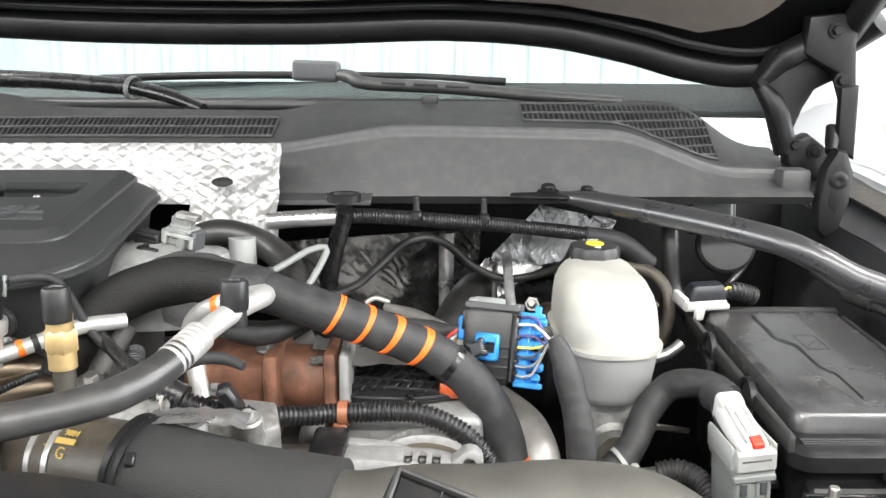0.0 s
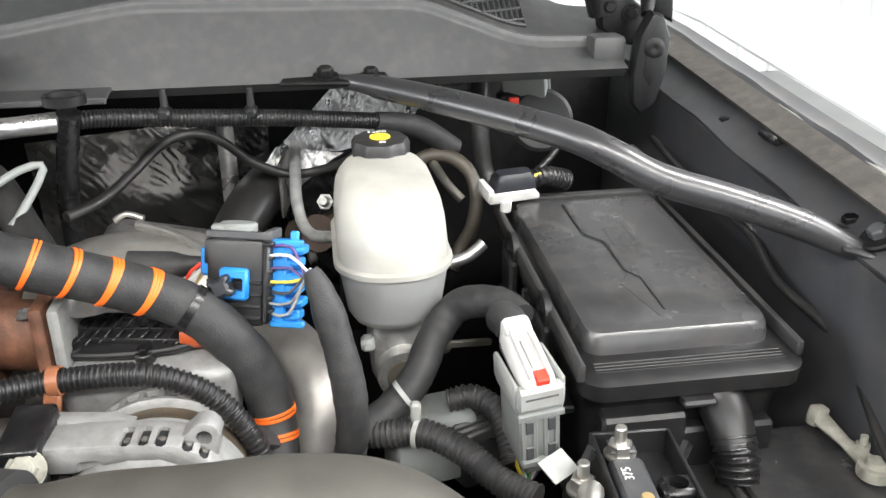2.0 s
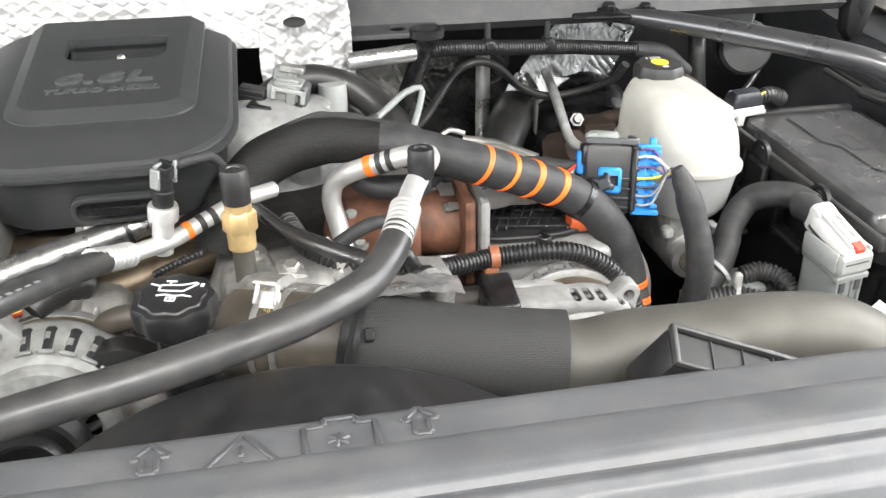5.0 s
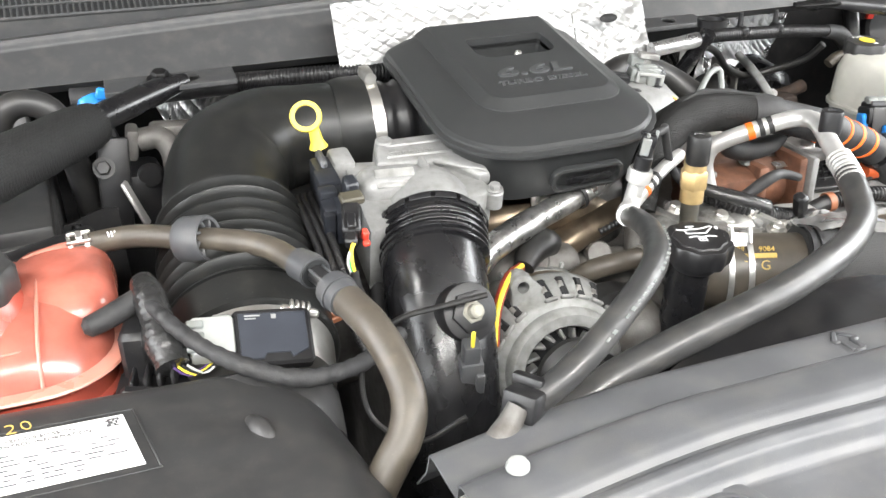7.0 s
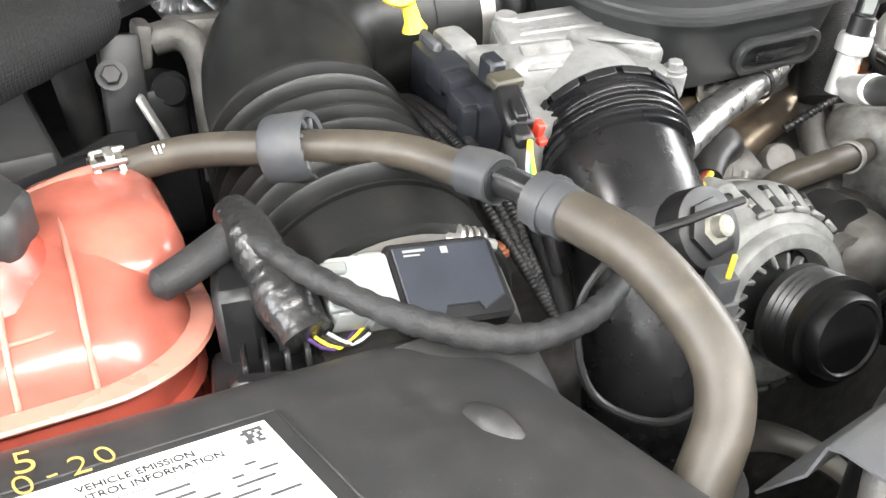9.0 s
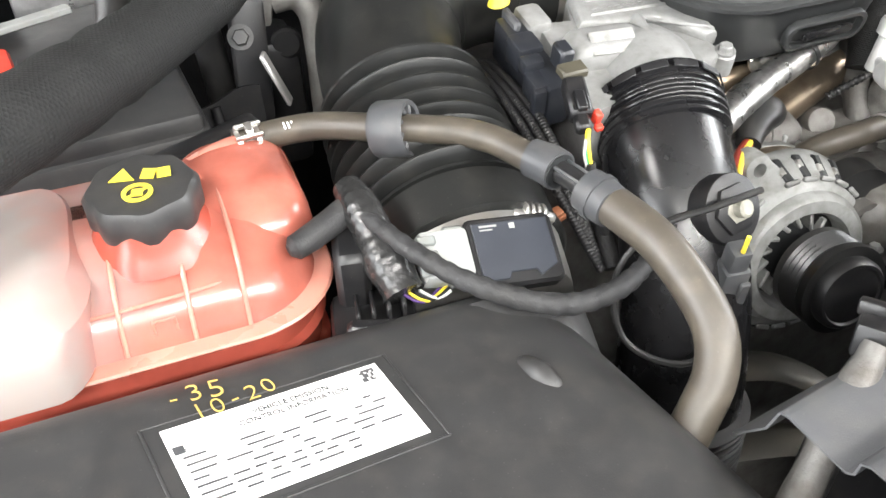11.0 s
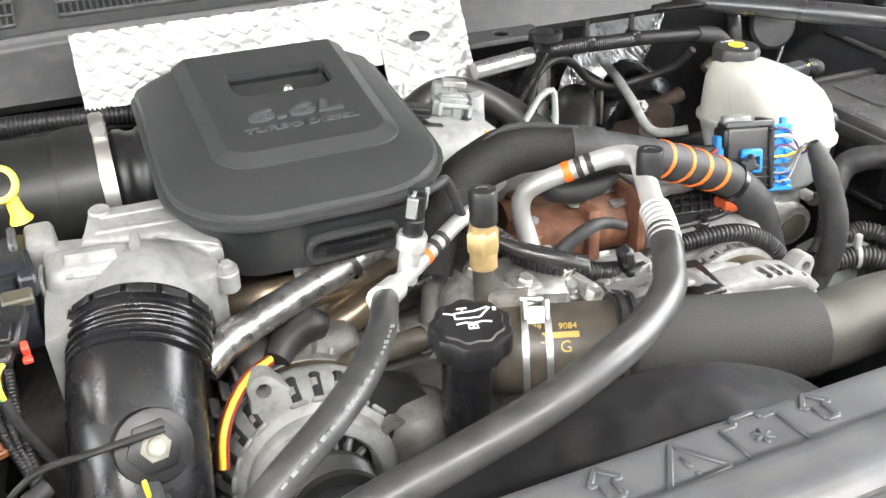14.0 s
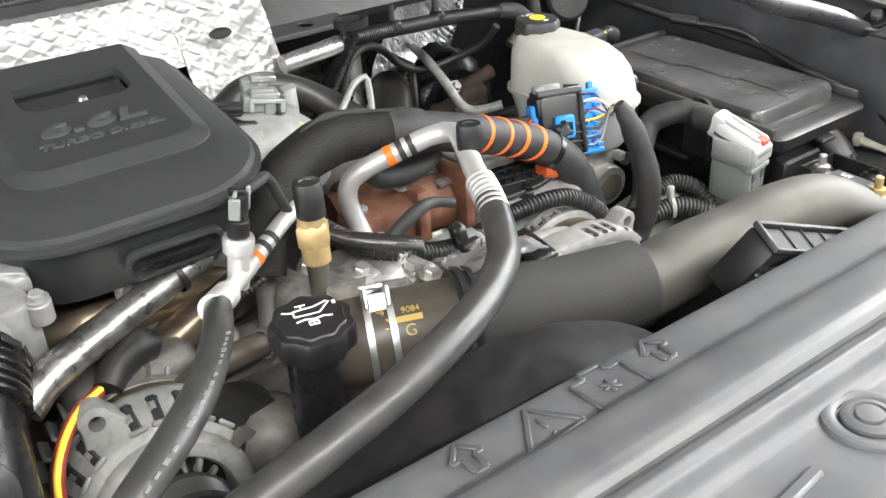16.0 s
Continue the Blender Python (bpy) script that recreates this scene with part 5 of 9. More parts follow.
lobe = [(0.046, -0.02), (0.056, -0.0175), (0.072, -0.0105)] + [(0.072 + 0.011 * math.cos(x), 0.011 * math.sin(x)) for x in (-1.0, -0.5, 0, 0.5, 1.0)] + [(0.072, 0.0105), (0.056, 0.0175), (0.046, 0.02)]
for d in (59, 300):
    turn = q @ pose(0, 0, 0, 0, 0, d)
    part("mounting_ear", cut(prism(lobe, 0.008, 0.027, 0.0024, 2, turn), lathe([(0.0052, -0.05), (0.0052, 0.06)], 18, m=turn @ pose(0.072, 0, 0))), M_DIECAST, a2)
for x, z, t in ((-0.011, 0.0635, -6), (0.0, 0.0638, 0), (0.011, 0.0630, 8), (0.027, 0.0577, 24), (0.0365, 0.0518, 34)):
    # Black plates put the shade of the shallow cut slots into colour.
    part("slot_shade", rbox(0.0068, 0.02, 0.002, 0.0005, 1, pose(x, -0.0275, z, 0, t, 0)), M_DASHSHADE, a2)
    part("winding", lathe([(0.0026, -0.002), (0.0026, 0.0014), (0.0014, 0.0022)], 12, m=pose(x, -0.029, z + 0.001, 0, t, 0)), M_CASTDARK, a2)
part("boss", lathe([(0.009, 0), (0.009, 0.01), (0.007, 0.012), (0.0, 0.0122)], 20, m=q @ pose(-0.036, 0.041, 0.03)), M_DIECAST, a2)
part("pulley", moved(lathe([(0.01, 0.048), (0.029, 0.054), (0.029, 0.059), (0.027, 0.061), (0.029, 0.063), (0.027, 0.065), (0.029, 0.067), (0.027, 0.069), (0.029, 0.071)], 40), q), M_PULLEY, a2, "black grooved belt pulley")

# ---- second alternator's covers ----
blk = thing("alternator_terminal_cover", "black plastic terminal cover with flange bolt", "terminal cover", pose(-0.0925, 0.655, 1.2))
part("cover", join(rbox(0.028, 0.05, 0.03, 0.004, 3, pose(-0.0925, 0.655, 1.241, 7, 0, -3)), rbox(0.03, 0.012, 0.02, 0.003, 2, pose(-0.0925, 0.632, 1.232, 7, 0, -3))), M_GLOSS, blk, world=True)
part("support", rbox(0.03, 0.04, 0.04, 0.006, 2, pose(-0.093, 0.66, 1.207)), M_DARK, blk, world=True)
part("washer", lathe([(0.012, 0), (0.0125, 0.001), (0.0125, 0.0025), (0.009, 0.003)], 24, m=along((-0.0868, 0.626, 1.2395), (-0.0868, 0.56, 1.31))), M_LEAD, blk, world=True)
bolt(blk, (-0.0868, 0.6245, 1.2413), (-0.0868, 0.56, 1.31), 0.0085, M_LEAD)

# ---- exhaust gas housing, rusty ----
egr = thing("exhaust_crossover", "rust-brown cast exhaust crossover with flange", "exhaust pipe", pose(-0.14, 0.78, 1.2))
part("casting", join(sweep([(-0.212, 0.79, 1.265), (-0.185, 0.785, 1.268), (-0.14, 0.778, 1.265), (-0.085, 0.775, 1.262)], [0.03, 0.034, 0.03, 0.03], 28, wobble=0.03), rbox(0.06, 0.075, 0.07, 0.009, 2, pose(-0.18, 0.775, 1.262, 12, 0, 0)), rbox(0.05, 0.03, 0.03, 0.008, 2, pose(-0.205, 0.75, 1.275, 20, 12, 0)), rbox(0.014, 0.09, 0.08, 0.005, 2, pose(-0.152, 0.774, 1.26))), M_RUST, egr, world=True)
part("flange", rbox(0.012, 0.085, 0.085, 0.006, 2, pose(-0.1, 0.772, 1.26)), M_RUST, egr, world=True)
part("flange", rbox(0.01, 0.09, 0.085, 0.005, 2, pose(-0.087, 0.771, 1.26)), M_DIECAST, egr, "cast aluminium mating flange", world=True)
for p in ((-0.16, 0.755, 1.30), (-0.205, 0.75, 1.29), (-0.2, 0.735, 1.268)):
    bolt(egr, p, (p[0], p[1] - 0.05, p[2] + 0.1), 0.0052, M_ALT)
part("heat_guard", sheet(lambda u, v: (-0.12 + 0.09 * u, 0.8 - 0.05 * v, 1.298 - 0.012 * v + 0.005 * noise.noise((u * 3, v * 3, 0)) + 0.0015 * noise.noise((u * 9, v * 9, 2))), 30, 20, 0.001), M_FOIL, egr, "crumpled foil guard", world=True)
inj = thing("engine_vent_cover", "ribbed black plastic cover on a cast aluminium housing", "cover", pose(-0.03, 0.77, 1.2))
part("housing", rbox(0.125, 0.09, 0.06, 0.01, 3, pose(-0.028, 0.765, 1.23, 14)), M_DIECAST, inj, world=True)
VM = pose(-0.035, 0.762, 1.262, 14, 0, -6)
VENT = [(-0.056, -0.022), (-0.05, -0.004), (-0.036, 0.022), (-0.02, 0.03), (0.022, 0.02), (0.052, 0.002), (0.056, -0.012), (0.03, -0.026), (-0.01, -0.031), (-0.046, -0.03)]
part("cover", prism(VENT, 0, 0.006, 0.002, m=VM), M_BLACK, inj, world=True)
part("cover_rim", sweep([VM @ Vector((x, y, 0.006)) for x, y in VENT + VENT[:1]], 0.0028, 8, 0.01), M_BLACK, inj, world=True)
for i in range(9):
    x = -0.038 + 0.0095 * i
    part("lattice_bar", bar(VM @ Vector((x - 0.008, max(-0.026, -0.016 - 0.2 * abs(x)), 0.0072)), VM @ Vector((x + 0.009, 0.024 - 0.35 * abs(x + 0.02), 0.0085)), 0.0022, 0.004, 0.0006), M_BLACK, inj, world=True)
for y in (-0.014, -0.002, 0.01):
    part("lattice_bar", bar(VM @ Vector((-0.048 + 0.5 * max(y, 0), y, 0.0078)), VM @ Vector((0.046 - 1.2 * max(y, 0), y - 0.006, 0.0078)), 0.0022, 0.0036, 0.0006), M_BLACK, inj, world=True)
for v in ((-0.046, -0.021, 0.007), (0.008, -0.029, 0.007), (-0.012, 0.025, 0.007), (0.048, -0.004, 0.007)):
    p = VM @ Vector(v)
    part("screw_boss", lathe([(0.0075, -0.006), (0.0072, 0.002), (0.006, 0.003)], 18, m=VM @ pose(v[0], v[1], 0.005)), M_BLACK, inj, world=True)
    bolt(inj, p, p + Vector((0, -0.02, 0.1)), 0.0042, M_DARK)
part("plug", sweep([(-0.004, 0.741, 1.270), (0.008, 0.741, 1.269), (0.02, 0.741, 1.267)], [0.009, 0.0115, 0.0095], 16), M_SENSORRED, inj, "rust-red sensor plug", world=True)

# ---- hoses and pipes ----
ac = thing("air_conditioning_line", "black rubber refrigerant hose with aluminium U-pipe", "refrigerant hose", pose(-0.3, 0.5, 1.25))
part("hose", sweep([(-0.1845, 0.588, 1.3505), (-0.193, 0.569, 1.345), (-0.204, 0.551, 1.341), (-0.220, 0.530, 1.339), (-0.258, 0.501, 1.338), (-0.303, 0.478, 1.338), (-0.355, 0.460, 1.335), (-0.406, 0.449, 1.331), (-0.463, 0.446, 1.318), (-0.514, 0.440, 1.305), (-0.56, 0.435, 1.27), (-0.58, 0.43, 1.2)], 0.0116, 24), M_HOSEDUST, ac, world=True)
part("crimp_sleeve", sweep([(-0.1765, 0.610, 1.3565), (-0.182, 0.594, 1.3525), (-0.189, 0.577, 1.3475)], 0.0118, 28, rib=(0.0055, 0.0007)), M_ALU, ac, "ribbed aluminium crimp sleeve", world=True)
part("pipe", sweep([(-0.179, 0.602, 1.3545), (-0.169, 0.628, 1.3605), (-0.156, 0.656, 1.3655), (-0.1455, 0.680, 1.3665), (-0.147, 0.695, 1.3645), (-0.158, 0.7055, 1.3605), (-0.173, 0.7115, 1.3555), (-0.189, 0.7185, 1.349), (-0.206, 0.729, 1.340), (-0.218, 0.739, 1.328), (-0.222, 0.741, 1.312), (-0.218, 0.738, 1.29), (-0.212, 0.73, 1.262)], 0.0086, 22), M_ALU, ac, "bent aluminium pipe", world=True)
for a, c, w in (((-0.189, 0.7185, 1.349), M_ORANGE, 0.0052), ((-0.180, 0.7145, 1.3527), M_INK, 0.004), ((-0.172, 0.711, 1.3558), M_INK, 0.004)):
    part("colour_band", band(a, (a[0] + 0.02, a[1] - 0.009, a[2] + 0.008), 0.0087, w * 1.3, 0.0004, 24), c, ac, world=True)
part("service_port", join(lathe([(0.008, -0.004), (0.008, 0.012), (0.0075, 0.014)], 20, m=pose(-0.1585, 0.648, 1.3565)), lathe([(0.0098, 0.012), (0.0104, 0.016), (0.0104, 0.032), (0.0094, 0.0348), (0.005, 0.035), (0.0045, 0.0335)], 24, m=pose(-0.1585, 0.645, 1.354))), M_BLACK, ac, "black service port cap", world=True)

ac2 = thing("air_conditioning_line", "black printed refrigerant hose with aluminium sensor block", "refrigerant hose", pose(-0.45, 0.5, 1.25))
part("hose", sweep([(-0.391, 0.613, 1.3355), (-0.402, 0.58, 1.347), (-0.417, 0.541, 1.358), (-0.443, 0.492, 1.3675), (-0.468, 0.4635, 1.3675), (-0.497, 0.4435, 1.3595), (-0.527, 0.4285, 1.3465), (-0.552, 0.421, 1.334), (-0.570, 0.420, 1.324)], 0.0092, 22), M_HOSEDUST, ac2, world=True)
part("crimp_sleeve", sweep([(-0.376, 0.636, 1.328), (-0.386, 0.622, 1.333), (-0.397, 0.605, 1.340)], 0.0097, 24, rib=(0.0046, 0.0006)), M_ALU, ac2, "ribbed aluminium crimp sleeve", world=True)
part("pipe", sweep([(-0.382, 0.63, 1.33), (-0.366, 0.649, 1.325), (-0.35, 0.665, 1.323), (-0.335, 0.676, 1.326), (-0.31, 0.692, 1.333), (-0.295, 0.70, 1.337), (-0.27, 0.72, 1.335)], 0.0066, 18), M_ALU, ac2, "aluminium pipe", world=True)
for a, c in (((-0.338, 0.674, 1.3255), M_ORANGE), ((-0.3285, 0.6803, 1.3278), M_INK), ((-0.3195, 0.686, 1.330), M_INK)):
    part("colour_band", band(a, (a[0] + 0.02, a[1] + 0.013, a[2] + 0.005), 0.0067, 0.005, 0.0004, 24), c, ac2, world=True)
blkm = along((-0.356, 0.664, 1.322), (-0.344, 0.657, 1.40))
part("sensor_block", join(lathe([(0.008, -0.008), (0.008, 0.019), (0.0112, 0.021), (0.0115, 0.03), (0.0105, 0.033)], 24, m=blkm)), M_ALU, ac2, "aluminium sensor block", world=True)
part("pressure_sensor", join(lathe([(0.0078, 0.033), (0.0078, 0.045), (0.0068, 0.046), (0.0068, 0.056)], 18, m=blkm), rbox(0.011, 0.013, 0.012, 0.002, 2, blkm @ pose(0, 0, 0.06)), rbox(0.004, 0.016, 0.004, 0.001, 1, blkm @ pose(0.007, 0, 0.064))), M_BLACK, ac2, "black pressure sensor plug", world=True)
part("plug_clip", join(rbox(0.003, 0.008, 0.016, 0.0008, 1, blkm @ pose(-0.007, 0.002, 0.056)), rbox(0.008, 0.003, 0.003, 0.0008, 1, blkm @ pose(-0.004, 0.002, 0.066)), rbox(0.003, 0.003, 0.018, 0.0008, 1, blkm @ pose(0.006, -0.006, 0.06))), M_GREY, ac2, "grey locking clip", world=True)
part("plug_wire", sweep([blkm @ Vector((0.008, 0, 0.06)), (-0.325, 0.67, 1.385), (-0.31, 0.69, 1.375), (-0.29, 0.70, 1.33), (-0.26, 0.70, 1.30), (-0.23, 0.68, 1.285)], 0.004, 10), M_TAPE, ac2, world=True)
endc = pose(-0.578, 0.418, 1.326, 0, 15, 38) @ Matrix.Scale(0.72, 4)
part("end_clip", rbox(0.03, 0.032, 0.026, 0.004, 2, endc), M_BLACK, ac2, "dark plastic hose clip", world=True)
part("clip_tab", rbox(0.012, 0.03, 0.012, 0.003, 2, endc @ pose(0.012, 0.004, 0.015)), M_BLACK, ac2, world=True)
part("end_fitting", sweep([endc @ Vector((-0.012, 0, 0)), (-0.6, 0.405, 1.313), (-0.618, 0.396, 1.295), (-0.64, 0.386, 1.26)], [0.007, 0.009, 0.0095, 0.009], 20, 0.003, wobble=0.14), M_CASTDARK, ac2, "dull wrapped fitting", world=True)
# printed marks along the hose
marks = spline([(-0.4115, 0.5335, 1.3655), (-0.4375, 0.4855, 1.3752), (-0.4625, 0.4565, 1.3752), (-0.4915, 0.4365, 1.3672), (-0.5215, 0.4215, 1.3542)], 0.0035)
part("print", join(*[bar(a, b, 0.0016 if k % 3 else 0.0026, 0.0006, 0) for k, (a, b) in enumerate(zip(marks[::2], marks[1::2])) if k % 7 != 6]), M_GREY, ac2, "faded white printed marks", world=True)

gold = thing("refrigerant_charge_valve", "brass charge valve with black cap on an aluminium stem", "charge valve", pose(-0.297, 0.655, 1.25))
part("stem", lathe([(0.0085, -0.06), (0.0085, 0.02)], 18, m=pose(-0.297, 0.657, 1.305, 0, 0, 0)), M_PIPE, gold, world=True)
part("fitting", join(lathe([(0.0105, 0.0), (0.0132, 0.003), (0.0132, 0.017), (0.0105, 0.02)], 6, m=pose(-0.297, 0.656, 1.328)), lathe([(0.0108, -0.012), (0.0108, 0.0), (0.0102, 0.032)], 22, m=pose(-0.297, 0.656, 1.328))), M_BRASS, gold, world=True)
part("cap", lathe([(0.0103, 0), (0.0108, 0.002), (0.0108, 0.024), (0.0098, 0.027), (0.0055, 0.0274), (0.005, 0.0262)], 26, m=pose(-0.297, 0.654, 1.354)), M_RUBBER, gold, "black rubber cap", world=True)

# ---- oil filler ----
oil = thing("oil_filler", "black lobed oil filler cap with white oil can symbol", "oil cap", pose(-0.343, 0.583, 1.15))
part("neck", sweep([(-0.343, 0.60, 1.15), (-0.343, 0.592, 1.22), (-0.343, 0.586, 1.29), (-0.343, 0.584, 1.306)], [0.018, 0.018, 0.018, 0.018], 28), M_GLOSS, oil, world=True)
OM = pose(-0.343, 0.580, 1.298, 6, 0, 0)
part("cap", lathe([(0.024, 0.004), (0.0275, 0.006), (0.0282, 0.009), (0.0282, 0.021), (0.0268, 0.0238), (0.0225, 0.0244), (0.0215, 0.0256), (0.0, 0.0258)], 90, 9, 0.045, m=OM), M_BLACK, oil, world=True)
part("collar", lathe([(0.0185, -0.004), (0.0185, 0.006)], 28, m=OM), M_BLACK, oil, world=True)
oz = OM @ pose(0, 0.003, 0.0264, 0, 0, -14) @ Matrix.Diagonal((1.2, 1.2, 1, 1))
marks = [bar(oz @ Vector((-0.008, 0.0, 0)), oz @ Vector((0.006, 0.0, 0)), 0.0012, 0.0006, 0), bar(oz @ Vector((-0.008, 0.0, 0)), oz @ Vector((-0.008, 0.005, 0)), 0.0012, 0.0006, 0), bar(oz @ Vector((-0.008, 0.005, 0)), oz @ Vector((0.004, 0.006, 0)), 0.0012, 0.0006, 0),
         bar(oz @ Vector((0.006, 0.0, 0)), oz @ Vector((0.013, 0.008, 0)), 0.0012, 0.0006, 0), bar(oz @ Vector((0.004, 0.006, 0)), oz @ Vector((0.012, 0.009, 0)), 0.0012, 0.0006, 0), bar(oz @ Vector((-0.014, 0.006, 0)), oz @ Vector((-0.008, 0.004, 0)), 0.0012, 0.0006, 0),
         bar(oz @ Vector((-0.003, 0.006, 0)), oz @ Vector((-0.003, 0.009, 0)), 0.0012, 0.0006, 0), bar(oz @ Vector((-0.006, 0.0092, 0)), oz @ Vector((0.0, 0.0092, 0)), 0.0012, 0.0006, 0), rbox(0.002, 0.0028, 0.0006, 0, m=oz @ pose(0.0155, 0.0065, 0))]
marks += [bar(oz @ Vector((-0.008 + 0.005 * i, -0.005 + 0.0012 * (i % 2), 0)), oz @ Vector((-0.003 + 0.005 * i, -0.005 + 0.0012 * ((i + 1) % 2), 0)), 0.0012, 0.0006, 0) for i in range(4)]
marks += [rbox(0.005, 0.0008, 0.0006, 0, m=oz @ pose(0.001, -0.0095 + d, 0)) for d in (0, 0.003)] + [rbox(0.0008, 0.0036, 0.0006, 0, m=oz @ pose(0.001 + d, -0.008, 0)) for d in (-0.0025, 0, 0.0025)]
part("symbol", join(*marks), M_PRINT, oil, "white oil can symbol", world=True)

# ---- radiator hose and charge pipe on the right ----
rh = thing("radiator_hose", "black radiator hose with gold print and spring clamp", "radiator hose", pose(-0.27, 0.6, 1.2))
part("hose", sweep([(-0.305, 0.628, 1.258), (-0.275, 0.610, 1.261), (-0.21, 0.584, 1.261)], 0.0345, 32), M_HOSEBROWN, rh, world=True)
rc = part("spring_clamp", join(band((-0.283, 0.615, 1.261), (-0.243, 0.5965, 1.262), 0.035, 0.005, 0.0012), band((-0.268, 0.6075, 1.2613), (-0.243, 0.5965, 1.262), 0.035, 0.005, 0.0012), rbox(0.018, 0.003, 0.014, 0.001, 1, pose(-0.281, 0.603, 1.2965, -40, 0, -24)), rbox(0.0035, 0.003, 0.016, 0.001, 1, pose(-0.289, 0.603, 1.303, -40, 0, -24)), rbox(0.0035, 0.003, 0.016, 0.001, 1, pose(-0.2745, 0.596, 1.303, -40, 0, -24)), rbox(0.018, 0.003, 0.004, 0.001, 1, pose(-0.2825, 0.606, 1.309, -40, 0, -24))), M_CAST, rh, "bright spring clamp", world=True)
hx = Vector((0.07, -0.036, 0.006)).normalized()
hn = (Vector((-0.1, -0.8, 0.6)) - hx * hx.dot(Vector((-0.1, -0.8, 0.6)))).normalized()


def on_hose(x, up):
    """A place on the hose's face: x along it, up round it."""
    n = (hn * math.cos(up / 0.0345) + hn.cross(hx) * math.sin(up / 0.0345)).normalized()
    y = n.cross(hx)
    c = Vector((-0.2645, 0.6065, 1.2618)) + hx * x + n * 0.0347
    return Matrix(((hx.x, y.x, n.x, c.x), (hx.y, y.y, n.y, c.y), (hx.z, y.z, n.z, c.z), (0, 0, 0, 1)))


part("print", rbox(0.034, 0.0045, 0.0008, 0, m=on_hose(0.004, 0.006)), M_GOLDPRINT, rh, world=True)
for words, x, up, size in (("E", -0.007, -0.003, 0.012), ("G", 0.011, -0.003, 0.012), ("229", -0.011, 0.0125, 0.0068), ("9084", 0.013, 0.0125, 0.0068)):
    part("print", lettering(words, size, 0.0005, on_hose(x, up)), M_GOLDPRINT, rh, world=True)
cp = thing("charge_air_pipe", "dull steel charge air pipe with black foam sleeve", "charge pipe", pose(0.0, 0.55, 1.2))
part("foam_sleeve", sweep([(-0.226, 0.591, 1.2665), (-0.19, 0.578, 1.261), (-0.14, 0.562, 1.256), (-0.072, 0.547, 1.252)], [0.035, 0.0365, 0.0365, 0.0365], 32, wobble=0.01), M_WEAVE, cp, "black woven foam sleeve", world=True)
part("pipe", sweep([(-0.1, 0.552, 1.253), (-0.06, 0.545, 1.25), (-0.02, 0.542, 1.256), (0.03, 0.535, 1.260), (0.08, 0.526, 1.267), (0.13, 0.515, 1.263), (0.17, 0.495, 1.235), (0.195, 0.47, 1.19), (0.2, 0.44, 1.1)], 0.0305, 32), M_CHARGE, cp, world=True)
part("end_band", band((-0.222, 0.5895, 1.266), (-0.19, 0.578, 1.261), 0.0362, 0.005, 0.0015), M_BLACK, cp, world=True)
part("foil_tab", sheet(lambda u, v: (-0.215 + 0.075 * u, 0.615 - 0.028 * v - 0.012 * u, 1.297 + 0.005 * math.sin(2.6 * u) + 0.004 * noise.noise((u * 4, v * 2, 1.0)) + 0.0012 * noise.noise((u * 12, v * 6, 4.0))), 40, 16, 0.001), M_FOIL, cp, "crumpled foil tab", world=True)
part("cable_tie", join(band((-0.214, 0.587, 1.264), (-0.2, 0.582, 1.262), 0.0372, 0.004, 0.0012), rbox(0.007, 0.01, 0.006, 0.001, 1, pose(-0.213, 0.556, 1.286, 40, 0, 0))), M_BLACK, cp, world=True)

# ---- coolant overflow hose with quick connector ----
ch = thing("coolant_hose", "weathered brown-grey coolant hose with plastic quick connector", "coolant hose", pose(-0.7, 0.6, 1.25))
part("hose", sweep([(-0.834, 0.712, 1.342), (-0.82, 0.714, 1.3435), (-0.785, 0.700, 1.350), (-0.745, 0.672, 1.353), (-0.71, 0.654, 1.352), (-0.690, 0.635, 1.351), (-0.678, 0.612, 1.349), (-0.668, 0.588, 1.349)], 0.0092, 20), M_HOSEBROWN, ch, world=True)
part("hose", sweep([(-0.657, 0.555, 1.347), (-0.65, 0.531, 1.3445), (-0.645, 0.512, 1.341), (-0.639, 0.489, 1.329), (-0.637, 0.466, 1.314), (-0.644, 0.451, 1.298), (-0.66, 0.441, 1.28), (-0.688, 0.43, 1.24), (-0.71, 0.425, 1.19), (-0.72, 0.42, 1.1)], 0.0118, 22), M_HOSEBROWN, ch, world=True)
qc = part("quick_connector", join(sweep([(-0.676, 0.606, 1.35), (-0.670, 0.595, 1.3497), (-0.6672, 0.5865, 1.3493)], [0.0118, 0.0126, 0.0124], 22), sweep([(-0.655, 0.544, 1.346), (-0.657, 0.553, 1.3465), (-0.6605, 0.5645, 1.3478)], [0.0125, 0.0134, 0.0132], 22)), M_DKGREY, ch, "dark grey plastic coupling", world=True)
part("spigot", sweep([(-0.667, 0.586, 1.3492), (-0.664, 0.576, 1.349), (-0.660, 0.5635, 1.348)], 0.0068, 18), M_BLACK, qc, "bare black spigot", world=True)
# Black disc as painted shade in the collar's open end.
part("socket", sweep([(-0.6676, 0.5878, 1.3493), (-0.6669, 0.5857, 1.3492)], 0.0108, 20, 0.002), M_DASHSHADE, qc, world=True)
part("latch_ring", band((-0.6578, 0.5555, 1.3468), (-0.6605, 0.5645, 1.3478), 0.0135, 0.004, 0.0009), M_DKGREY, qc, world=True)
for d in (-0.0055, 0.0055):
    part("latch", bar((-0.6674 + d, 0.588, 1.3545), (-0.6598 + d, 0.561, 1.3535), 0.0022, 0.003), M_DKGREY, qc, world=True)
GRM = along((-0.742, 0.670, 1.3528), (-0.7135, 0.6485, 1.3592))
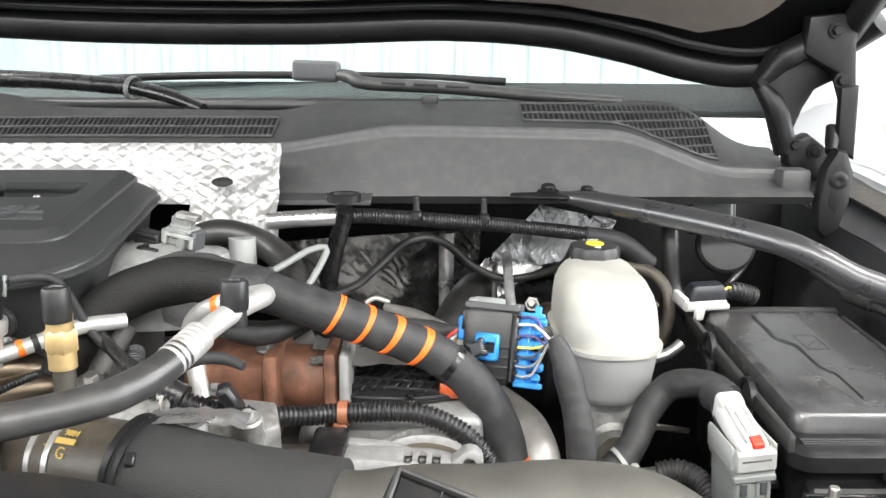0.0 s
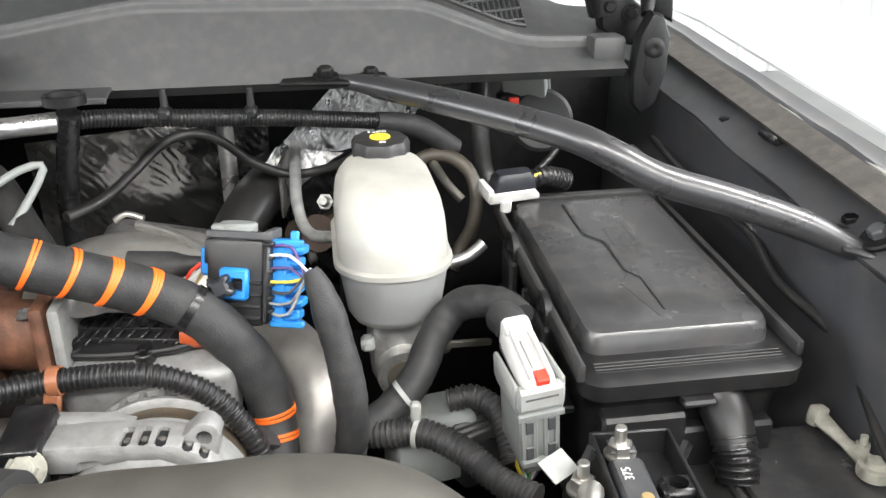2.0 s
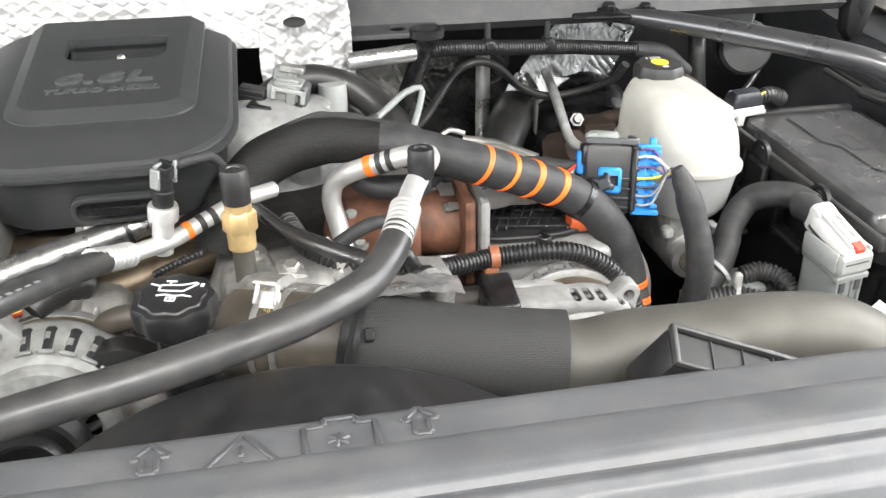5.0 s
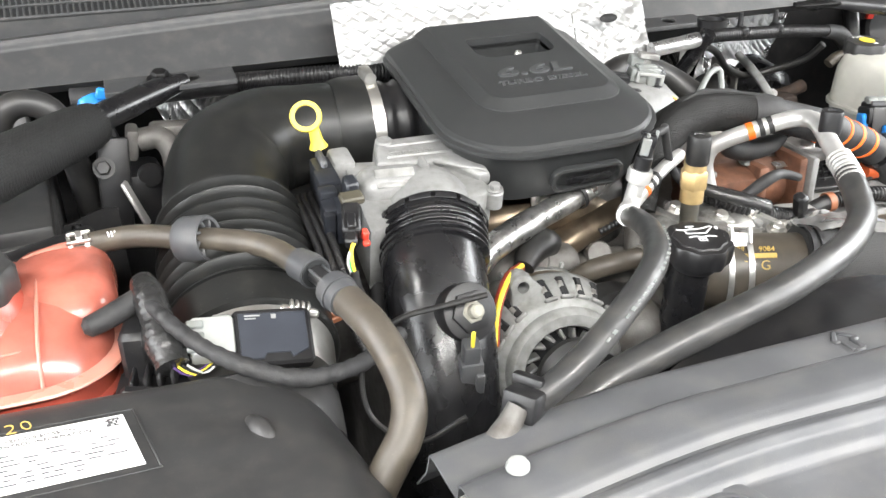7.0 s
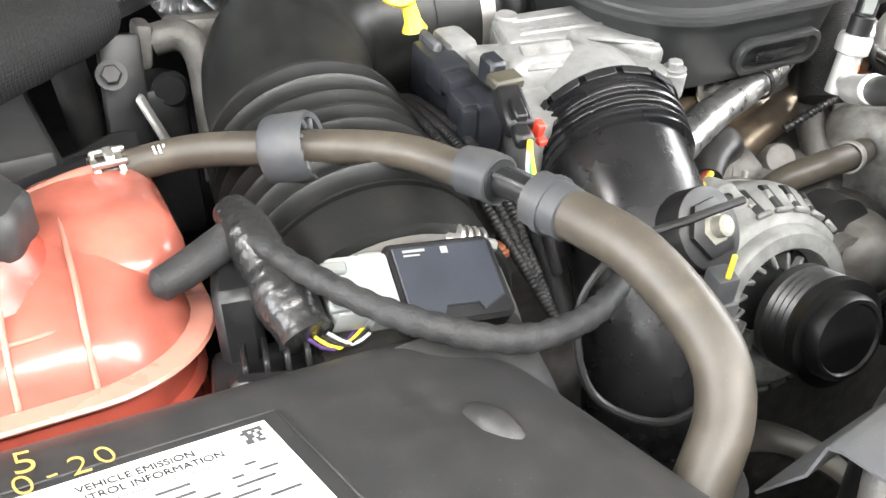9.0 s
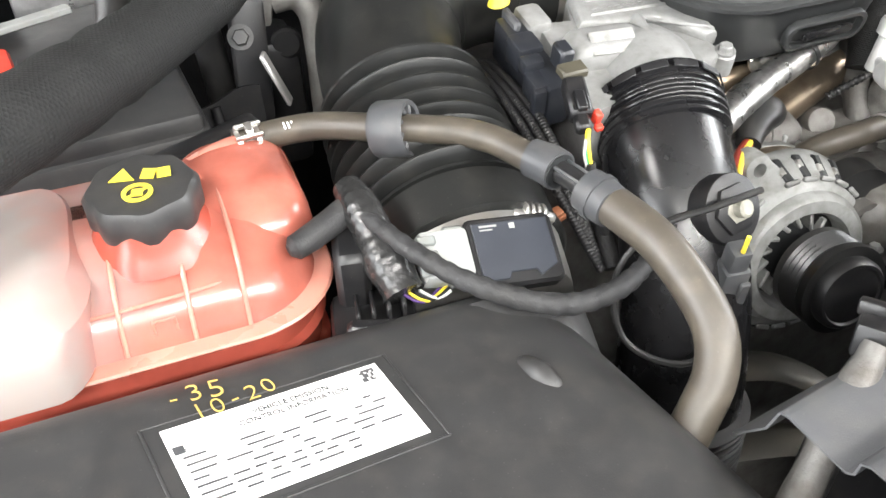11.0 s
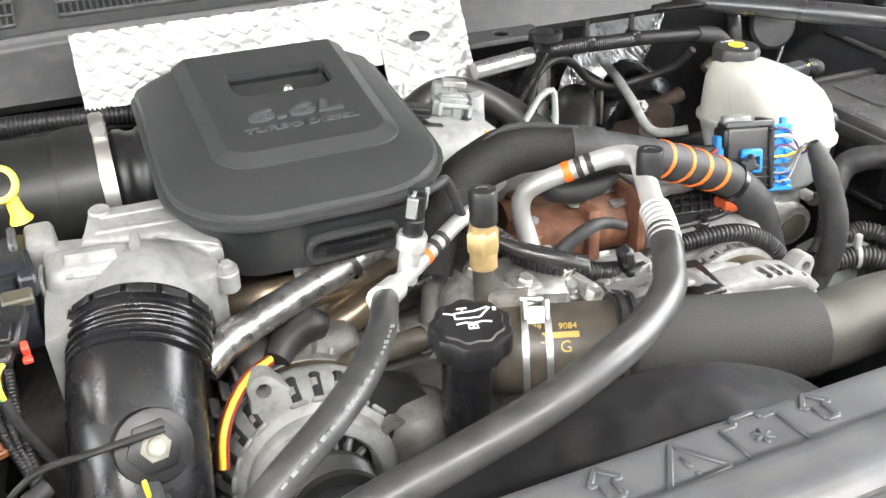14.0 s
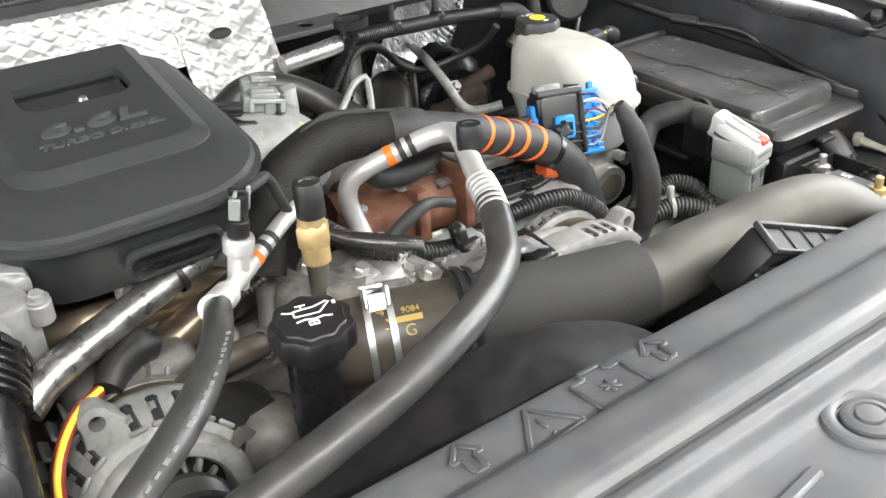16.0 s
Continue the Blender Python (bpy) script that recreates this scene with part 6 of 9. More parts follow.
gr = part("grommet", ring([(0.0148, -0.011), (0.0172, -0.012), (0.0185, -0.0095), (0.0185, 0.0095), (0.0172, 0.012), (0.0148, 0.011)], 36, GRM), M_DKGREY, ch, "slotted grey rubber spacer ring", world=True)
for k in range(8):
    a = k * math.pi / 4
    part("spoke", rbox(0.008, 0.003, 0.021, 0.001, 1, GRM @ pose(0.0125 * math.cos(a), 0.0125 * math.sin(a), 0, 0, 0, math.degrees(a) + 25)), M_DKGREY, gr, world=True)
sc = part("spring_clamp", join(band((-0.8355, 0.712, 1.342), (-0.82, 0.714, 1.3435), 0.0096, 0.003, 0.0014), band((-0.8215, 0.7135, 1.3432), (-0.81, 0.713, 1.345), 0.0096, 0.003, 0.0014), rbox(0.018, 0.003, 0.004, 0.001, 1, pose(-0.8285, 0.704, 1.351, 20, 0, 4)), rbox(0.018, 0.003, 0.004, 0.001, 1, pose(-0.8285, 0.713, 1.3545, 20, 0, 4)), rbox(0.005, 0.01, 0.003, 0.001, 1, pose(-0.828, 0.708, 1.355, 20, 0, 4))), M_STEEL, ch, "bright spring clamp", world=True)
part("print", join(*[rbox(0.0012, 0.0045, 0.0004, 0, m=pose(-0.806 + 0.0026 * k, 0.7015, 1.3545, 50, 0, 10)) for k in range(4)]), M_PRINT, ch, "small white print", world=True)
part("paint_mark", join(rbox(0.0014, 0.014, 0.0006, 0, m=pose(-0.6385, 0.476, 1.3325, 36, 6, 14)), rbox(0.007, 0.0014, 0.0006, 0, m=pose(-0.6385, 0.474, 1.3315, 36, 6, 4))), M_YELLOW, ch, "yellow paint mark", world=True)

# ---- coolant tank ----
tank = thing("coolant_tank", "translucent plastic coolant tank half full of red coolant", "coolant tank", pose(-0.93, 0.62, 1.12))


def tank_outline(inset, dx=0.0, dy=0.0):
    return [(x - 0.931 + dx, y + 0.65 + dy) for x, y in rounded(0.246 - 2 * inset, 0.15 - 2 * inset, 0.055 - inset * 0.5, 9)]


part("lower_shell", stack([(tank_outline(0.03), 1.15), (tank_outline(0.015), 1.16), (tank_outline(0.008), 1.19), (tank_outline(0.004), 1.298)]), M_COOLANT, tank, world=True)
part("seam", stack([(tank_outline(0.002), 1.2985), (tank_outline(-0.005), 1.2995), (tank_outline(-0.006), 1.301), (tank_outline(-0.005), 1.3025), (tank_outline(0.002), 1.3035)]), M_TANKSOFT, tank, world=True)
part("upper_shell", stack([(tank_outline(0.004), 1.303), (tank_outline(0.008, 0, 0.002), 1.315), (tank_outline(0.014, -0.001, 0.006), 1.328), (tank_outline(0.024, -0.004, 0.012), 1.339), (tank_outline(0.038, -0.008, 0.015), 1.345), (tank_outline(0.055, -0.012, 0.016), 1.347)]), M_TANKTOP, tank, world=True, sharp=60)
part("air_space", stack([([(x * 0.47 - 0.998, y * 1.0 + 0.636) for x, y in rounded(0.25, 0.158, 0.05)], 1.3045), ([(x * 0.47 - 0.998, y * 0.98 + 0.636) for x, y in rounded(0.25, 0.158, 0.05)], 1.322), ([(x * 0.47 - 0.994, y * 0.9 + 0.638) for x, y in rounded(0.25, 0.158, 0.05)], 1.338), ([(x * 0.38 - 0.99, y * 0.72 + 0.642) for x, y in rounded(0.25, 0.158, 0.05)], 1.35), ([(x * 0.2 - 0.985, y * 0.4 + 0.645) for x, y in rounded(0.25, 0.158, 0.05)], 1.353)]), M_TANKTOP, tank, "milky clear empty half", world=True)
for x in (-0.965, -0.925, -0.888, -0.858):
    part("rib", sweep([(x + 0.004, 0.71, 1.338), (x, 0.67, 1.3465), (x, 0.635, 1.345), (x, 0.608, 1.338), (x - 0.001, 0.592, 1.327), (x - 0.002, 0.579, 1.304)], 0.0014, 8), M_TANKSOFT, tank, world=True)
part("rib", sweep([(-0.975, 0.592, 1.325), (-0.91, 0.592, 1.326), (-0.865, 0.596, 1.326), (-0.84, 0.612, 1.326)], 0.0011, 8), M_TANKSOFT, tank, world=True)
for z in (1.2, 1.225, 1.25, 1.275):
    part("rib", stack([(tank_outline(0.006), z - 0.004), (tank_outline(0.001), z), (tank_outline(0.006), z + 0.004)]), M_COOLANT, tank, world=True)
part("level_mark", join(*[rbox(w, 0.0012, h, 0.0003, 1, pose(-0.904 + dx, 0.5835, 1.3145 + dz)) for w, h, dx, dz in ((0.013, 0.0014, 0, 0.005), (0.013, 0.0014, 0, -0.005), (0.0014, 0.01, -0.006, 0), (0.0014, 0.01, 0.006, 0))]), M_TANKRIB, tank, world=True)
part("spout", lathe([(0.04, -0.004), (0.035, 0.004), (0.031, 0.01), (0.028, 0.018)], 32, m=pose(-0.899, 0.64, 1.338)), M_COOLANT, tank, world=True)
LOBE = lambda w, l: [(x - 0.845, y + 0.676) for x, y in rounded(w, l, min(w, l) * 0.4, 8)]
part("lobe", stack([(LOBE(0.078, 0.12), 1.318), (LOBE(0.076, 0.112), 1.329), (LOBE(0.07, 0.098), 1.339), (LOBE(0.058, 0.078), 1.346), (LOBE(0.03, 0.045), 1.3485)]), M_TANKTOP, tank, world=True, sharp=60)
part("hose_nipple", sweep([(-0.868, 0.70, 1.338), (-0.85, 0.708, 1.341), (-0.828, 0.713, 1.3425)], [0.009, 0.008, 0.0075], 14), M_TANKRIB, tank, world=True)
CM = pose(-0.8985, 0.642, 1.349, 4, 0, 0)
cap = part("cap", lathe([(0.029, 0), (0.031, 0.003), (0.031, 0.019), (0.0285, 0.0225), (0.0, 0.0235)], 80, 8, 0.035, m=CM), M_BLACKDUSTY, tank, "black lobed pressure cap", world=True)
zz = CM @ pose(0, 0, 0.0238, 0, 0, -12)
part("warning_triangle", prism([(-0.017, 0.002), (-0.003, 0.002), (-0.01, 0.014)], 0, 0.0006, m=zz), M_YELLOW, cap, "yellow warning symbol", world=True)
part("book_symbol", join(*[rbox(0.0075, 0.009, 0.0006, 0, m=zz @ pose(0.0085 + s * 0.0042, 0.007, 0.0003, 0, 0, s * 8)) for s in (-1, 1)]), M_YELLOW, cap, "yellow book symbol", world=True)
part("round_symbol", join(ring([(0.006, 0), (0.0085, 0), (0.0085, 0.0006), (0.006, 0.0006)], 28, m=zz @ pose(0.0, -0.01, 0)), rbox(0.014, 0.0018, 0.0006, 0, m=zz @ pose(0, -0.01, 0.0003, 0, 0, 40)), rbox(0.006, 0.006, 0.0006, 0, m=zz @ pose(0, -0.01, 0.0003, 0, 0, 0))), M_YELLOW, cap, "yellow round symbol", world=True)

# ---- air cleaner box ----
box = thing("air_cleaner_box", "black plastic air cleaner box with white emission label", "air cleaner", pose(-0.83, 0.45, 1.0))
BM = pose(-0.815, 0.462, 1.3085, 0, 9.5, 11)


def lid_skin(u, v):
    x, y = -0.20 + 0.385 * u, -0.13 + 0.223 * v
    r = max(0.0, (u - 0.8) / 0.2)
    edge = max(0.0, (v - 0.85) / 0.15)
    w = max(0.0, (0.08 - u) / 0.08)
    return (x, y - 0.03 * r * r * v, 0.012 - 0.1 * r ** 2.2 - 0.02 * edge ** 2 - 0.02 * w * w)


part("lid", moved(sheet(lid_skin, 60, 30, 0.004), BM), M_BLACKDUSTY, box, world=True, sharp=60)
part("body", rbox(0.29, 0.2, 0.26, 0.02, 3, BM @ pose(-0.04, -0.015, -0.145)), M_BLACKDUSTY, box, world=True)
part("dimple", sweep([(-0.736, 0.497, 1.301), (-0.734, 0.49, 1.304), (-0.730, 0.480, 1.3045), (-0.726, 0.470, 1.301), (-0.725, 0.466, 1.297)], [0.002, 0.0055, 0.0075, 0.0055, 0.001], 20), M_BLACKDUSTY, box, world=True)
LM = BM @ pose(-0.041, 0.0155, 0.0128, 0, 0, 0.5)
lab = part("label", rbox(0.108, 0.054, 0.0008, 0.0003, 1, LM), M_LABEL, box, "white printed emission label", world=True)
part("label_frame", join(*[rbox(0.123, 0.0015, 0.001, 0.0003, 1, LM @ pose(0, s * 0.032, -0.0005)) for s in (1, -1)], *[rbox(0.0015, 0.064, 0.001, 0.0003, 1, LM @ pose(s * 0.0615, 0, -0.0005)) for s in (1, -1)]), M_BLACKDUSTY, box, world=True)
part("print", join(lettering("VEHICLE EMISSION", 0.0046, 0.00015, LM @ pose(0.006, 0.0205, 0.0006)), lettering("CONTROL INFORMATION", 0.0046, 0.00015, LM @ pose(0.006, 0.0155, 0.0006))), M_INK, lab, world=True)
random.seed(5)
lines = [rbox(0.104, 0.0003, 0.0002, 0, m=LM @ pose(0, 0.0112, 0.0006))]
for j in range(7):
    x = -0.05
    while x < 0.042 and not (j > 4 and x > 0.02):
        w = random.uniform(0.004, 0.014)
        lines.append(rbox(w, 0.0012, 0.0002, 0, m=LM @ pose(x + w / 2, 0.0065 - 0.0045 * j, 0.0006)))
        x += w + random.uniform(0.0015, 0.005 if j > 3 else 0.02)
for i in range(6):
    for j in range(6):
        if random.random() < 0.55:
            lines.append(rbox(0.0014, 0.0014, 0.0002, 0, m=LM @ pose(0.043 + 0.0014 * i, 0.0165 + 0.0014 * j, 0.0006)))
lines.append(rbox(0.005, 0.005, 0.0002, 0, m=LM @ pose(-0.05, 0.012, 0.0006)))
part("print", join(*lines), M_DKGREY, lab, world=True)
CHM = LM @ pose(-0.032, 0.044, 0.0, 0, 0, -4)
for words, size, at_ in (("-35", 0.0165, CHM), ("10-20", 0.0145, CHM @ pose(0.016, -0.01, 0.0, 0, 0, 8))):
    for k, letter in enumerate(words):
        part("paint_pen_writing", lettering(letter, size * random.uniform(0.92, 1.06), 0.0002, at_ @ pose((k - (len(words) - 1) / 2) * size * 0.6, random.uniform(-0.0008, 0.0008), 0, 0, 0, random.uniform(-6, 6)), bold=-0.0003), M_GOLDPRINT, box, "yellow hand-written paint pen mark", world=True)

# ---- brake fluid reservoir and master cylinder ----
res = thing("brake_fluid_reservoir", "translucent white brake fluid reservoir with black cap", "fluid reservoir", pose(0.163, 0.88, 1.19))


def res_outline(w, l, dy):
    return [(x + 0.163, y + dy) for x, y in rounded(w, l, min(w, l) * 0.46, 8)]


part("lower_tank", stack([(res_outline(0.056, 0.10, 0.868), 1.221), (res_outline(0.072, 0.13, 0.872), 1.224), (res_outline(0.082, 0.15, 0.874), 1.234), (res_outline(0.0945, 0.172, 0.876), 1.276)]), M_RESLOW, res, world=True)
part("seam", stack([(res_outline(0.094, 0.172, 0.876), 1.2755), (res_outline(0.102, 0.18, 0.876), 1.277), (res_outline(0.102, 0.18, 0.876), 1.2815), (res_outline(0.094, 0.172, 0.876), 1.283)]), M_RESERVOIR, res, world=True)
part("upper_tank", stack([(res_outline(0.0945, 0.172, 0.876), 1.282), (res_outline(0.0945, 0.168, 0.877), 1.296), (res_outline(0.0925, 0.16, 0.88), 1.313), (res_outline(0.089, 0.146, 0.886), 1.325), (res_outline(0.081, 0.124, 0.894), 1.334), (res_outline(0.068, 0.094, 0.908), 1.340), (res_outline(0.05, 0.06, 0.925), 1.343), (res_outline(0.044, 0.044, 0.936), 1.345)]), M_RESERVOIR, res, world=True)
RC = pose(0.163, 0.938, 1.338, 4)
rcap = part("cap", lathe([(0.022, 0), (0.0265, 0.002), (0.027, 0.014), (0.0245, 0.019), (0.0, 0.02)], 72, 9, 0.035, m=RC), M_BLACKDUSTY, res, "black lobed screw cap", world=True)
part("symbol", join(ring([(0.0, 0), (0.0, 0.0005), (0.003, 0.0005), (0.003, 0)], 20, RC @ pose(0, 0, 0.0201)), ring([(0.005, 0), (0.005, 0.0006), (0.0098, 0.0006), (0.0098, 0)], 28, RC @ pose(0, 0, 0.0201)), ring([(0.0042, 0), (0.0042, 0.0006), (0.0034, 0.0006), (0.0034, 0)], 28, RC @ pose(0, 0, 0.0201))), M_YELLOW, rcap, "yellow round brake symbol", world=True)
part("print", join(lettering("DOT 3", 0.006, 0.0002, RC @ pose(-0.002, 0.0155, 0.0202, 0, 0, 180)), rbox(0.006, 0.004, 0.0004, 0, m=RC @ pose(0.001, -0.0145, 0.0202))), M_PRINT, rcap, world=True)
mc = thing("brake_master_cylinder", "cast aluminium brake master cylinder with steel lines", "master cylinder", pose(0.168, 0.88, 1.12))
part("bore", sweep([(0.168, 1.0, 1.178), (0.168, 0.9, 1.176), (0.169, 0.83, 1.173), (0.169, 0.815, 1.172)], [0.026, 0.027, 0.027, 0.025], 28), M_CAST, mc, world=True)
part("neck", rbox(0.05, 0.09, 0.075, 0.01, 2, pose(0.165, 0.87, 1.197)), M_CAST, mc, world=True)
for s in (-1, 1):
    part("foot_lug", rbox(0.012, 0.016, 0.012, 0.003, 1, pose(0.163 + s * 0.026, 0.822, 1.205)), M_LTGREY, mc, world=True)
part("end_plug", lathe([(0.017, 0), (0.017, 0.004), (0.005, 0.0045)], 28, m=along((0.169, 0.816, 1.172), (0.169, 0.7, 1.171))), M_PIPE, mc, world=True)
part("mounting", rbox(0.1, 0.02, 0.1, 0.02, 2, pose(0.168, 0.995, 1.18)), M_DARK, mc, world=True)
part("booster", lathe([(0.085, 0.0), (0.09, 0.03), (0.08, 0.09), (0.06, 0.11), (0.0, 0.112)], 40, m=pose(0.15, 1.21, 1.2, 90, 0, 0)), M_GLOSS, mc, "round black brake booster", world=True)
part("brake_line", sweep([(0.08, 1.09, 1.312), (0.079, 1.06, 1.301), (0.079, 1.036, 1.289), (0.0792, 1.0135, 1.2748), (0.084, 0.997, 1.2545), (0.093, 0.985, 1.2465), (0.108, 0.972, 1.248), (0.124, 0.962, 1.252)], 0.006, 14), M_ALT, mc, world=True)
part("brake_line", sweep([(0.225, 1.037, 1.299), (0.237, 1.015, 1.282), (0.251, 1.005, 1.267)], 0.005, 12), M_PIPE, mc, world=True)
part("plug_rod", join(bar((0.201, 0.822, 1.197), (0.253, 0.859, 1.176), 0.006, 0.006), lathe([(0.008, -0.004), (0.008, 0.006)], 12, m=along((0.201, 0.822, 1.197), (0.253, 0.859, 1.176)))), M_PIPE, mc, world=True)
part("heater_hose", sweep([(0.203, 1.04, 1.296), (0.22, 1.041, 1.306), (0.244, 1.037, 1.305), (0.263, 1.026, 1.29), (0.268, 1.013, 1.264), (0.262, 1.009, 1.233), (0.251, 1.012, 1.212), (0.239, 1.003, 1.189)], 0.0075, 14), M_HOSEBROWN, mc, "brown rubber hose", world=True)
part("sensor_wire", sweep([(0.225, 0.915, 1.235), (0.243, 0.915, 1.241), (0.258, 0.918, 1.252)], 0.006, 12), M_FOIL, mc, "foil-taped wire", world=True)

# ---- wiring junction with blue plugs ----
ecm = thing("wiring_junction", "black wiring connector block with bright blue plugs", "connector block", pose(0.05, 0.768, 1.25))
EM = pose(0.041, 0.770, 1.297, -15, 2, -14)
part("body", join(rbox(0.044, 0.034, 0.066, 0.004, 2, EM), rbox(0.05, 0.026, 0.02, 0.003, 2, EM @ pose(0, -0.002, 0.022)), rbox(0.006, 0.038, 0.06, 0.002, 1, EM @ pose(0.024, 0, 0))), M_BLACK, ecm, world=True)
for i in range(4):
    part("body_rib", rbox(0.042, 0.003, 0.0025, 0.0006, 1, EM @ pose(0, -0.0175, -0.026 + 0.009 * i)), M_BLACK, ecm, world=True)
part("cap_step", rbox(0.03, 0.03, 0.008, 0.002, 1, EM @ pose(-0.004, 0, 0.034)), M_BLACK, ecm, world=True)
part("lock_disc", join(lathe([(0.0135, 0), (0.0145, 0.001), (0.0145, 0.006), (0.013, 0.0075), (0.0, 0.0078)], 28, m=EM @ pose(-0.004, 0.004, 0.036)), rbox(0.012, 0.01, 0.007, 0.002, 1, EM @ pose(-0.016, -0.004, 0.039))), M_GREY, ecm, "grey round lock disc", world=True)
part("top_rail", join(rbox(0.05, 0.004, 0.006, 0.001, 1, EM @ pose(0.002, -0.014, 0.036)), rbox(0.006, 0.03, 0.008, 0.001, 1, EM @ pose(0.024, 0, 0.036))), M_DKGREY, ecm, world=True)
part("blue_rack", join(rbox(0.012, 0.022, 0.064, 0.0015, 1, EM @ pose(0.031, 0.002, 0)), rbox(0.026, 0.008, 0.005, 0.001, 1, EM @ pose(0.036, -0.006, 0.031)), rbox(0.026, 0.008, 0.005, 0.001, 1, EM @ pose(0.038, -0.006, -0.031)), rbox(0.006, 0.006, 0.012, 0.001, 1, EM @ pose(0.042, -0.004, 0.034)), rbox(0.006, 0.006, 0.012, 0.001, 1, EM @ pose(0.044, -0.004, -0.026))), M_BLUE, ecm, "bright blue latch rack", world=True)
for i in range(6):
    z = -0.0255 + 0.0102 * i
    part("blue_plug", join(rbox(0.018, 0.02, 0.0068, 0.0012, 1, EM @ pose(0.038 + 0.0025 * (i % 2), 0.002, z)), rbox(0.008, 0.006, 0.004, 0.001, 1, EM @ pose(0.045, -0.009, z + 0.001))), M_BLUE, ecm, "bright blue plug", world=True)
    part("plug_rib", rbox(0.008, 0.032, 0.003, 0.0008, 1, EM @ pose(0.025, -0.002, z + 0.005)), M_BLACK, ecm, world=True)
part("side_plug", rbox(0.008, 0.016, 0.022, 0.002, 1, EM @ pose(-0.025, -0.002, 0.014)), M_BLUE, ecm, "bright blue plug", world=True)
part("front_plug", cut(rbox(0.022, 0.008, 0.024, 0.002, 1, EM @ pose(0.001, -0.02, 0.0)), rbox(0.009, 0.02, 0.01, 0.001, 1, EM @ pose(0.004, -0.02, 0.0))), M_BLUE, ecm, "bright blue plug frame", world=True)
part("dial", join(lathe([(0.007, 0), (0.007, 0.012), (0.005, 0.014), (0.0, 0.0142)], 20, m=EM @ pose(-0.006, -0.02, -0.002, 90)), *[rbox(0.0055, 0.01, 0.021, 0.0015, 1, EM @ pose(-0.006, -0.029, -0.002, 0, 20 + 90 * k, 0)) for k in range(2)]), M_NAVY, ecm, "blue-black cross knob", world=True)
part("wire_entry", sweep([EM @ Vector((-0.025, 0.0, 0.012)), EM @ Vector((-0.04, 0.0, 0.010)), EM @ Vector((-0.055, 0.004, 0.006)), (-0.045, 0.79, 1.305)], [0.004, 0.006, 0.012, 0.013], 12), M_TAPE, ecm, world=True)
WIRES = [(M_WHITE, 0.022), (M_YELLOW, 0.002), (M_PURPLE, 0.028), (M_DKGREY, -0.006), (M_GREY, -0.014), (M_PURPLE, 0.012), (M_LTGREY, -0.022)]
for k, (wm_, z) in enumerate(WIRES):
    part("wire", sweep([EM @ Vector((0.026, -0.016 + 0.002 * (k % 4), z)), EM @ Vector((0.042, -0.017 + 0.002 * (k % 3), z + 0.001)), EM @ Vector((0.056, -0.018, 0.012 - 0.004 * (k % 3))), (0.0945, 0.736, 1.314)], 0.0012, 8), wm_, ecm, world=True)
for k, wm_ in enumerate((M_RED, M_WHITE, M_BRASS)):
    part("wire", sweep([EM @ Vector((-0.026, -0.006 + 0.004 * k, 0.014)), EM @ Vector((-0.036, -0.008 + 0.004 * k, 0.006 - 0.006 * k)), EM @ Vector((-0.044, 0.0, -0.004))], 0.0014, 8), wm_, ecm, world=True)

# ---- wiring harnesses ----
HARN = [(-0.172, 0.735, 1.362), (-0.134, 0.728, 1.3525), (-0.094, 0.722, 1.340), (-0.047, 0.731, 1.3195), (0.0, 0.738, 1.295), (0.03, 0.735, 1.268), (0.05, 0.736, 1.232), (0.058, 0.728, 1.195), (0.058, 0.70, 1.15), (0.055, 0.68, 1.09)]
harn = thing("main_wiring_harness", "thick black taped wiring harness with orange tape bands", "wiring harness", pose(0.0, 0.73, 1.1))
part("taped_loom", sweep(HARN, 0.0177, 28, rib=(0.0165, 0.0002), wobble=0.025), M_TAPE, harn, world=True)
part("braided_sleeve", sweep([(-0.322, 0.705, 1.29), (-0.307, 0.722, 1.325), (-0.278, 0.74, 1.35), (-0.235, 0.75, 1.363), (-0.2, 0.746, 1.364), (-0.165, 0.734, 1.362)], [0.017, 0.019, 0.021, 0.022, 0.02, 0.0175], 28, wobble=0.04), M_BRAID, harn, "coarse black braided sleeve", world=True)
part("sleeve_seam", sweep([(-0.318, 0.708, 1.312), (-0.298, 0.726, 1.343), (-0.265, 0.744, 1.3695), (-0.235, 0.749, 1.3845), (-0.2, 0.745, 1.3838), (-0.17, 0.734, 1.3795)], [0.002, 0.0035, 0.003, 0.0035, 0.003, 0.002], 8, 0.003, wobble=0.6), M_FABRIC, harn, "frayed overlap of the sleeve", world=True)
part("sleeve_end", sweep([(-0.176, 0.737, 1.3625), (-0.165, 0.734, 1.362), (-0.15, 0.7305, 1.358)], [0.0186, 0.0188, 0.0182], 24), M_TAPE, harn, "tape wrap over the sleeve's end", world=True)
line = spline(HARN)
acc, k = 0.0, 0
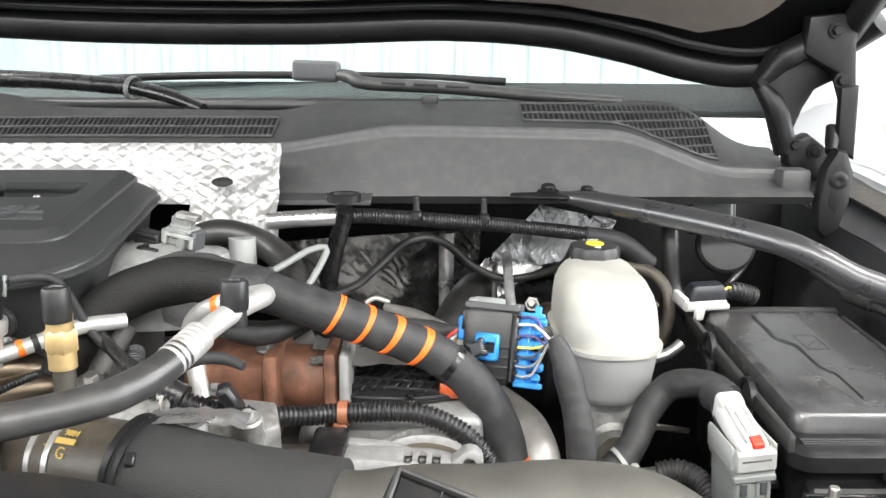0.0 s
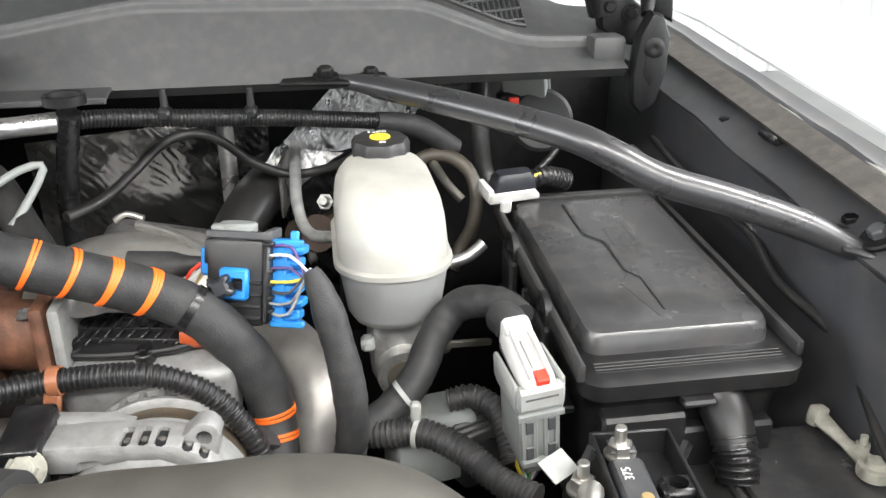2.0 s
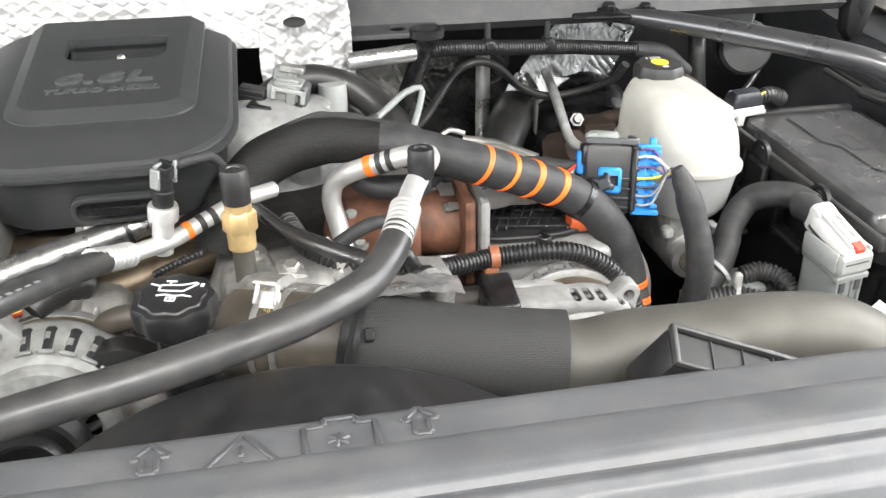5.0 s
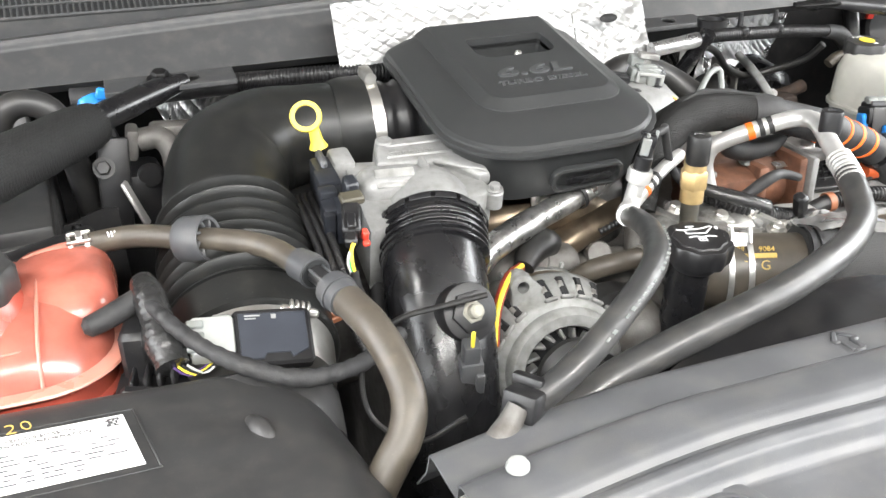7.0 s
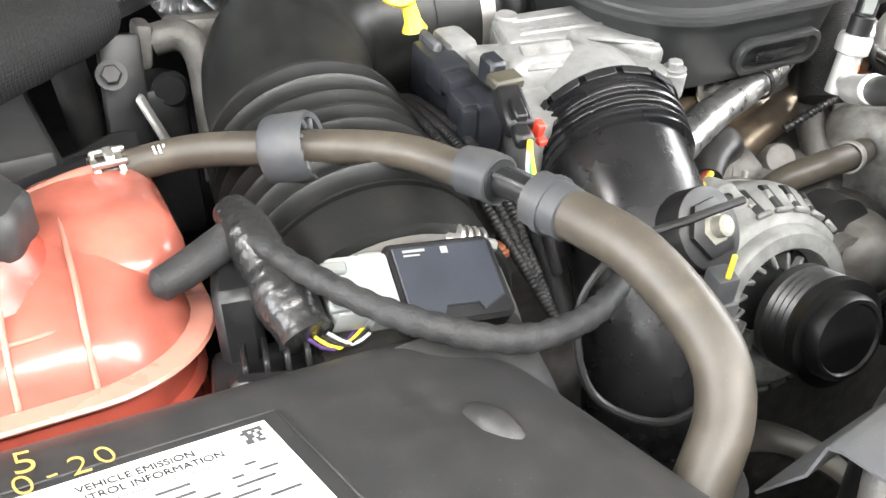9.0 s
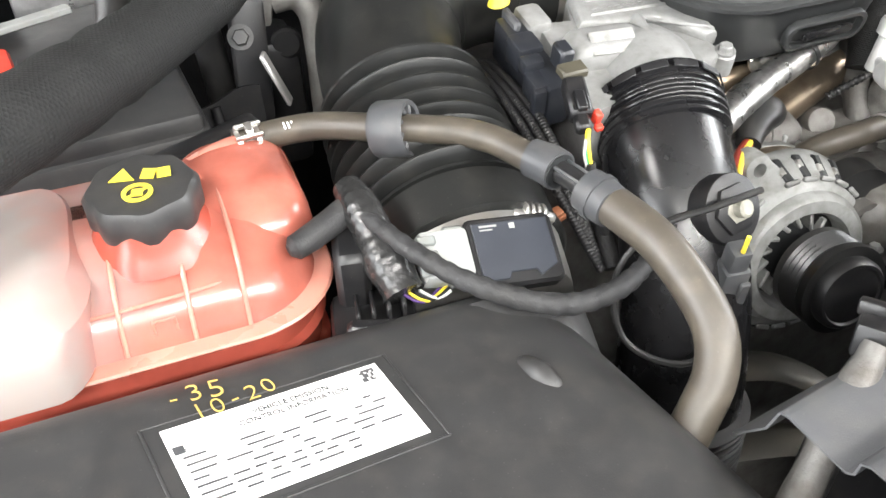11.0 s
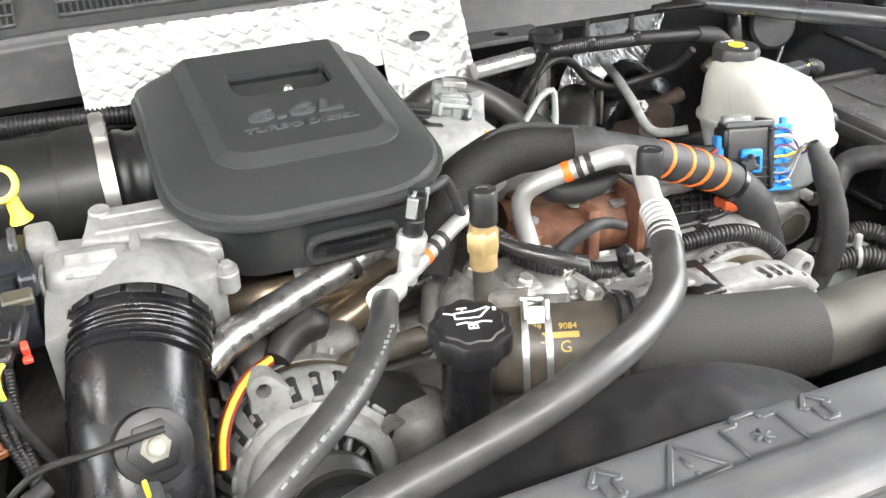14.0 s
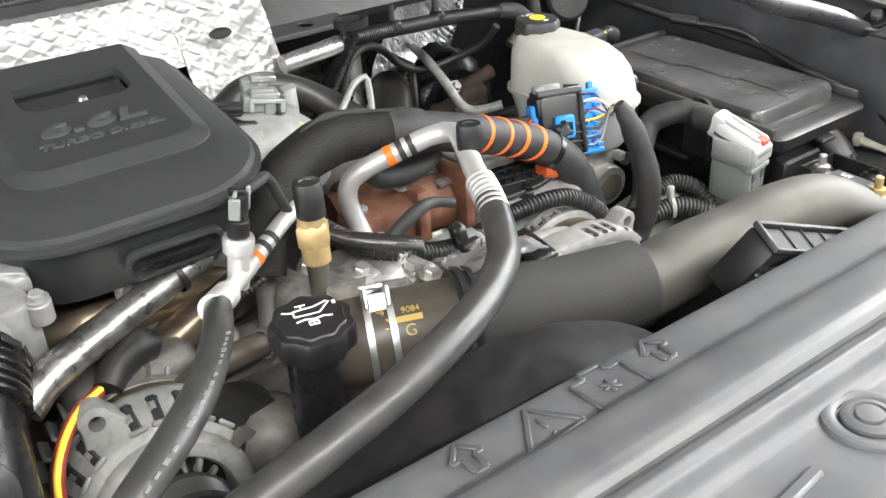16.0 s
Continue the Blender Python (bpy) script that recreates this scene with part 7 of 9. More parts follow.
for a, b in zip(line, line[1:]):
    acc += (b - a).length
    for at_, w in ((0.088, 0.006), (0.112, 0.006), (0.139, 0.0085), (0.162, 0.0085), (0.302, 0.007), (0.322, 0.007)):
        if acc - (b - a).length <= at_ < acc:
            for d in ((-0.001, 0.0012) if w < 0.008 else (-0.002, 0, 0.0018)):
                part("orange_band", moved(ring([(0.0172, -0.0014), (0.0182, -0.0012), (0.0186, 0), (0.0182, 0.0012), (0.0172, 0.0014)], 36), along(a + (b - a).normalized() * d, b + (b - a).normalized() * (0.01 + d)) @ pose(0, 0, 0, 10 + 1500 * d, 5 - 900 * d, 0)), M_ORANGE, harn, "bright orange tape band", world=True)
    if acc - (b - a).length <= 0.197 < acc:
        part("cable_tie", band(a, b, 0.0177, 0.006, 0.001), M_GLOSS, harn, world=True)
lp = part("leaf_flap", sweep([(0.039, 0.73, 1.204), (0.048, 0.714, 1.197), (0.052, 0.698, 1.191)], [0.004, 0.014, 0.012], 12, flat=0.3), M_TAPE, harn, world=True)
con = thing("corrugated_conduit", "black corrugated wiring conduit held by a brown clip", "conduit", pose(-0.08, 0.69, 1.2))
CON = [(-0.262, 0.715, 1.308), (-0.248, 0.68, 1.300), (-0.215, 0.66, 1.289), (-0.165, 0.668, 1.272), (-0.12, 0.688, 1.263), (-0.081, 0.703, 1.2595), (-0.025, 0.697, 1.262), (0.012, 0.696, 1.247), (0.036, 0.692, 1.222), (0.05, 0.69, 1.185), (0.05, 0.69, 1.12)]
part("conduit", sweep(CON, 0.0088, 18, rib=(0.0042, 0.0016)), M_BLACK, con, world=True)
part("clip", join(band((-0.085, 0.7025, 1.2597), (-0.07, 0.7015, 1.2605), 0.009, 0.008, 0.0015), rbox(0.012, 0.008, 0.035, 0.002, 1, pose(-0.091, 0.70, 1.236, 0, 12, 0))), M_COPPER, con, "brown plastic clip", world=True)
part("tape_wrap", sweep([(-0.29, 0.71, 1.33), (-0.265, 0.69, 1.312), (-0.235, 0.668, 1.302), (-0.205, 0.66, 1.290)], [0.004, 0.006, 0.0085, 0.0095], 14, wobble=0.08), M_SHINYTAPE, con, world=True)
part("branch", sweep([(-0.225, 0.67, 1.302), (-0.2, 0.668, 1.318), (-0.178, 0.675, 1.317), (-0.16, 0.67, 1.312)], [0.006, 0.006, 0.005, 0.004], 12), M_TAPE, con, world=True)
part("sleeve_loop", sweep([(-0.205, 0.735, 1.335), (-0.19, 0.742, 1.322), (-0.165, 0.745, 1.316), (-0.142, 0.742, 1.32), (-0.125, 0.745, 1.325)], [0.008, 0.013, 0.015, 0.013, 0.008], 14, flat=0.75), M_TAPE, con, world=True)
part("clip_plug", join(rbox(0.012, 0.014, 0.03, 0.003, 1, pose(-0.168, 0.655, 1.29, 20, -25, 0)), rbox(0.02, 0.012, 0.012, 0.003, 1, pose(-0.158, 0.652, 1.278))), M_BLACK, con, world=True)
for nm, pts, r in (("plug_cable", [(0.0945, 0.732, 1.317), (0.0985, 0.729, 1.308), (0.1055, 0.721, 1.287), (0.115, 0.709, 1.244), (0.118, 0.708, 1.205), (0.116, 0.715, 1.175), (0.112, 0.72, 1.15)], (0.006, 0.0095, 0.0125, 0.0128, 0.0128, 0.0128, 0.0128)),
                   ("plug_cable", [(0.255, 0.75, 1.254), (0.246, 0.77, 1.258), (0.228, 0.784, 1.256), (0.21, 0.794, 1.246), (0.19, 0.786, 1.224), (0.175, 0.767, 1.202), (0.154, 0.748, 1.187), (0.128, 0.734, 1.176)], (0.0138,) * 8)):
    solo("taped_cable", sweep(pts, r, 24, rib=(0.0125, 0.00028), wobble=0.07), M_TAPE, "black cloth-taped cable bundle bending downwards", "cable", group="taped cables")
solo("corrugated_conduit", sweep([(0.116, 0.734, 1.172), (0.139, 0.726, 1.175), (0.171, 0.717, 1.179), (0.201, 0.696, 1.172), (0.224, 0.67, 1.161), (0.247, 0.648, 1.159)], 0.0115, 16, rib=(0.0045, 0.0018)), M_BLACKDUSTY, "dusty black corrugated conduit", "conduit")
solo("corrugated_conduit", sweep([(0.199, 0.766, 1.174), (0.219, 0.764, 1.178), (0.236, 0.748, 1.174), (0.242, 0.729, 1.162), (0.243, 0.71, 1.145)], 0.0105, 16, rib=(0.0045, 0.0018)), M_BLACKDUSTY, "dusty black corrugated conduit beside a grey plug", "conduit")
solo("cable_tie", join(band((0.162, 0.75, 1.192), (0.154, 0.748, 1.187), 0.0145, 0.004, 0.001), rbox(0.008, 0.008, 0.02, 0.002, 1, Matrix.Translation((0.167, 0.72, 1.195))), band((0.169, 0.719, 1.178), (0.176, 0.715, 1.178), 0.0122, 0.004, 0.001)), M_LTGREY, "light grey cable tie round a taped cable", "cable tie")
bb = thing("electronic_module", "dusty grey plastic module below the cables", "module", pose(0.2, 0.72, 1.1))
part("case", rbox(0.07, 0.05, 0.06, 0.005, 2, Matrix.Translation((0.183, 0.767, 1.148)) @ pose(0, 0, -0.01, 0, 0, 12)), M_GREY, bb, world=True)
part("case", rbox(0.06, 0.05, 0.05, 0.006, 2, Matrix.Translation((0.226, 0.775, 1.134)) @ pose(0, 0, -0.01, 0, 0, 25)), M_BLACKDUSTY, bb, world=True)
for i in range(5):
    part("fin", rbox(0.045, 0.006, 0.012, 0.002, 1, Matrix.Translation((0.22, 0.747, 1.154)) @ pose(0, -0.012 + 0.009 * i, 0.004, 0, 0, 25)), M_BLACKDUSTY, bb, world=True)

# ---- large grey plug with white cap ----
plug = thing("engine_control_plug", "grey multi-pin plug with white lever cap and red tab", "connector", pose(0.255, 0.70, 1.15))
PM = pose(0.254, 0.70, 1.168, 4, -4, 6) @ Matrix.Diagonal((0.72, 0.93, 1, 1))
part("body", join(rbox(0.046, 0.05, 0.055, 0.005, 2, PM @ pose(0, 0, 0.03)), rbox(0.052, 0.056, 0.012, 0.003, 1, PM @ pose(0, 0, 0.056)), rbox(0.034, 0.04, 0.02, 0.004, 1, PM @ pose(0, 0, -0.002))), M_GREY, plug, world=True)
for i in range(4):
    part("rib", rbox(0.006, 0.054, 0.05, 0.001, 1, PM @ pose(-0.018 + 0.012 * i, 0, 0.03)), M_GREY, plug, world=True)
for x in (-0.012, 0.012):
    for z in (0.016, 0.04):
        part("window", rbox(0.009, 0.002, 0.012, 0.0008, 1, PM @ pose(x, -0.0275, z)), M_DKGREY, plug, world=True)
part("side_step", rbox(0.05, 0.012, 0.006, 0.001, 1, PM @ pose(0, -0.024, 0.05)), M_GREY, plug, world=True)
part("foot_step", rbox(0.044, 0.014, 0.008, 0.002, 1, PM @ pose(0, -0.022, 0.006)), M_GREY, plug, world=True)
part("lever", join(rbox(0.05, 0.012, 0.02, 0.003, 1, PM @ pose(0, -0.026, 0.066)), rbox(0.006, 0.052, 0.022, 0.002, 1, PM @ pose(-0.025, 0, 0.068)), rbox(0.006, 0.052, 0.022, 0.002, 1, PM @ pose(0.025, 0, 0.068))), M_LTGREY, plug, world=True)
part("cap", join(rbox(0.038, 0.066, 0.026, 0.01, 3, PM @ pose(0, 0.002, 0.077, 14)), rbox(0.032, 0.02, 0.03, 0.006, 2, PM @ pose(0, 0.03, 0.086, 20)), rbox(0.004, 0.056, 0.004, 0.001, 1, PM @ pose(-0.01, -0.002, 0.091, 14)), rbox(0.004, 0.056, 0.004, 0.001, 1, PM @ pose(0.01, -0.002, 0.091, 14))), M_WHITE, plug, "white plastic lever cap", world=True)
part("cap_slot", rbox(0.009, 0.03, 0.002, 0.0008, 1, PM @ pose(0, -0.004, 0.0895, 14)), M_LTGREY, plug, world=True)
part("cap_edge", join(rbox(0.002, 0.06, 0.004, 0.0006, 1, PM @ pose(-0.0185, 0.0, 0.074, 14)), rbox(0.002, 0.06, 0.004, 0.0006, 1, PM @ pose(0.0185, 0.0, 0.074, 14)), rbox(0.036, 0.002, 0.004, 0.0006, 1, PM @ pose(0, -0.031, 0.067, 14))), M_DKGREY, plug, "dark gap round the cap", world=True)
part("rear_boot", sweep([PM @ Vector((0, 0.036, 0.086)), PM @ Vector((0, 0.05, 0.088)), PM @ Vector((-0.004, 0.062, 0.086))], [0.013, 0.0145, 0.0135], 18), M_TAPE, plug, world=True)
part("lock_tab", rbox(0.014, 0.012, 0.006, 0.001, 1, PM @ pose(0.002, -0.026, 0.082, 14)), M_RED, plug, "red lock tab", world=True)
for k, wm_ in enumerate((M_YELLOW, M_WHITE, M_GREEN, M_BRASS, M_WHITE, M_PURPLE)):
    part("wire", sweep([PM @ Vector((-0.012 + 0.005 * k, 0.0, -0.005)), PM @ Vector((-0.014 + 0.006 * k, 0.004, -0.02)), PM @ Vector((-0.004, 0.0, -0.04))], 0.0016, 8), wm_, plug, world=True)

# ---- fuse box ----
fb = thing("fuse_box", "black plastic underhood fuse box with ribbed lid", "fuse box", pose(0.385, 0.84, 1.0))
FM = pose(0.3735, 0.838, 1.243, 3, 0, 0) @ Matrix.Diagonal((0.88, 1, 1, 1))
part("base", stack([(rounded(0.17, 0.29, 0.02), -0.14), (rounded(0.18, 0.30, 0.02), -0.04), (rounded(0.186, 0.318, 0.02), -0.02), (rounded(0.2, 0.335, 0.022), -0.014), (rounded(0.202, 0.337, 0.022), 0.0), (rounded(0.19, 0.325, 0.02), 0.003)], FM), M_BLACK, fb, world=True)
part("lid", stack([(rounded(0.174, 0.278, 0.016), 0.0), (rounded(0.17, 0.273, 0.016), 0.015), (rounded(0.165, 0.266, 0.014), 0.0195), (rounded(0.15, 0.25, 0.01), 0.021), (rounded(0.146, 0.246, 0.008), 0.0212)], FM @ pose(0, 0.008, 0)), M_LID, fb, world=True)
part("lid_panel", prism([(-0.02, -0.118), (-0.035, -0.06), (-0.02, -0.04), (-0.02, 0.02), (-0.035, 0.04), (-0.035, 0.118), (0.018, 0.118), (0.018, -0.118)], 0.02, 0.0215, 0.0005, 1, FM @ pose(0.008, 0.008, 0)), M_LID, fb, world=True)
LINE_ = [(-0.03, 0.122), (-0.03, 0.05), (-0.014, 0.03), (-0.014, -0.03), (-0.004, -0.045), (-0.004, -0.1)]
part("seam_line", join(*[bar(FM @ Vector((*a, 0.0222)), FM @ Vector((*b, 0.0222)), 0.001, 0.0008, 0) for a, b in zip(LINE_, LINE_[1:])]), M_DASHSHADE, fb, "dark moulded seam line", world=True)
part("emblem", join(*[bar(FM @ Vector(a), FM @ Vector(b), 0.0007, 0.0004, 0) for a, b in (((-0.005, 0.06, 0.0217), (0.02, 0.06, 0.0217)), ((-0.005, 0.02, 0.0217), (0.02, 0.02, 0.0217)), ((-0.005, 0.02, 0.0217), (-0.005, 0.06, 0.0217)), ((0.02, 0.02, 0.0217), (0.02, 0.06, 0.0217)), ((0.0, 0.03, 0.0217), (0.015, 0.045, 0.0217)))]), M_LID, fb, world=True)
part("edge_strap", join(rbox(0.008, 0.32, 0.016, 0.003, 2, FM @ pose(-0.1, 0, 0.007)), rbox(0.2, 0.012, 0.018, 0.003, 2, FM @ pose(0, 0.164, 0.008)), rbox(0.008, 0.3, 0.014, 0.003, 2, FM @ pose(0.1, 0, 0.006))), M_BLACKDUSTY, fb, "raised outer rail", world=True)
for i in range(7):
    part("ledge_rib", rbox(0.17, 0.0024, 0.0016, 0.0007, 1, FM @ pose(0, -0.142 - 0.0035 * i, 0.0036 - 0.0004 * i)), M_BLACK, fb, world=True)
for y in (-0.06, 0.06):
    part("latch", join(ring([(0.013, -0.003), (0.018, -0.003), (0.018, 0.003), (0.013, 0.003)], 24, FM @ pose(-0.104, y, 0.006, 0, 90, 0)), rbox(0.01, 0.04, 0.05, 0.003, 1, FM @ pose(-0.106, y, -0.025))), M_BLACK, fb, world=True)
for y, z, w in ((-0.1, -0.05, 0.05), (-0.02, -0.06, 0.06), (0.07, -0.05, 0.05)):
    part("side_clip", join(rbox(0.02, w, 0.008, 0.002, 1, FM @ pose(-0.1, y, z)), rbox(0.012, 0.006, 0.06, 0.002, 1, FM @ pose(-0.1, y + w / 2, z + 0.02))), M_BLACK, fb, world=True)
part("front_step", join(rbox(0.075, 0.02, 0.035, 0.003, 1, FM @ pose(-0.045, -0.162, -0.045)), rbox(0.03, 0.012, 0.006, 0.002, 1, FM @ pose(0.0, -0.17, -0.018)), rbox(0.16, 0.015, 0.08, 0.003, 1, FM @ pose(0, -0.155, -0.09))), M_BLACK, fb, world=True)
part("cable_boot", sweep([(0.396, 0.692, 1.212), (0.4, 0.682, 1.202), (0.401, 0.668, 1.192), (0.401, 0.656, 1.179)], [0.019, 0.019, 0.0175, 0.0165], 20, wobble=0.05), M_BLACK, fb, "dusty rubber cable boot", world=True)
part("boot_bellows", sweep([(0.401, 0.662, 1.187), (0.401, 0.652, 1.173), (0.4, 0.645, 1.158)], [0.0172, 0.0172, 0.016], 20, rib=(0.0055, 0.0016)), M_GLOSS, fb, "glossy ribbed boot end", world=True)
RP = Matrix.Translation((0.297, 0.985, 1.283)) @ pose(0, 0, 0, 10, 0, 12)
rp = part("rear_plug", join(rbox(0.056, 0.034, 0.006, 0.002, 2, RP @ pose(0, 0, -0.004)), rbox(0.05, 0.004, 0.01, 0.0015, 1, RP @ pose(-0.002, -0.016, 0.0)), rbox(0.007, 0.03, 0.014, 0.002, 2, RP @ pose(-0.026, 0, 0.001)), rbox(0.02, 0.008, 0.01, 0.003, 2, RP @ pose(0.006, 0.019, 0.006)), rbox(0.012, 0.006, 0.016, 0.002, 1, RP @ pose(-0.01, -0.017, -0.01))), M_WHITE, fb, "white plug frame", world=True)
part("plug_top", stack([(rounded(0.046, 0.026, 0.006), 0.0), (rounded(0.044, 0.024, 0.006), 0.012), (rounded(0.036, 0.014, 0.005), 0.019)], RP @ pose(0.004, 0.001, 0.0)), M_NAVY, rp, "blue-black plug cap", world=True)
part("plug_tail", sweep([(0.322, 0.992, 1.289), (0.34, 0.997, 1.29), (0.365, 1.01, 1.28)], [0.009, 0.011, 0.012], 14, rib=(0.005, 0.0015)), M_BLACK, rp, world=True)
for k, wm_ in enumerate((M_YELLOW, M_BRASS, M_COPPER)):
    part("wire", sweep([(0.32, 0.986 + 0.004 * k, 1.292), (0.328, 0.988 + 0.004 * k, 1.296), (0.338, 0.993 + 0.002 * k, 1.295)], 0.0016, 6), wm_, rp, world=True)

# ---- driver side battery and fuse links ----
bat = thing("battery", "black truck battery with yellow danger label", "battery", pose(0.46, 0.62, 0.95))
part("case", rbox(0.26, 0.18, 0.2, 0.006, 2, pose(0.405, 0.595, 1.05)), M_BLACKDUSTY, bat, world=True)
part("lid", join(rbox(0.13, 0.205, 0.012, 0.004, 2, pose(0.47, 0.605, 1.153)), rbox(0.008, 0.205, 0.008, 0.002, 1, pose(0.398, 0.605, 1.152))), M_LID, bat, world=True)
BL = pose(0.4655, 0.565, 1.1596, 0, 0, 5)
bl = part("label", rbox(0.105, 0.055, 0.0006, 0, m=BL), M_LABEL, bat, "white and yellow printed warning label", world=True)
part("yellow_strip", join(rbox(0.105, 0.012, 0.0006, 0, m=BL @ pose(0, -0.0225, 0.0006)), rbox(0.024, 0.055, 0.0006, 0, m=BL @ pose(0.041, 0, 0.0004))), M_YELLOW, bl, world=True)
part("print", lettering("DANGER", 0.011, 0.0002, BL @ pose(0.01, -0.0225, 0.0011, 0, 0, 180)), M_INK, bl, world=True)
random.seed(9)
part("print", join(*[rbox(random.uniform(0.007, 0.0155), 0.0012, 0.0003, 0, m=BL @ pose(-0.041 + 0.0187 * (k % 4), 0.0235 - 0.0036 * (k // 4), 0.0005)) for k in range(40)]), M_INK, bl, world=True)
term = part("negative_terminal", join(lathe([(0.0085, 0), (0.0085, 0.014), (0.007, 0.016)], 20, m=pose(0.502, 0.632, 1.158)), ring([(0.0085, 0), (0.0135, 0), (0.014, 0.005), (0.013, 0.009), (0.0085, 0.009)], 24, pose(0.502, 0.632, 1.161)), sweep([(0.502, 0.644, 1.165), (0.497, 0.665, 1.168), (0.49, 0.69, 1.174)], [0.008, 0.0055, 0.0075], 12, 0.003, flat=0.7, wobble=0.12), rbox(0.02, 0.008, 0.01, 0.002, 1, pose(0.514, 0.624, 1.166, 0, 0, 40)), rbox(0.015, 0.011, 0.017, 0.003, 2, pose(0.489, 0.694, 1.175, 0, 10, 15))), M_LEAD, bat, "corroded lead terminal clamp", world=True)
for p in ((0.505, 0.655, 1.168), (0.521, 0.62, 1.168)):
    part("clamp_bolt", join(lathe([(0.006, 0), (0.006, 0.005)], 6, m=pose(*p)), lathe([(0.003, 0.005), (0.003, 0.012)], 10, m=pose(*p))), M_LEAD, term, world=True)
fl = thing("battery_fuse_block", "open black battery fuse block with studs and steel links", "fuse block", pose(0.29, 0.6, 1.15))
QM = pose(0.297, 0.590, 1.196, 0, 0, -4)
part("tray", join(rbox(0.056, 0.095, 0.012, 0.003, 1, QM @ pose(0.008, 0, 0)), *[rbox(0.003, 0.095, 0.024, 0.001, 1, QM @ pose(0.008 + s * 0.027, 0, 0.012)) for s in (-1, 1)], rbox(0.056, 0.003, 0.024, 0.001, 1, QM @ pose(0.008, 0.046, 0.012))), M_BLACK, fl, world=True)
for s in (-1, 1):
    part("frame_clip", ring([(0.006, -0.002), (0.008, -0.002), (0.008, 0.002), (0.006, 0.002)], 4, QM @ pose(0.008 + s * 0.033, 0.025, 0.02, 90, 0, 45)), M_BLACK, fl, world=True)
part("fuse_link", join(rbox(0.024, 0.05, 0.014, 0.003, 1, QM @ pose(-0.002, -0.004, 0.014)), rbox(0.018, 0.016, 0.003, 0.001, 1, QM @ pose(-0.001, 0.033, 0.02))), M_DKGREY, fl, world=True)
part("print", lettering("375", 0.009, 0.0002, QM @ pose(-0.006, -0.002, 0.0243, 0, 0, 90)), M_PRINT, fl, world=True)
part("socket", cut(rbox(0.022, 0.02, 0.018, 0.003, 1, QM @ pose(0.024, -0.012, 0.014)), lathe([(0.007, -0.002), (0.007, 0.03)], 16, m=QM @ pose(0.024, -0.012, 0.01))), M_GLOSS, fl, world=True)
part("bus_plate", join(rbox(0.056, 0.05, 0.004, 0.001, 1, QM @ pose(-0.052, -0.024, 0.002)), rbox(0.04, 0.022, 0.004, 0.001, 1, QM @ pose(-0.01, -0.052, 0.014))), M_LEAD, fl, "dusty steel bus plate", world=True)
part("cable_lug", sweep([(0.266, 0.586, 1.211), (0.26, 0.57, 1.212), (0.255, 0.556, 1.204)], 0.0085, 14), M_STEEL, fl, world=True)
for p, mt in (((0.297, 0.622, 1.210), M_STEEL), ((0.266, 0.604, 1.198), M_STEEL), ((0.29, 0.552, 1.208), M_BRASS)):
    part("stud_nut", join(lathe([(0.011, 0), (0.011, 0.002)], 20, m=pose(*p)), lathe([(0.0085, 0.002), (0.0085, 0.01), (0.0075, 0.011)], 6, m=pose(*p)), lathe([(0.0042, 0.01), (0.0042, 0.022), (0.0036, 0.023)], 12, m=pose(*p))), mt, fl, world=True, sharp=25)
part("paper_tag", rbox(0.022, 0.019, 0.0012, 0, m=pose(0.254, 0.622, 1.206, 24, -8, 28)), M_LTGREY, fl, "small paper tag", world=True)

wash = thing("washer_fluid_cap", "black flip-up washer fluid cap with windscreen symbol", "washer cap", pose(0.315, 0.512, 1.1))
WM = pose(0.32, 0.513, 1.205, 6, 0, -8)
part("filler_neck", lathe([(0.022, -0.1), (0.022, -0.012), (0.027, -0.01), (0.027, 0.004)], 32, m=WM), M_BLACK, wash, world=True)
part("cap", join(lathe([(0.029, 0.0), (0.03, 0.002), (0.03, 0.013), (0.028, 0.016), (0.0, 0.0165)], 48, m=WM), rbox(0.024, 0.026, 0.005, 0.002, 2, WM @ pose(-0.034, 0.002, 0.012))), M_SHIELD, wash, world=True)
sy = WM @ pose(0.003, -0.001, 0.0168, 0, 0, -10)
FAN = [(0.0, 0.017), (0.008, 0.012), (0.0135, 0.002), (0.0145, -0.012), (-0.003, -0.01), (-0.008, 0.003), (0.0, 0.017)]
PUMP = [(-0.022, 0.004), (-0.011, 0.001), (-0.012, -0.006), (-0.023, -0.003), (-0.022, 0.004)]
for pts in (FAN, PUMP):
    part("symbol", sweep([p for a, b in zip(pts, pts[1:]) for p in (sy @ Vector((*a, 0)), sy @ Vector((0.9 * b[0] + 0.1 * a[0], 0.9 * b[1] + 0.1 * a[1], 0)))], 0.0008, 6, 0.002), M_COVER, wash, world=True)
for a, b in (((-0.017, 0.003), (-0.0175, -0.004)), ((-0.007, -0.002), (-0.002, -0.001)), ((0.001, 0.0), (0.006, 0.001)), ((0.009, 0.001), (0.013, 0.0)), ((0.004, 0.019), (0.0085, 0.0175)), ((0.011, 0.015), (0.0145, 0.011)), ((0.017, 0.008), (0.0185, 0.002)), ((0.0195, -0.001), (0.02, -0.007))):
    part("symbol_dash", bar(sy @ Vector((*a, 0)), sy @ Vector((*b, 0)), 0.0014, 0.0014, 0.0003), M_COVER, wash, world=True)
rod = thing("hood_prop_strut", "bright steel hood gas strut", "gas strut", pose(0.5, 0.6, 1.1))
part("rod", sweep([(0.505, 0.622, 1.292), (0.434, 0.518, 1.183), (0.395, 0.46, 1.122)], 0.0045, 14), M_CHROME, rod, world=True)
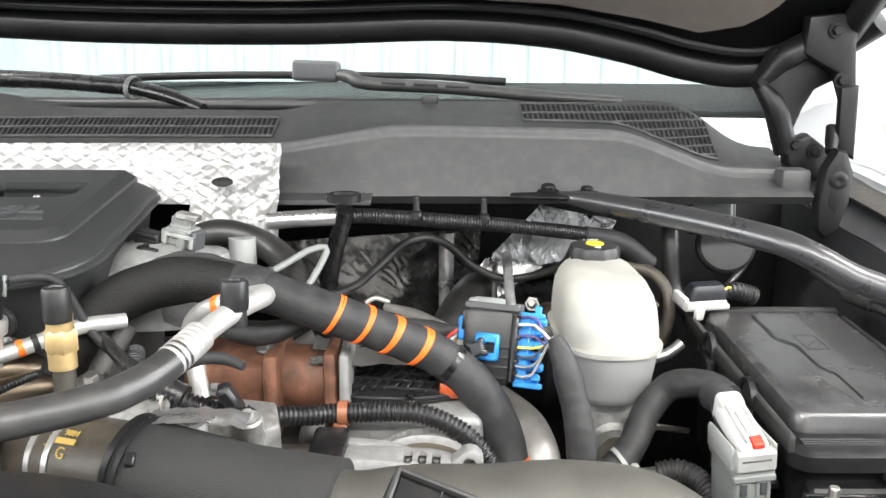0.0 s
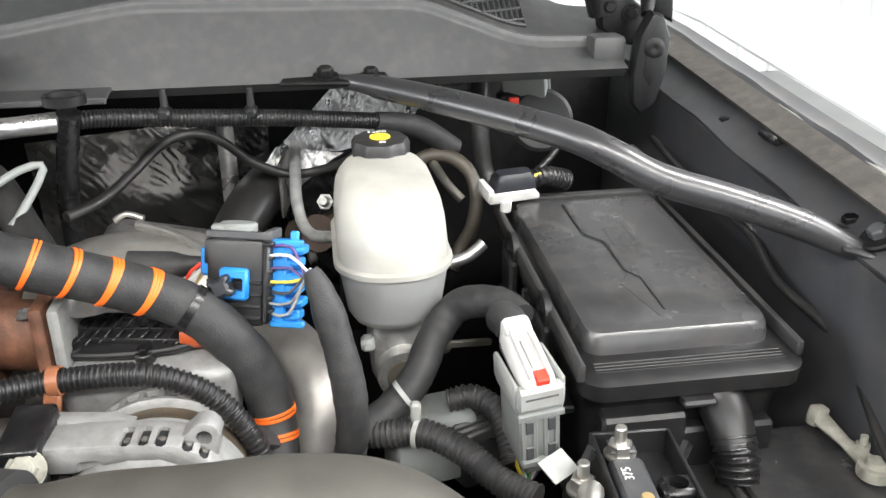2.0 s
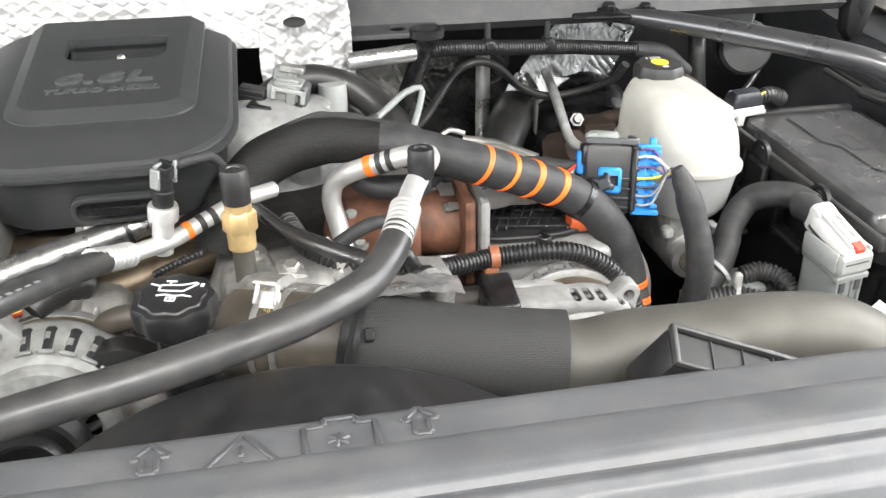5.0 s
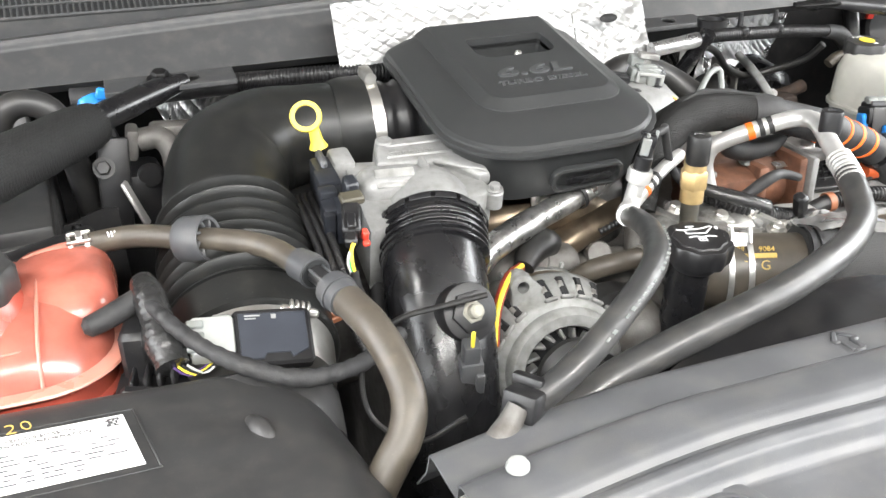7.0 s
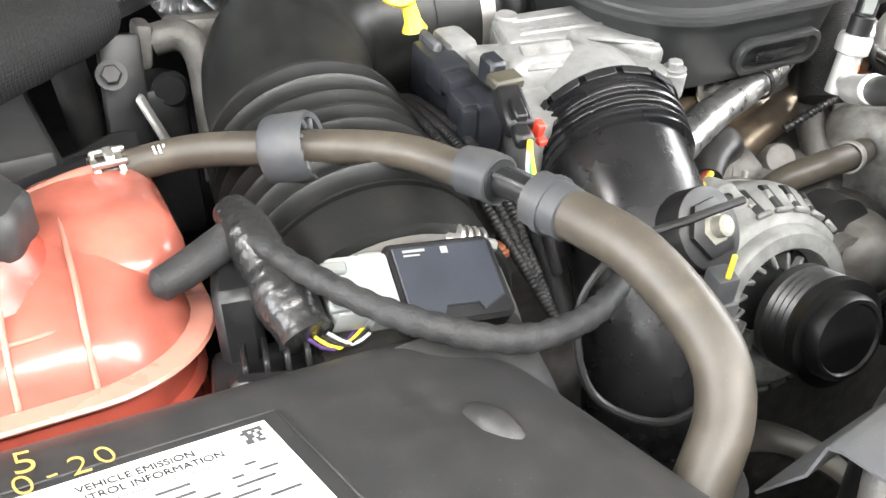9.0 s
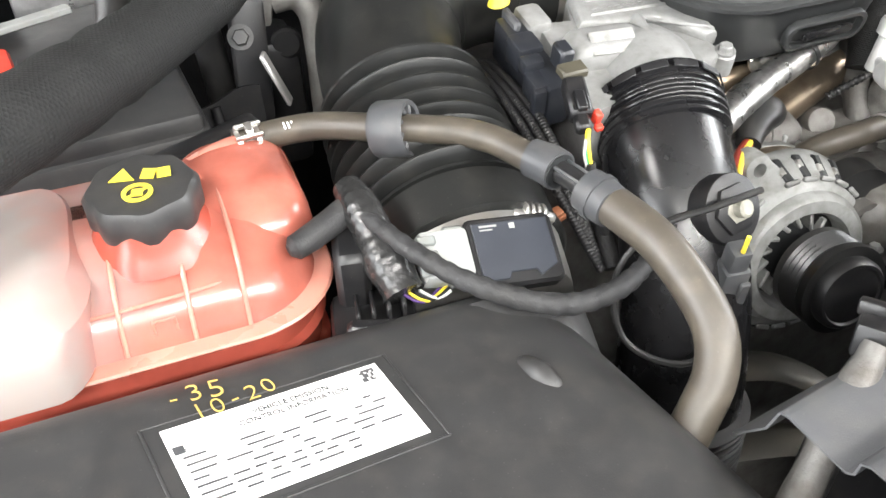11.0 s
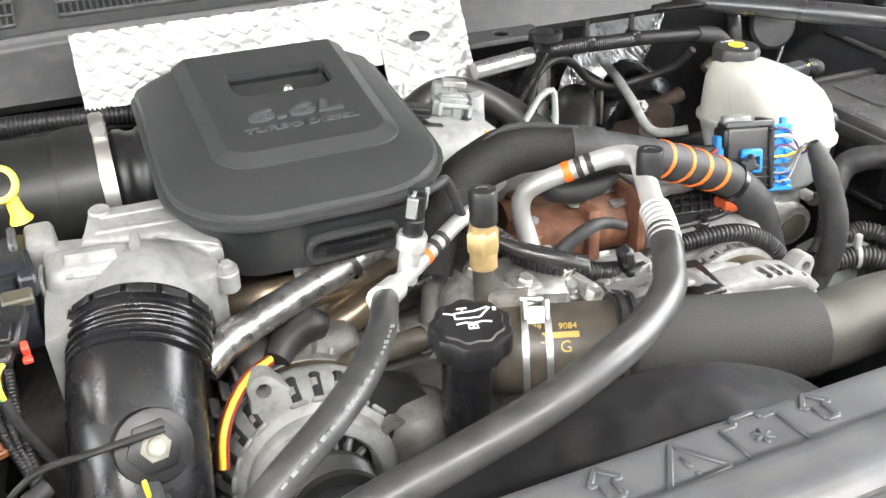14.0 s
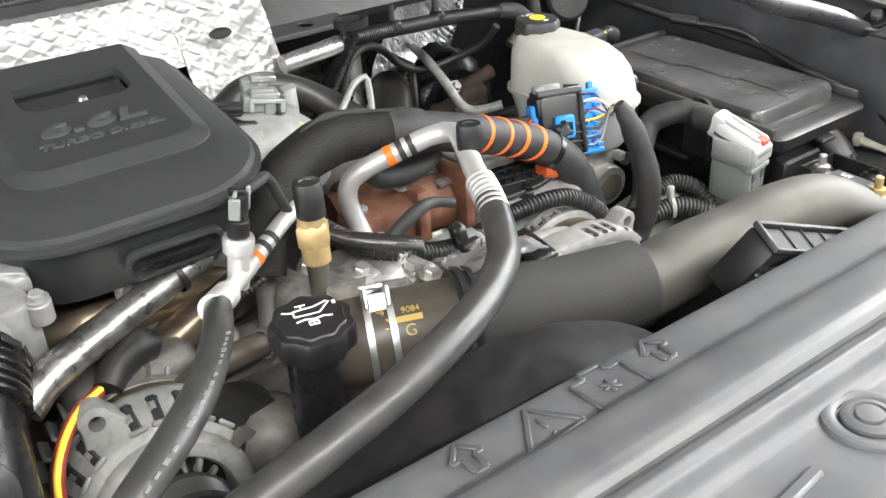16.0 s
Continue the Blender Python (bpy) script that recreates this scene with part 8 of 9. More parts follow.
part("end_joint", lathe([(0.0062, -0.004), (0.0068, 0.0), (0.0068, 0.01), (0.005, 0.014)], 16, m=along((0.505, 0.622, 1.292), (0.54, 0.673, 1.346))), M_BLACK, rod, world=True)

# ---- tower braces ----
br = thing("tower_brace", "glossy black steel tube brace from cowl to fender", "brace", pose(0.3, 0.8, 1.3))
part("tube", sweep([(0.13, 0.985, 1.402), (0.165, 0.955, 1.401), (0.235, 0.87, 1.398), (0.3, 0.795, 1.391), (0.33, 0.77, 1.380), (0.365, 0.757, 1.362), (0.42, 0.745, 1.345), (0.475, 0.735, 1.325), (0.515, 0.725, 1.306), (0.55, 0.715, 1.295)], [0.006, 0.011, 0.0125, 0.0125, 0.0125, 0.0125, 0.0125, 0.0125, 0.0095, 0.006], 24), M_BRACE, br, world=True)
part("flat_end", bar((0.505, 0.728, 1.311), (0.553, 0.712, 1.2975), 0.034, 0.005, 0.002), M_BRACE, br, world=True)
for p in ((0.532, 0.718, 1.318), (0.534, 0.652, 1.306)):
    part("washer", lathe([(0.016, -0.003), (0.0165, 0.0), (0.015, 0.0015), (0.009, 0.002)], 26, m=along(p, (p[0] - 0.05, p[1], p[2] + 0.08))), M_DARK, br, world=True)
    bolt(br, p, (p[0] - 0.05, p[1], p[2] + 0.08), 0.008, M_DKGREY)
part("foot_plate", rbox(0.1, 0.03, 0.005, 0.002, 1, pose(0.125, 0.985, 1.404, 8, 0, -8)), M_DARK, br, world=True)
bolt(br, (0.117, 0.985, 1.407), (0.117, 0.95, 1.6), 0.008, M_DARK)
bolt(br, (0.16, 0.983, 1.406), (0.16, 0.95, 1.6), 0.007, M_DARK)
for x, y in ((-0.145, 0.975), (-0.73, 0.955)):
    bk = thing("cowl_bracket", "black sheet metal bracket under the cowl", "bracket", pose(x, y, 1.395), group="cowl brackets")
    part("plate", cut(rbox(0.13, 0.035, 0.003, 0.001, 1, pose(x, y, 1.402, 8)), lathe([(0.009, -0.02), (0.009, 0.02)], 18, m=pose(x + 0.02, y, 1.402, 8))), M_COWL, bk, world=True)
    part("lip", rbox(0.13, 0.003, 0.006, 0.001, 1, pose(x, y - 0.018, 1.399)), M_COWL, bk, world=True)
    if x < -0.5:
        bolt(bk, (x - 0.01, y - 0.004, 1.405), (x - 0.01, y - 0.05, 1.6), 0.009, M_DARK)

# ---- firewall side: foil, conduit, wire, dipstick tube ----
foil = thing("firewall_heat_foil", "wrinkled silver heat foil on the firewall", "heat foil", pose(0.0, 1.15, 1.1))


def crinkle(p, q, r, t, amp, seed):
    """Wrinkled foil between four corners: p to q along the top, r to t along the bottom."""
    p, q, r, t = Vector(p), Vector(q), Vector(r), Vector(t)
    nrm = (q - p).cross(r - p).normalized()
    def f(u, v):
        c = p.lerp(q, u).lerp(r.lerp(t, u), v)
        k = c * 100
        h = noise.noise(k * 0.25 + Vector((seed, 0, 0))) - 0.5 * abs(noise.noise(Vector((0.9 * k.x + 0.7 * k.z, 0.25 * (k.z - k.x), seed)))) - 0.22 * abs(noise.noise(Vector((2.4 * k.x - 1.6 * k.z, 0.6 * (k.z + k.x), seed))))
        return c + nrm * amp * h
    return sheet(f, 150, 110, 0.001)


part("dark_panel", crinkle((-0.2, 1.09, 1.33), (0.05, 1.15, 1.335), (-0.2, 1.12, 1.15), (0.04, 1.17, 1.15), 0.0028, 1.0), M_DARKFOIL, foil, "wrinkled foil coloured dark for its dark reflections", world=True, sharp=70)
part("bright_panel", crinkle((0.131, 1.186, 1.36), (0.235, 1.182, 1.34), (0.057, 1.151, 1.291), (0.196, 1.168, 1.275), 0.007, 3.0), M_FOIL, foil, world=True, sharp=70)
part("bright_panel", crinkle((0.056, 1.147, 1.295), (0.133, 1.15, 1.283), (-0.014, 1.103, 1.207), (0.034, 1.116, 1.223), 0.007, 4.0), M_FOIL, foil, world=True, sharp=70)
part("strap", sheet(lambda u, v: (-0.005 + 0.018 * u, 1.115 - 0.004 * math.sin(u * 3.1), 1.335 - 0.13 * v), 6, 10, 0.001), M_FOIL, foil, world=True)
part("bracket_plate", rbox(0.055, 0.006, 0.075, 0.004, 2, pose(0.096, 1.141, 1.234, -8, 0, 10)), M_PIPE, foil, "grey steel bracket plate", world=True)
fc = thing("firewall_conduit", "black corrugated conduit along the firewall", "conduit", pose(0.02, 0.97, 1.35))
part("conduit", sweep([(-0.115, 0.925, 1.389), (-0.074, 0.94, 1.387), (0.0, 0.962, 1.378), (0.07, 0.985, 1.369), (0.122, 1.0, 1.361), (0.17, 1.02, 1.352)], 0.0085, 16, rib=(0.0035, 0.0012)), M_BLACK, fc, world=True)
part("foil_end", sweep([(-0.185, 0.915, 1.386), (-0.15, 0.918, 1.388), (-0.115, 0.925, 1.389)], 0.009, 14, wobble=0.08), M_FOIL, fc, "foil-wrapped end", world=True)
part("tail", sweep([(0.165, 1.018, 1.353), (0.21, 1.035, 1.34), (0.25, 1.05, 1.31)], [0.0095, 0.012, 0.012], 14), M_TAPE, fc, world=True)
for x, y, z in ((-0.03, 0.952, 1.386), (0.045, 0.977, 1.378)):
    part("clip", join(rbox(0.012, 0.02, 0.012, 0.003, 1, pose(x, y, z)), lathe([(0.004, 0), (0.003, 0.022)], 10, m=pose(x, y + 0.004, z))), M_BLACK, fc, world=True)
solo("firewall_cable", sweep([(-0.125, 0.93, 1.30), (-0.1, 0.965, 1.303), (-0.075, 1.0, 1.318), (-0.05, 1.025, 1.337), (-0.022, 1.036, 1.3445), (0.005, 1.045, 1.334), (0.035, 1.055, 1.306), (0.072, 1.06, 1.289), (0.11, 1.05, 1.295), (0.14, 1.02, 1.315), (0.15, 1.0, 1.34)], 0.005, 12), M_RUBBER, "thin black cable looping across the firewall", "cable")
tube = thing("filler_tube", "glossy black filler tube with open ring cap", "filler tube", pose(-0.13, 0.96, 1.2))
part("tube", sweep([(-0.104, 0.918, 1.398), (-0.112, 0.932, 1.37), (-0.128, 0.96, 1.31), (-0.135, 0.975, 1.24)], 0.0098, 18), M_GLOSS, tube, world=True)
part("ring_cap", join(ring([(0.0135, -0.005), (0.0175, -0.005), (0.018, 0.003), (0.0165, 0.004), (0.014, 0.003)], 36, pose(-0.104, 0.914, 1.412)), rbox(0.008, 0.008, 0.012, 0.002, 1, pose(-0.104, 0.93, 1.404))), M_BLACK, tube, world=True)
solo("vent_tube", sweep([(-0.172, 0.836, 1.348), (-0.158, 0.848, 1.354), (-0.135, 0.866, 1.365), (-0.119, 0.871, 1.367), (-0.12, 0.864, 1.358), (-0.13, 0.845, 1.34), (-0.138, 0.832, 1.329)], 0.0034, 14), M_GREY, "thin bent pale grey vent tube", "tube")
solo("tube_connector", rbox(0.02, 0.01, 0.009, 0.002, 1, Matrix.Translation((-0.175, 0.836, 1.348)) @ pose(0, 0, 0, 0, -20, 0)), M_DKGREY, "small blue-grey tube connector", "connector")
solo("heater_hose", sweep([(-0.29, 0.875, 1.352), (-0.24, 0.892, 1.376), (-0.2, 0.898, 1.370), (-0.165, 0.885, 1.352), (-0.135, 0.845, 1.325), (-0.11, 0.81, 1.30), (-0.09, 0.78, 1.27)], 0.0145, 18), M_RUBBER, "black rubber heater hose behind the engine cover", "hose")
tb = thing("turbo_heat_shield", "smooth dull metal turbo heat shield dome", "heat shield", pose(-0.07, 0.92, 1.15))
dome = lathe([(0.1, 0.0), (0.1, 0.03), (0.09, 0.06), (0.065, 0.078), (0.03, 0.086), (0.0, 0.087)], 40)
part("dome", moved(dome, pose(-0.07, 0.93, 1.185) @ Matrix.Diagonal((1.1, 0.9, 1, 1))), M_DOME, tb, world=True)
part("fitting", join(sweep([(-0.086, 0.941, 1.29), (-0.075, 0.942, 1.296), (-0.059, 0.937, 1.292)], 0.003, 10), sweep([(-0.063, 0.926, 1.29), (-0.038, 0.91, 1.289), (-0.026, 0.897, 1.29), (0.003, 0.867, 1.285)], [0.0045, 0.005, 0.004, 0.004], 12)), M_STEEL, tb, "steel sensor fitting", world=True)
dp = thing("exhaust_down_pipe", "dull steel exhaust down pipe", "exhaust pipe", pose(0.09, 0.84, 1.0))
part("pipe", sweep([(0.036, 0.897, 1.199), (0.062, 0.867, 1.193), (0.083, 0.836, 1.183), (0.092, 0.811, 1.159), (0.086, 0.796, 1.126), (0.077, 0.79, 1.087)], 0.024, 24), M_DOME, dp, world=True)
part("turbo_housing", join(rbox(0.05, 0.05, 0.04, 0.012, 2, Matrix.Translation((0.142, 1.066, 1.234))), lathe([(0.02, -0.02), (0.02, 0.02)], 18, m=Matrix.Translation((0.09, 1.029, 1.23)) @ pose(0, 0, 0, 70, 0, 30)), sweep([(0.069, 1.033, 1.215), (0.132, 1.064, 1.241), (0.193, 1.075, 1.255)], 0.010, 12, wobble=0.15)), M_OLDRUST, dp, "brown rusty turbo hardware", world=True)

part("side_plate", cut(rbox(0.004, 0.075, 0.062, 0.0015, 1, pose(0.066, 1.1, 1.268, 0, 0, -6)), lathe([(0.008, -0.05), (0.008, 0.05)], 18, m=pose(0.066, 1.085, 1.275, 0, 90, 0))), M_CASTDARK, dp, "grey steel side plate", world=True)
bolt(dp, (0.062, 1.115, 1.285), (0.0, 1.11, 1.288), 0.006, M_STEEL)
part("lagging", sweep([(0.07, 1.05, 1.222), (0.095, 1.04, 1.228), (0.12, 1.045, 1.22), (0.145, 1.05, 1.228)], [0.01, 0.014, 0.013, 0.009], 16, 0.003, wobble=0.35), M_OLDRUST, dp, "frayed brown lagging", world=True)
part("clamp_ring", band((0.088, 1.03, 1.215), (0.115, 1.035, 1.22), 0.017, 0.008, 0.0015), M_CASTDARK, dp, world=True)
part("sensor_stub", join(lathe([(0.006, -0.015), (0.006, 0.004), (0.0045, 0.01)], 12, m=along((0.108, 1.04, 1.262), (0.09, 0.96, 1.30))), lathe([(0.009, -0.004), (0.009, 0.0)], 6, m=along((0.108, 1.04, 1.262), (0.09, 0.96, 1.30)))), M_CASTMID, dp, world=True)
solo("black_duct", sweep([(0.0, 1.02, 1.205), (0.012, 1.045, 1.232), (0.03, 1.075, 1.252), (0.045, 1.105, 1.26)], [0.024, 0.026, 0.027, 0.027], 26), M_RUBBER, "black rubber duct below the firewall foil", "duct")

# ---- brake fluid level module and vacuum parts near the firewall ----
vm = thing("vacuum_module", "white and black control module on the firewall", "module", pose(0.36, 1.12, 1.3))
part("white_box", join(rbox(0.05, 0.02, 0.04, 0.005, 2, pose(0.342, 1.11, 1.36, 24, 0, -24)), rbox(0.058, 0.006, 0.05, 0.003, 2, pose(0.344, 1.118, 1.358, 24, 0, -24))), M_GREY, vm, world=True)
part("drum", lathe([(0.03, 0), (0.036, 0.003), (0.036, 0.008), (0.034, 0.009), (0.034, 0.012), (0.036, 0.013), (0.036, 0.026), (0.032, 0.031), (0.012, 0.033), (0.0, 0.033)], 36, m=along((0.362, 1.12, 1.318), (0.345, 1.02, 1.345))), M_BLACKDUSTY, vm, "ribbed black drum", world=True)
part("red_tab", rbox(0.012, 0.006, 0.012, 0.001, 1, pose(0.326, 1.1, 1.345, 10)), M_RED, vm, "red lock tab", world=True)
part("bracket", rbox(0.03, 0.02, 0.02, 0.004, 1, pose(0.325, 1.115, 1.345)), M_BLACK, vm, world=True)
part("hose", sweep([(0.39, 1.12, 1.33), (0.385, 1.1, 1.30), (0.35, 1.07, 1.275), (0.32, 1.05, 1.27)], 0.004, 10), M_RUBBER, vm, world=True)
part("hose", sweep([(0.29, 1.11, 1.37), (0.285, 1.09, 1.33), (0.29, 1.08, 1.27), (0.31, 1.06, 1.24)], 0.011, 14), M_RUBBER, vm, world=True)
part("round_port", ring([(0.016, -0.01), (0.024, -0.01), (0.024, 0.01), (0.016, 0.01)], 28, along((0.27, 1.16, 1.37), (0.26, 1.05, 1.40))), M_BLACKDUSTY, vm, world=True)
solo("fender_wire", sweep([(0.515, 1.15, 1.28), (0.5, 1.0, 1.275), (0.51, 0.88, 1.26), (0.5, 0.8, 1.245), (0.52, 0.72, 1.22), (0.51, 0.62, 1.17), (0.53, 0.5, 1.1)], 0.0045, 10), M_RUBBER, "black wire along the inner fender", "wire")
solo("fender_wire", join(sweep([(0.45, 1.05, 1.30), (0.47, 0.98, 1.285), (0.505, 0.9, 1.275), (0.52, 0.86, 1.25)], 0.004, 10), sweep([(0.465, 0.99, 1.287), (0.48, 0.955, 1.284)], 0.008, 12)), M_RUBBER, "black wire with splice sleeve on the inner fender", "wire")

# ---- passenger side: mass air flow sensor, harness, brace ----
maf = thing("air_flow_sensor", "black air flow sensor with grey plug on a steel clamp", "air flow sensor", pose(-0.71, 0.575, 1.27))
SM = pose(-0.705, 0.5705, 1.3115, 33, 8, -2)
part("module", stack([(rounded(0.052, 0.04, 0.004), -0.006), (rounded(0.056, 0.044, 0.005), -0.004), (rounded(0.056, 0.044, 0.005), 0.004), (rounded(0.052, 0.04, 0.004), 0.006)], SM), M_BLACK, maf, world=True)
part("face", prism([(-0.024, -0.018), (-0.008, -0.018), (-0.006, -0.014), (0.01, -0.014), (0.012, -0.018), (0.024, -0.012), (0.024, 0.018), (-0.024, 0.018)], 0.006, 0.0075, 0.0005, 1, SM), mat("blue_black_plastic", (0.03, 0.034, 0.044), 0.4, vary=0.1, bump=0.1), maf, world=True)
part("print", join(rbox(0.011, 0.0013, 0.0002, 0, m=SM @ pose(-0.014, 0.0155, 0.0078)), rbox(0.0035, 0.0035, 0.0002, 0, m=SM @ pose(0.001, 0.0145, 0.0078)), rbox(0.008, 0.0009, 0.0002, 0, m=SM @ pose(-0.0155, 0.0132, 0.0078))), M_LTGREY, maf, world=True)
mpl = part("plug", rbox(0.03, 0.03, 0.018, 0.003, 2, SM @ pose(-0.042, 0.002, 0.0)), M_LTGREY, maf, "grey wire plug", world=True)
part("collar", rbox(0.014, 0.035, 0.014, 0.002, 1, SM @ pose(-0.035, 0.002, 0.0)), M_GREY, mpl, world=True)
for i in range(3):
    part("latch", rbox(0.012, 0.006, 0.004, 0.001, 1, SM @ pose(-0.054, -0.008 + 0.009 * i, 0.0095)), M_GREY, mpl, world=True)
bolt(maf, SM @ Vector((-0.022, -0.02, 0.004)), SM @ Vector((-0.022, -0.02, 0.1)), 0.0038, M_STEEL)
mcl = part("clamp", sweep([(-0.719, 0.58, 1.2585), (-0.718, 0.59, 1.2618), (-0.7165, 0.6125, 1.269)], [0.0585, 0.0605, 0.0632], 48), M_STEEL, maf, "wide bright steel clamp", world=True)
part("clamp_screw", join(rbox(0.03, 0.012, 0.007, 0.002, 1, pose(-0.681, 0.594, 1.3165, -20, 22, 0)), *[lathe([(0.0052, 0), (0.006, 0.0012), (0.0052, 0.0024)], 14, m=along((-0.688 + 0.004 * k, 0.593, 1.3225 - 0.0016 * k), (-0.646, 0.593, 1.306))) for k in range(4)]), M_STEEL, mcl, world=True)
part("housing", sweep([(-0.7235, 0.53, 1.24), (-0.7215, 0.55, 1.25), (-0.7195, 0.565, 1.2575)], [0.058, 0.058, 0.057], 36), M_BLACKDUSTY, maf, world=True)

wh = thing("sensor_harness", "black taped harness draped over the air duct", "wiring harness", pose(-0.74, 0.56, 1.28))
part("cable", sweep([(-0.79, 0.612, 1.338), (-0.782, 0.594, 1.342), (-0.768, 0.568, 1.336), (-0.748, 0.543, 1.327), (-0.72, 0.526, 1.316), (-0.692, 0.519, 1.308), (-0.662, 0.522, 1.306), (-0.635, 0.536, 1.305), (-0.615, 0.55, 1.308)], [0.0044, 0.0052, 0.0058, 0.0062, 0.0064, 0.0066, 0.0064, 0.0062, 0.0058], 18, rib=(0.0105, 0.0006), wobble=0.1), M_TAPE, wh, world=True)
part("stub", sweep([(-0.7835, 0.618, 1.341), (-0.798, 0.612, 1.337), (-0.814, 0.606, 1.333), (-0.826, 0.602, 1.331), (-0.8295, 0.601, 1.3305)], [0.0085, 0.0085, 0.0082, 0.0076, 0.0035], 18), M_TAPE, wh, world=True)
part("tape_wrap", sweep([(-0.786, 0.629, 1.346), (-0.783, 0.61, 1.34), (-0.779, 0.585, 1.325), (-0.775, 0.562, 1.31)], [0.0085, 0.0122, 0.0132, 0.0128], 24, rib=(0.0062, 0.00022), wobble=0.2), M_SHINYTAPE, wh, "crumpled shiny black tape", world=True)
for k, wm_ in enumerate((M_PURPLE, M_YELLOW, M_BLACK, M_WHITE)):
    part("wire", sweep([(-0.775 + 0.003 * k, 0.562, 1.31), (-0.765 + 0.003 * k, 0.56, 1.302), (-0.748, 0.568 - 0.003 * k, 1.306)], 0.0009, 8), wm_, wh, world=True)
jb = thing("harness_clip_box", "black plastic clip box beside the air cleaner", "clip box", pose(-0.79, 0.56, 1.2))
part("case", rbox(0.05, 0.05, 0.06, 0.006, 2, pose(-0.792, 0.57, 1.265, 0, 0, -12)), M_BLACK, jb, world=True)
part("ledge", rbox(0.045, 0.012, 0.014, 0.003, 1, pose(-0.79, 0.55, 1.297, 0, 8, -12)), M_BLACK, jb, world=True)
for i in range(4):
    part("fin", rbox(0.0025, 0.02, 0.014, 0.001, 1, pose(-0.802 + 0.009 * i, 0.566, 1.302, 0, 0, -12)), M_BLACK, jb, world=True)
bolt(jb, (-0.77, 0.545, 1.298), (-0.77, 0.5, 1.4), 0.0045, M_STEEL)
part("upright", rbox(0.02, 0.04, 0.08, 0.004, 1, pose(-0.795, 0.6, 1.29, 0, 0, -12)), M_BLACK, jb, world=True)

lb = thing("tower_brace", "black steel brace wrapped in a woven fabric sleeve", "brace", pose(-0.85, 0.85, 1.3))
part("tube", sweep([(-0.715, 0.95, 1.402), (-0.745, 0.935, 1.398), (-0.79, 0.90, 1.393), (-0.83, 0.855, 1.392)], [0.008, 0.013, 0.0135, 0.0135], 20), M_GLOSS, lb, world=True)
part("sleeve", sweep([(-0.808, 0.875, 1.391), (-0.816, 0.865, 1.391), (-0.85, 0.82, 1.392), (-0.9, 0.755, 1.394), (-0.95, 0.70, 1.396), (-1.02, 0.63, 1.395), (-1.1, 0.56, 1.385), (-1.25, 0.48, 1.35)], [0.02, 0.023, 0.0245, 0.026, 0.027, 0.027, 0.027, 0.025], 32, wobble=0.07), M_SLEEVECLOTH, lb, "thick black woven sleeve", world=True)
lk = thing("hose_bracket", "black bracket with hexagon bolt and bright worn edge", "bracket", pose(-0.8, 0.87, 1.25))
part("plate", join(rbox(0.03, 0.01, 0.1, 0.004, 2, pose(-0.8, 0.872, 1.325, -12, 8, 10)), rbox(0.05, 0.06, 0.12, 0.01, 2, pose(-0.78, 0.92, 1.27))), M_BLACK, lk, world=True)
bolt(lk, (-0.806, 0.861, 1.352), (-0.82, 0.7, 1.42), 0.0068, M_BLACKDUSTY)
part("worn_edge", bar((-0.792, 0.862, 1.335), (-0.776, 0.856, 1.29), 0.012, 0.004, 0.0015), M_ALU, lk, "bright worn metal edge", world=True)
part("round_boss", lathe([(0.013, 0), (0.013, 0.008), (0.0105, 0.01)], 24, m=along((-0.765, 0.9, 1.325), (-0.78, 0.8, 1.34))), M_DARK, lk, world=True)
sp2 = thing("steel_elbow_pipe", "dull steel elbow pipe beside the intake duct", "pipe", pose(-0.755, 0.9, 1.2))
part("pipe", sweep([(-0.77, 0.905, 1.36), (-0.752, 0.9, 1.362), (-0.742, 0.89, 1.35), (-0.742, 0.88, 1.32), (-0.745, 0.87, 1.26)], 0.0115, 18), M_CASTDARK, sp2, world=True)
part("flange", join(rbox(0.012, 0.03, 0.032, 0.004, 2, pose(-0.778, 0.908, 1.358, 0, 10, 0)), rbox(0.05, 0.024, 0.018, 0.005, 2, pose(-0.735, 0.915, 1.362, 0, 4, 0))), M_CASTDARK, sp2, world=True)
solo("foil_sleeve", crinkle((-0.752, 1.044, 1.362), (-0.655, 1.013, 1.366), (-0.73, 1.0, 1.322), (-0.672, 0.985, 1.33), 0.008, 7.0), M_FOIL, "crumpled silver foil sheet behind the intake duct", "heat foil")
solo("heater_hose", sweep([(-0.9, 0.88, 1.36), (-0.885, 0.885, 1.405), (-0.86, 0.885, 1.415), (-0.838, 0.88, 1.40), (-0.83, 0.885, 1.35), (-0.825, 0.9, 1.28)], 0.0125, 16), M_RUBBER, "looped black rubber hose", "hose")
bc = thing("blue_hose_cap", "small bright blue plastic cap", "cap", pose(-0.808, 0.955, 1.38))
part("cap", join(lathe([(0.012, 0), (0.012, 0.012), (0.009, 0.016)], 20, m=pose(-0.808, 0.955, 1.38, -20, -20, 0)), rbox(0.014, 0.006, 0.012, 0.002, 1, pose(-0.797, 0.952, 1.397, 0, 20, 0))), M_BLUE, bc, world=True)
part("port", lathe([(0.009, -0.04), (0.009, 0.002)], 16, m=pose(-0.808, 0.955, 1.38, -20, -20, 0)), M_BLACK, bc, world=True)
solo("engine_harness", sweep([(-0.83, 0.99, 1.385), (-0.74, 0.985, 1.383), (-0.66, 0.975, 1.386), (-0.58, 0.955, 1.388), (-0.5, 0.955, 1.385)], 0.0115, 16), M_TAPE, "black taped harness under the cowl", "wiring harness")
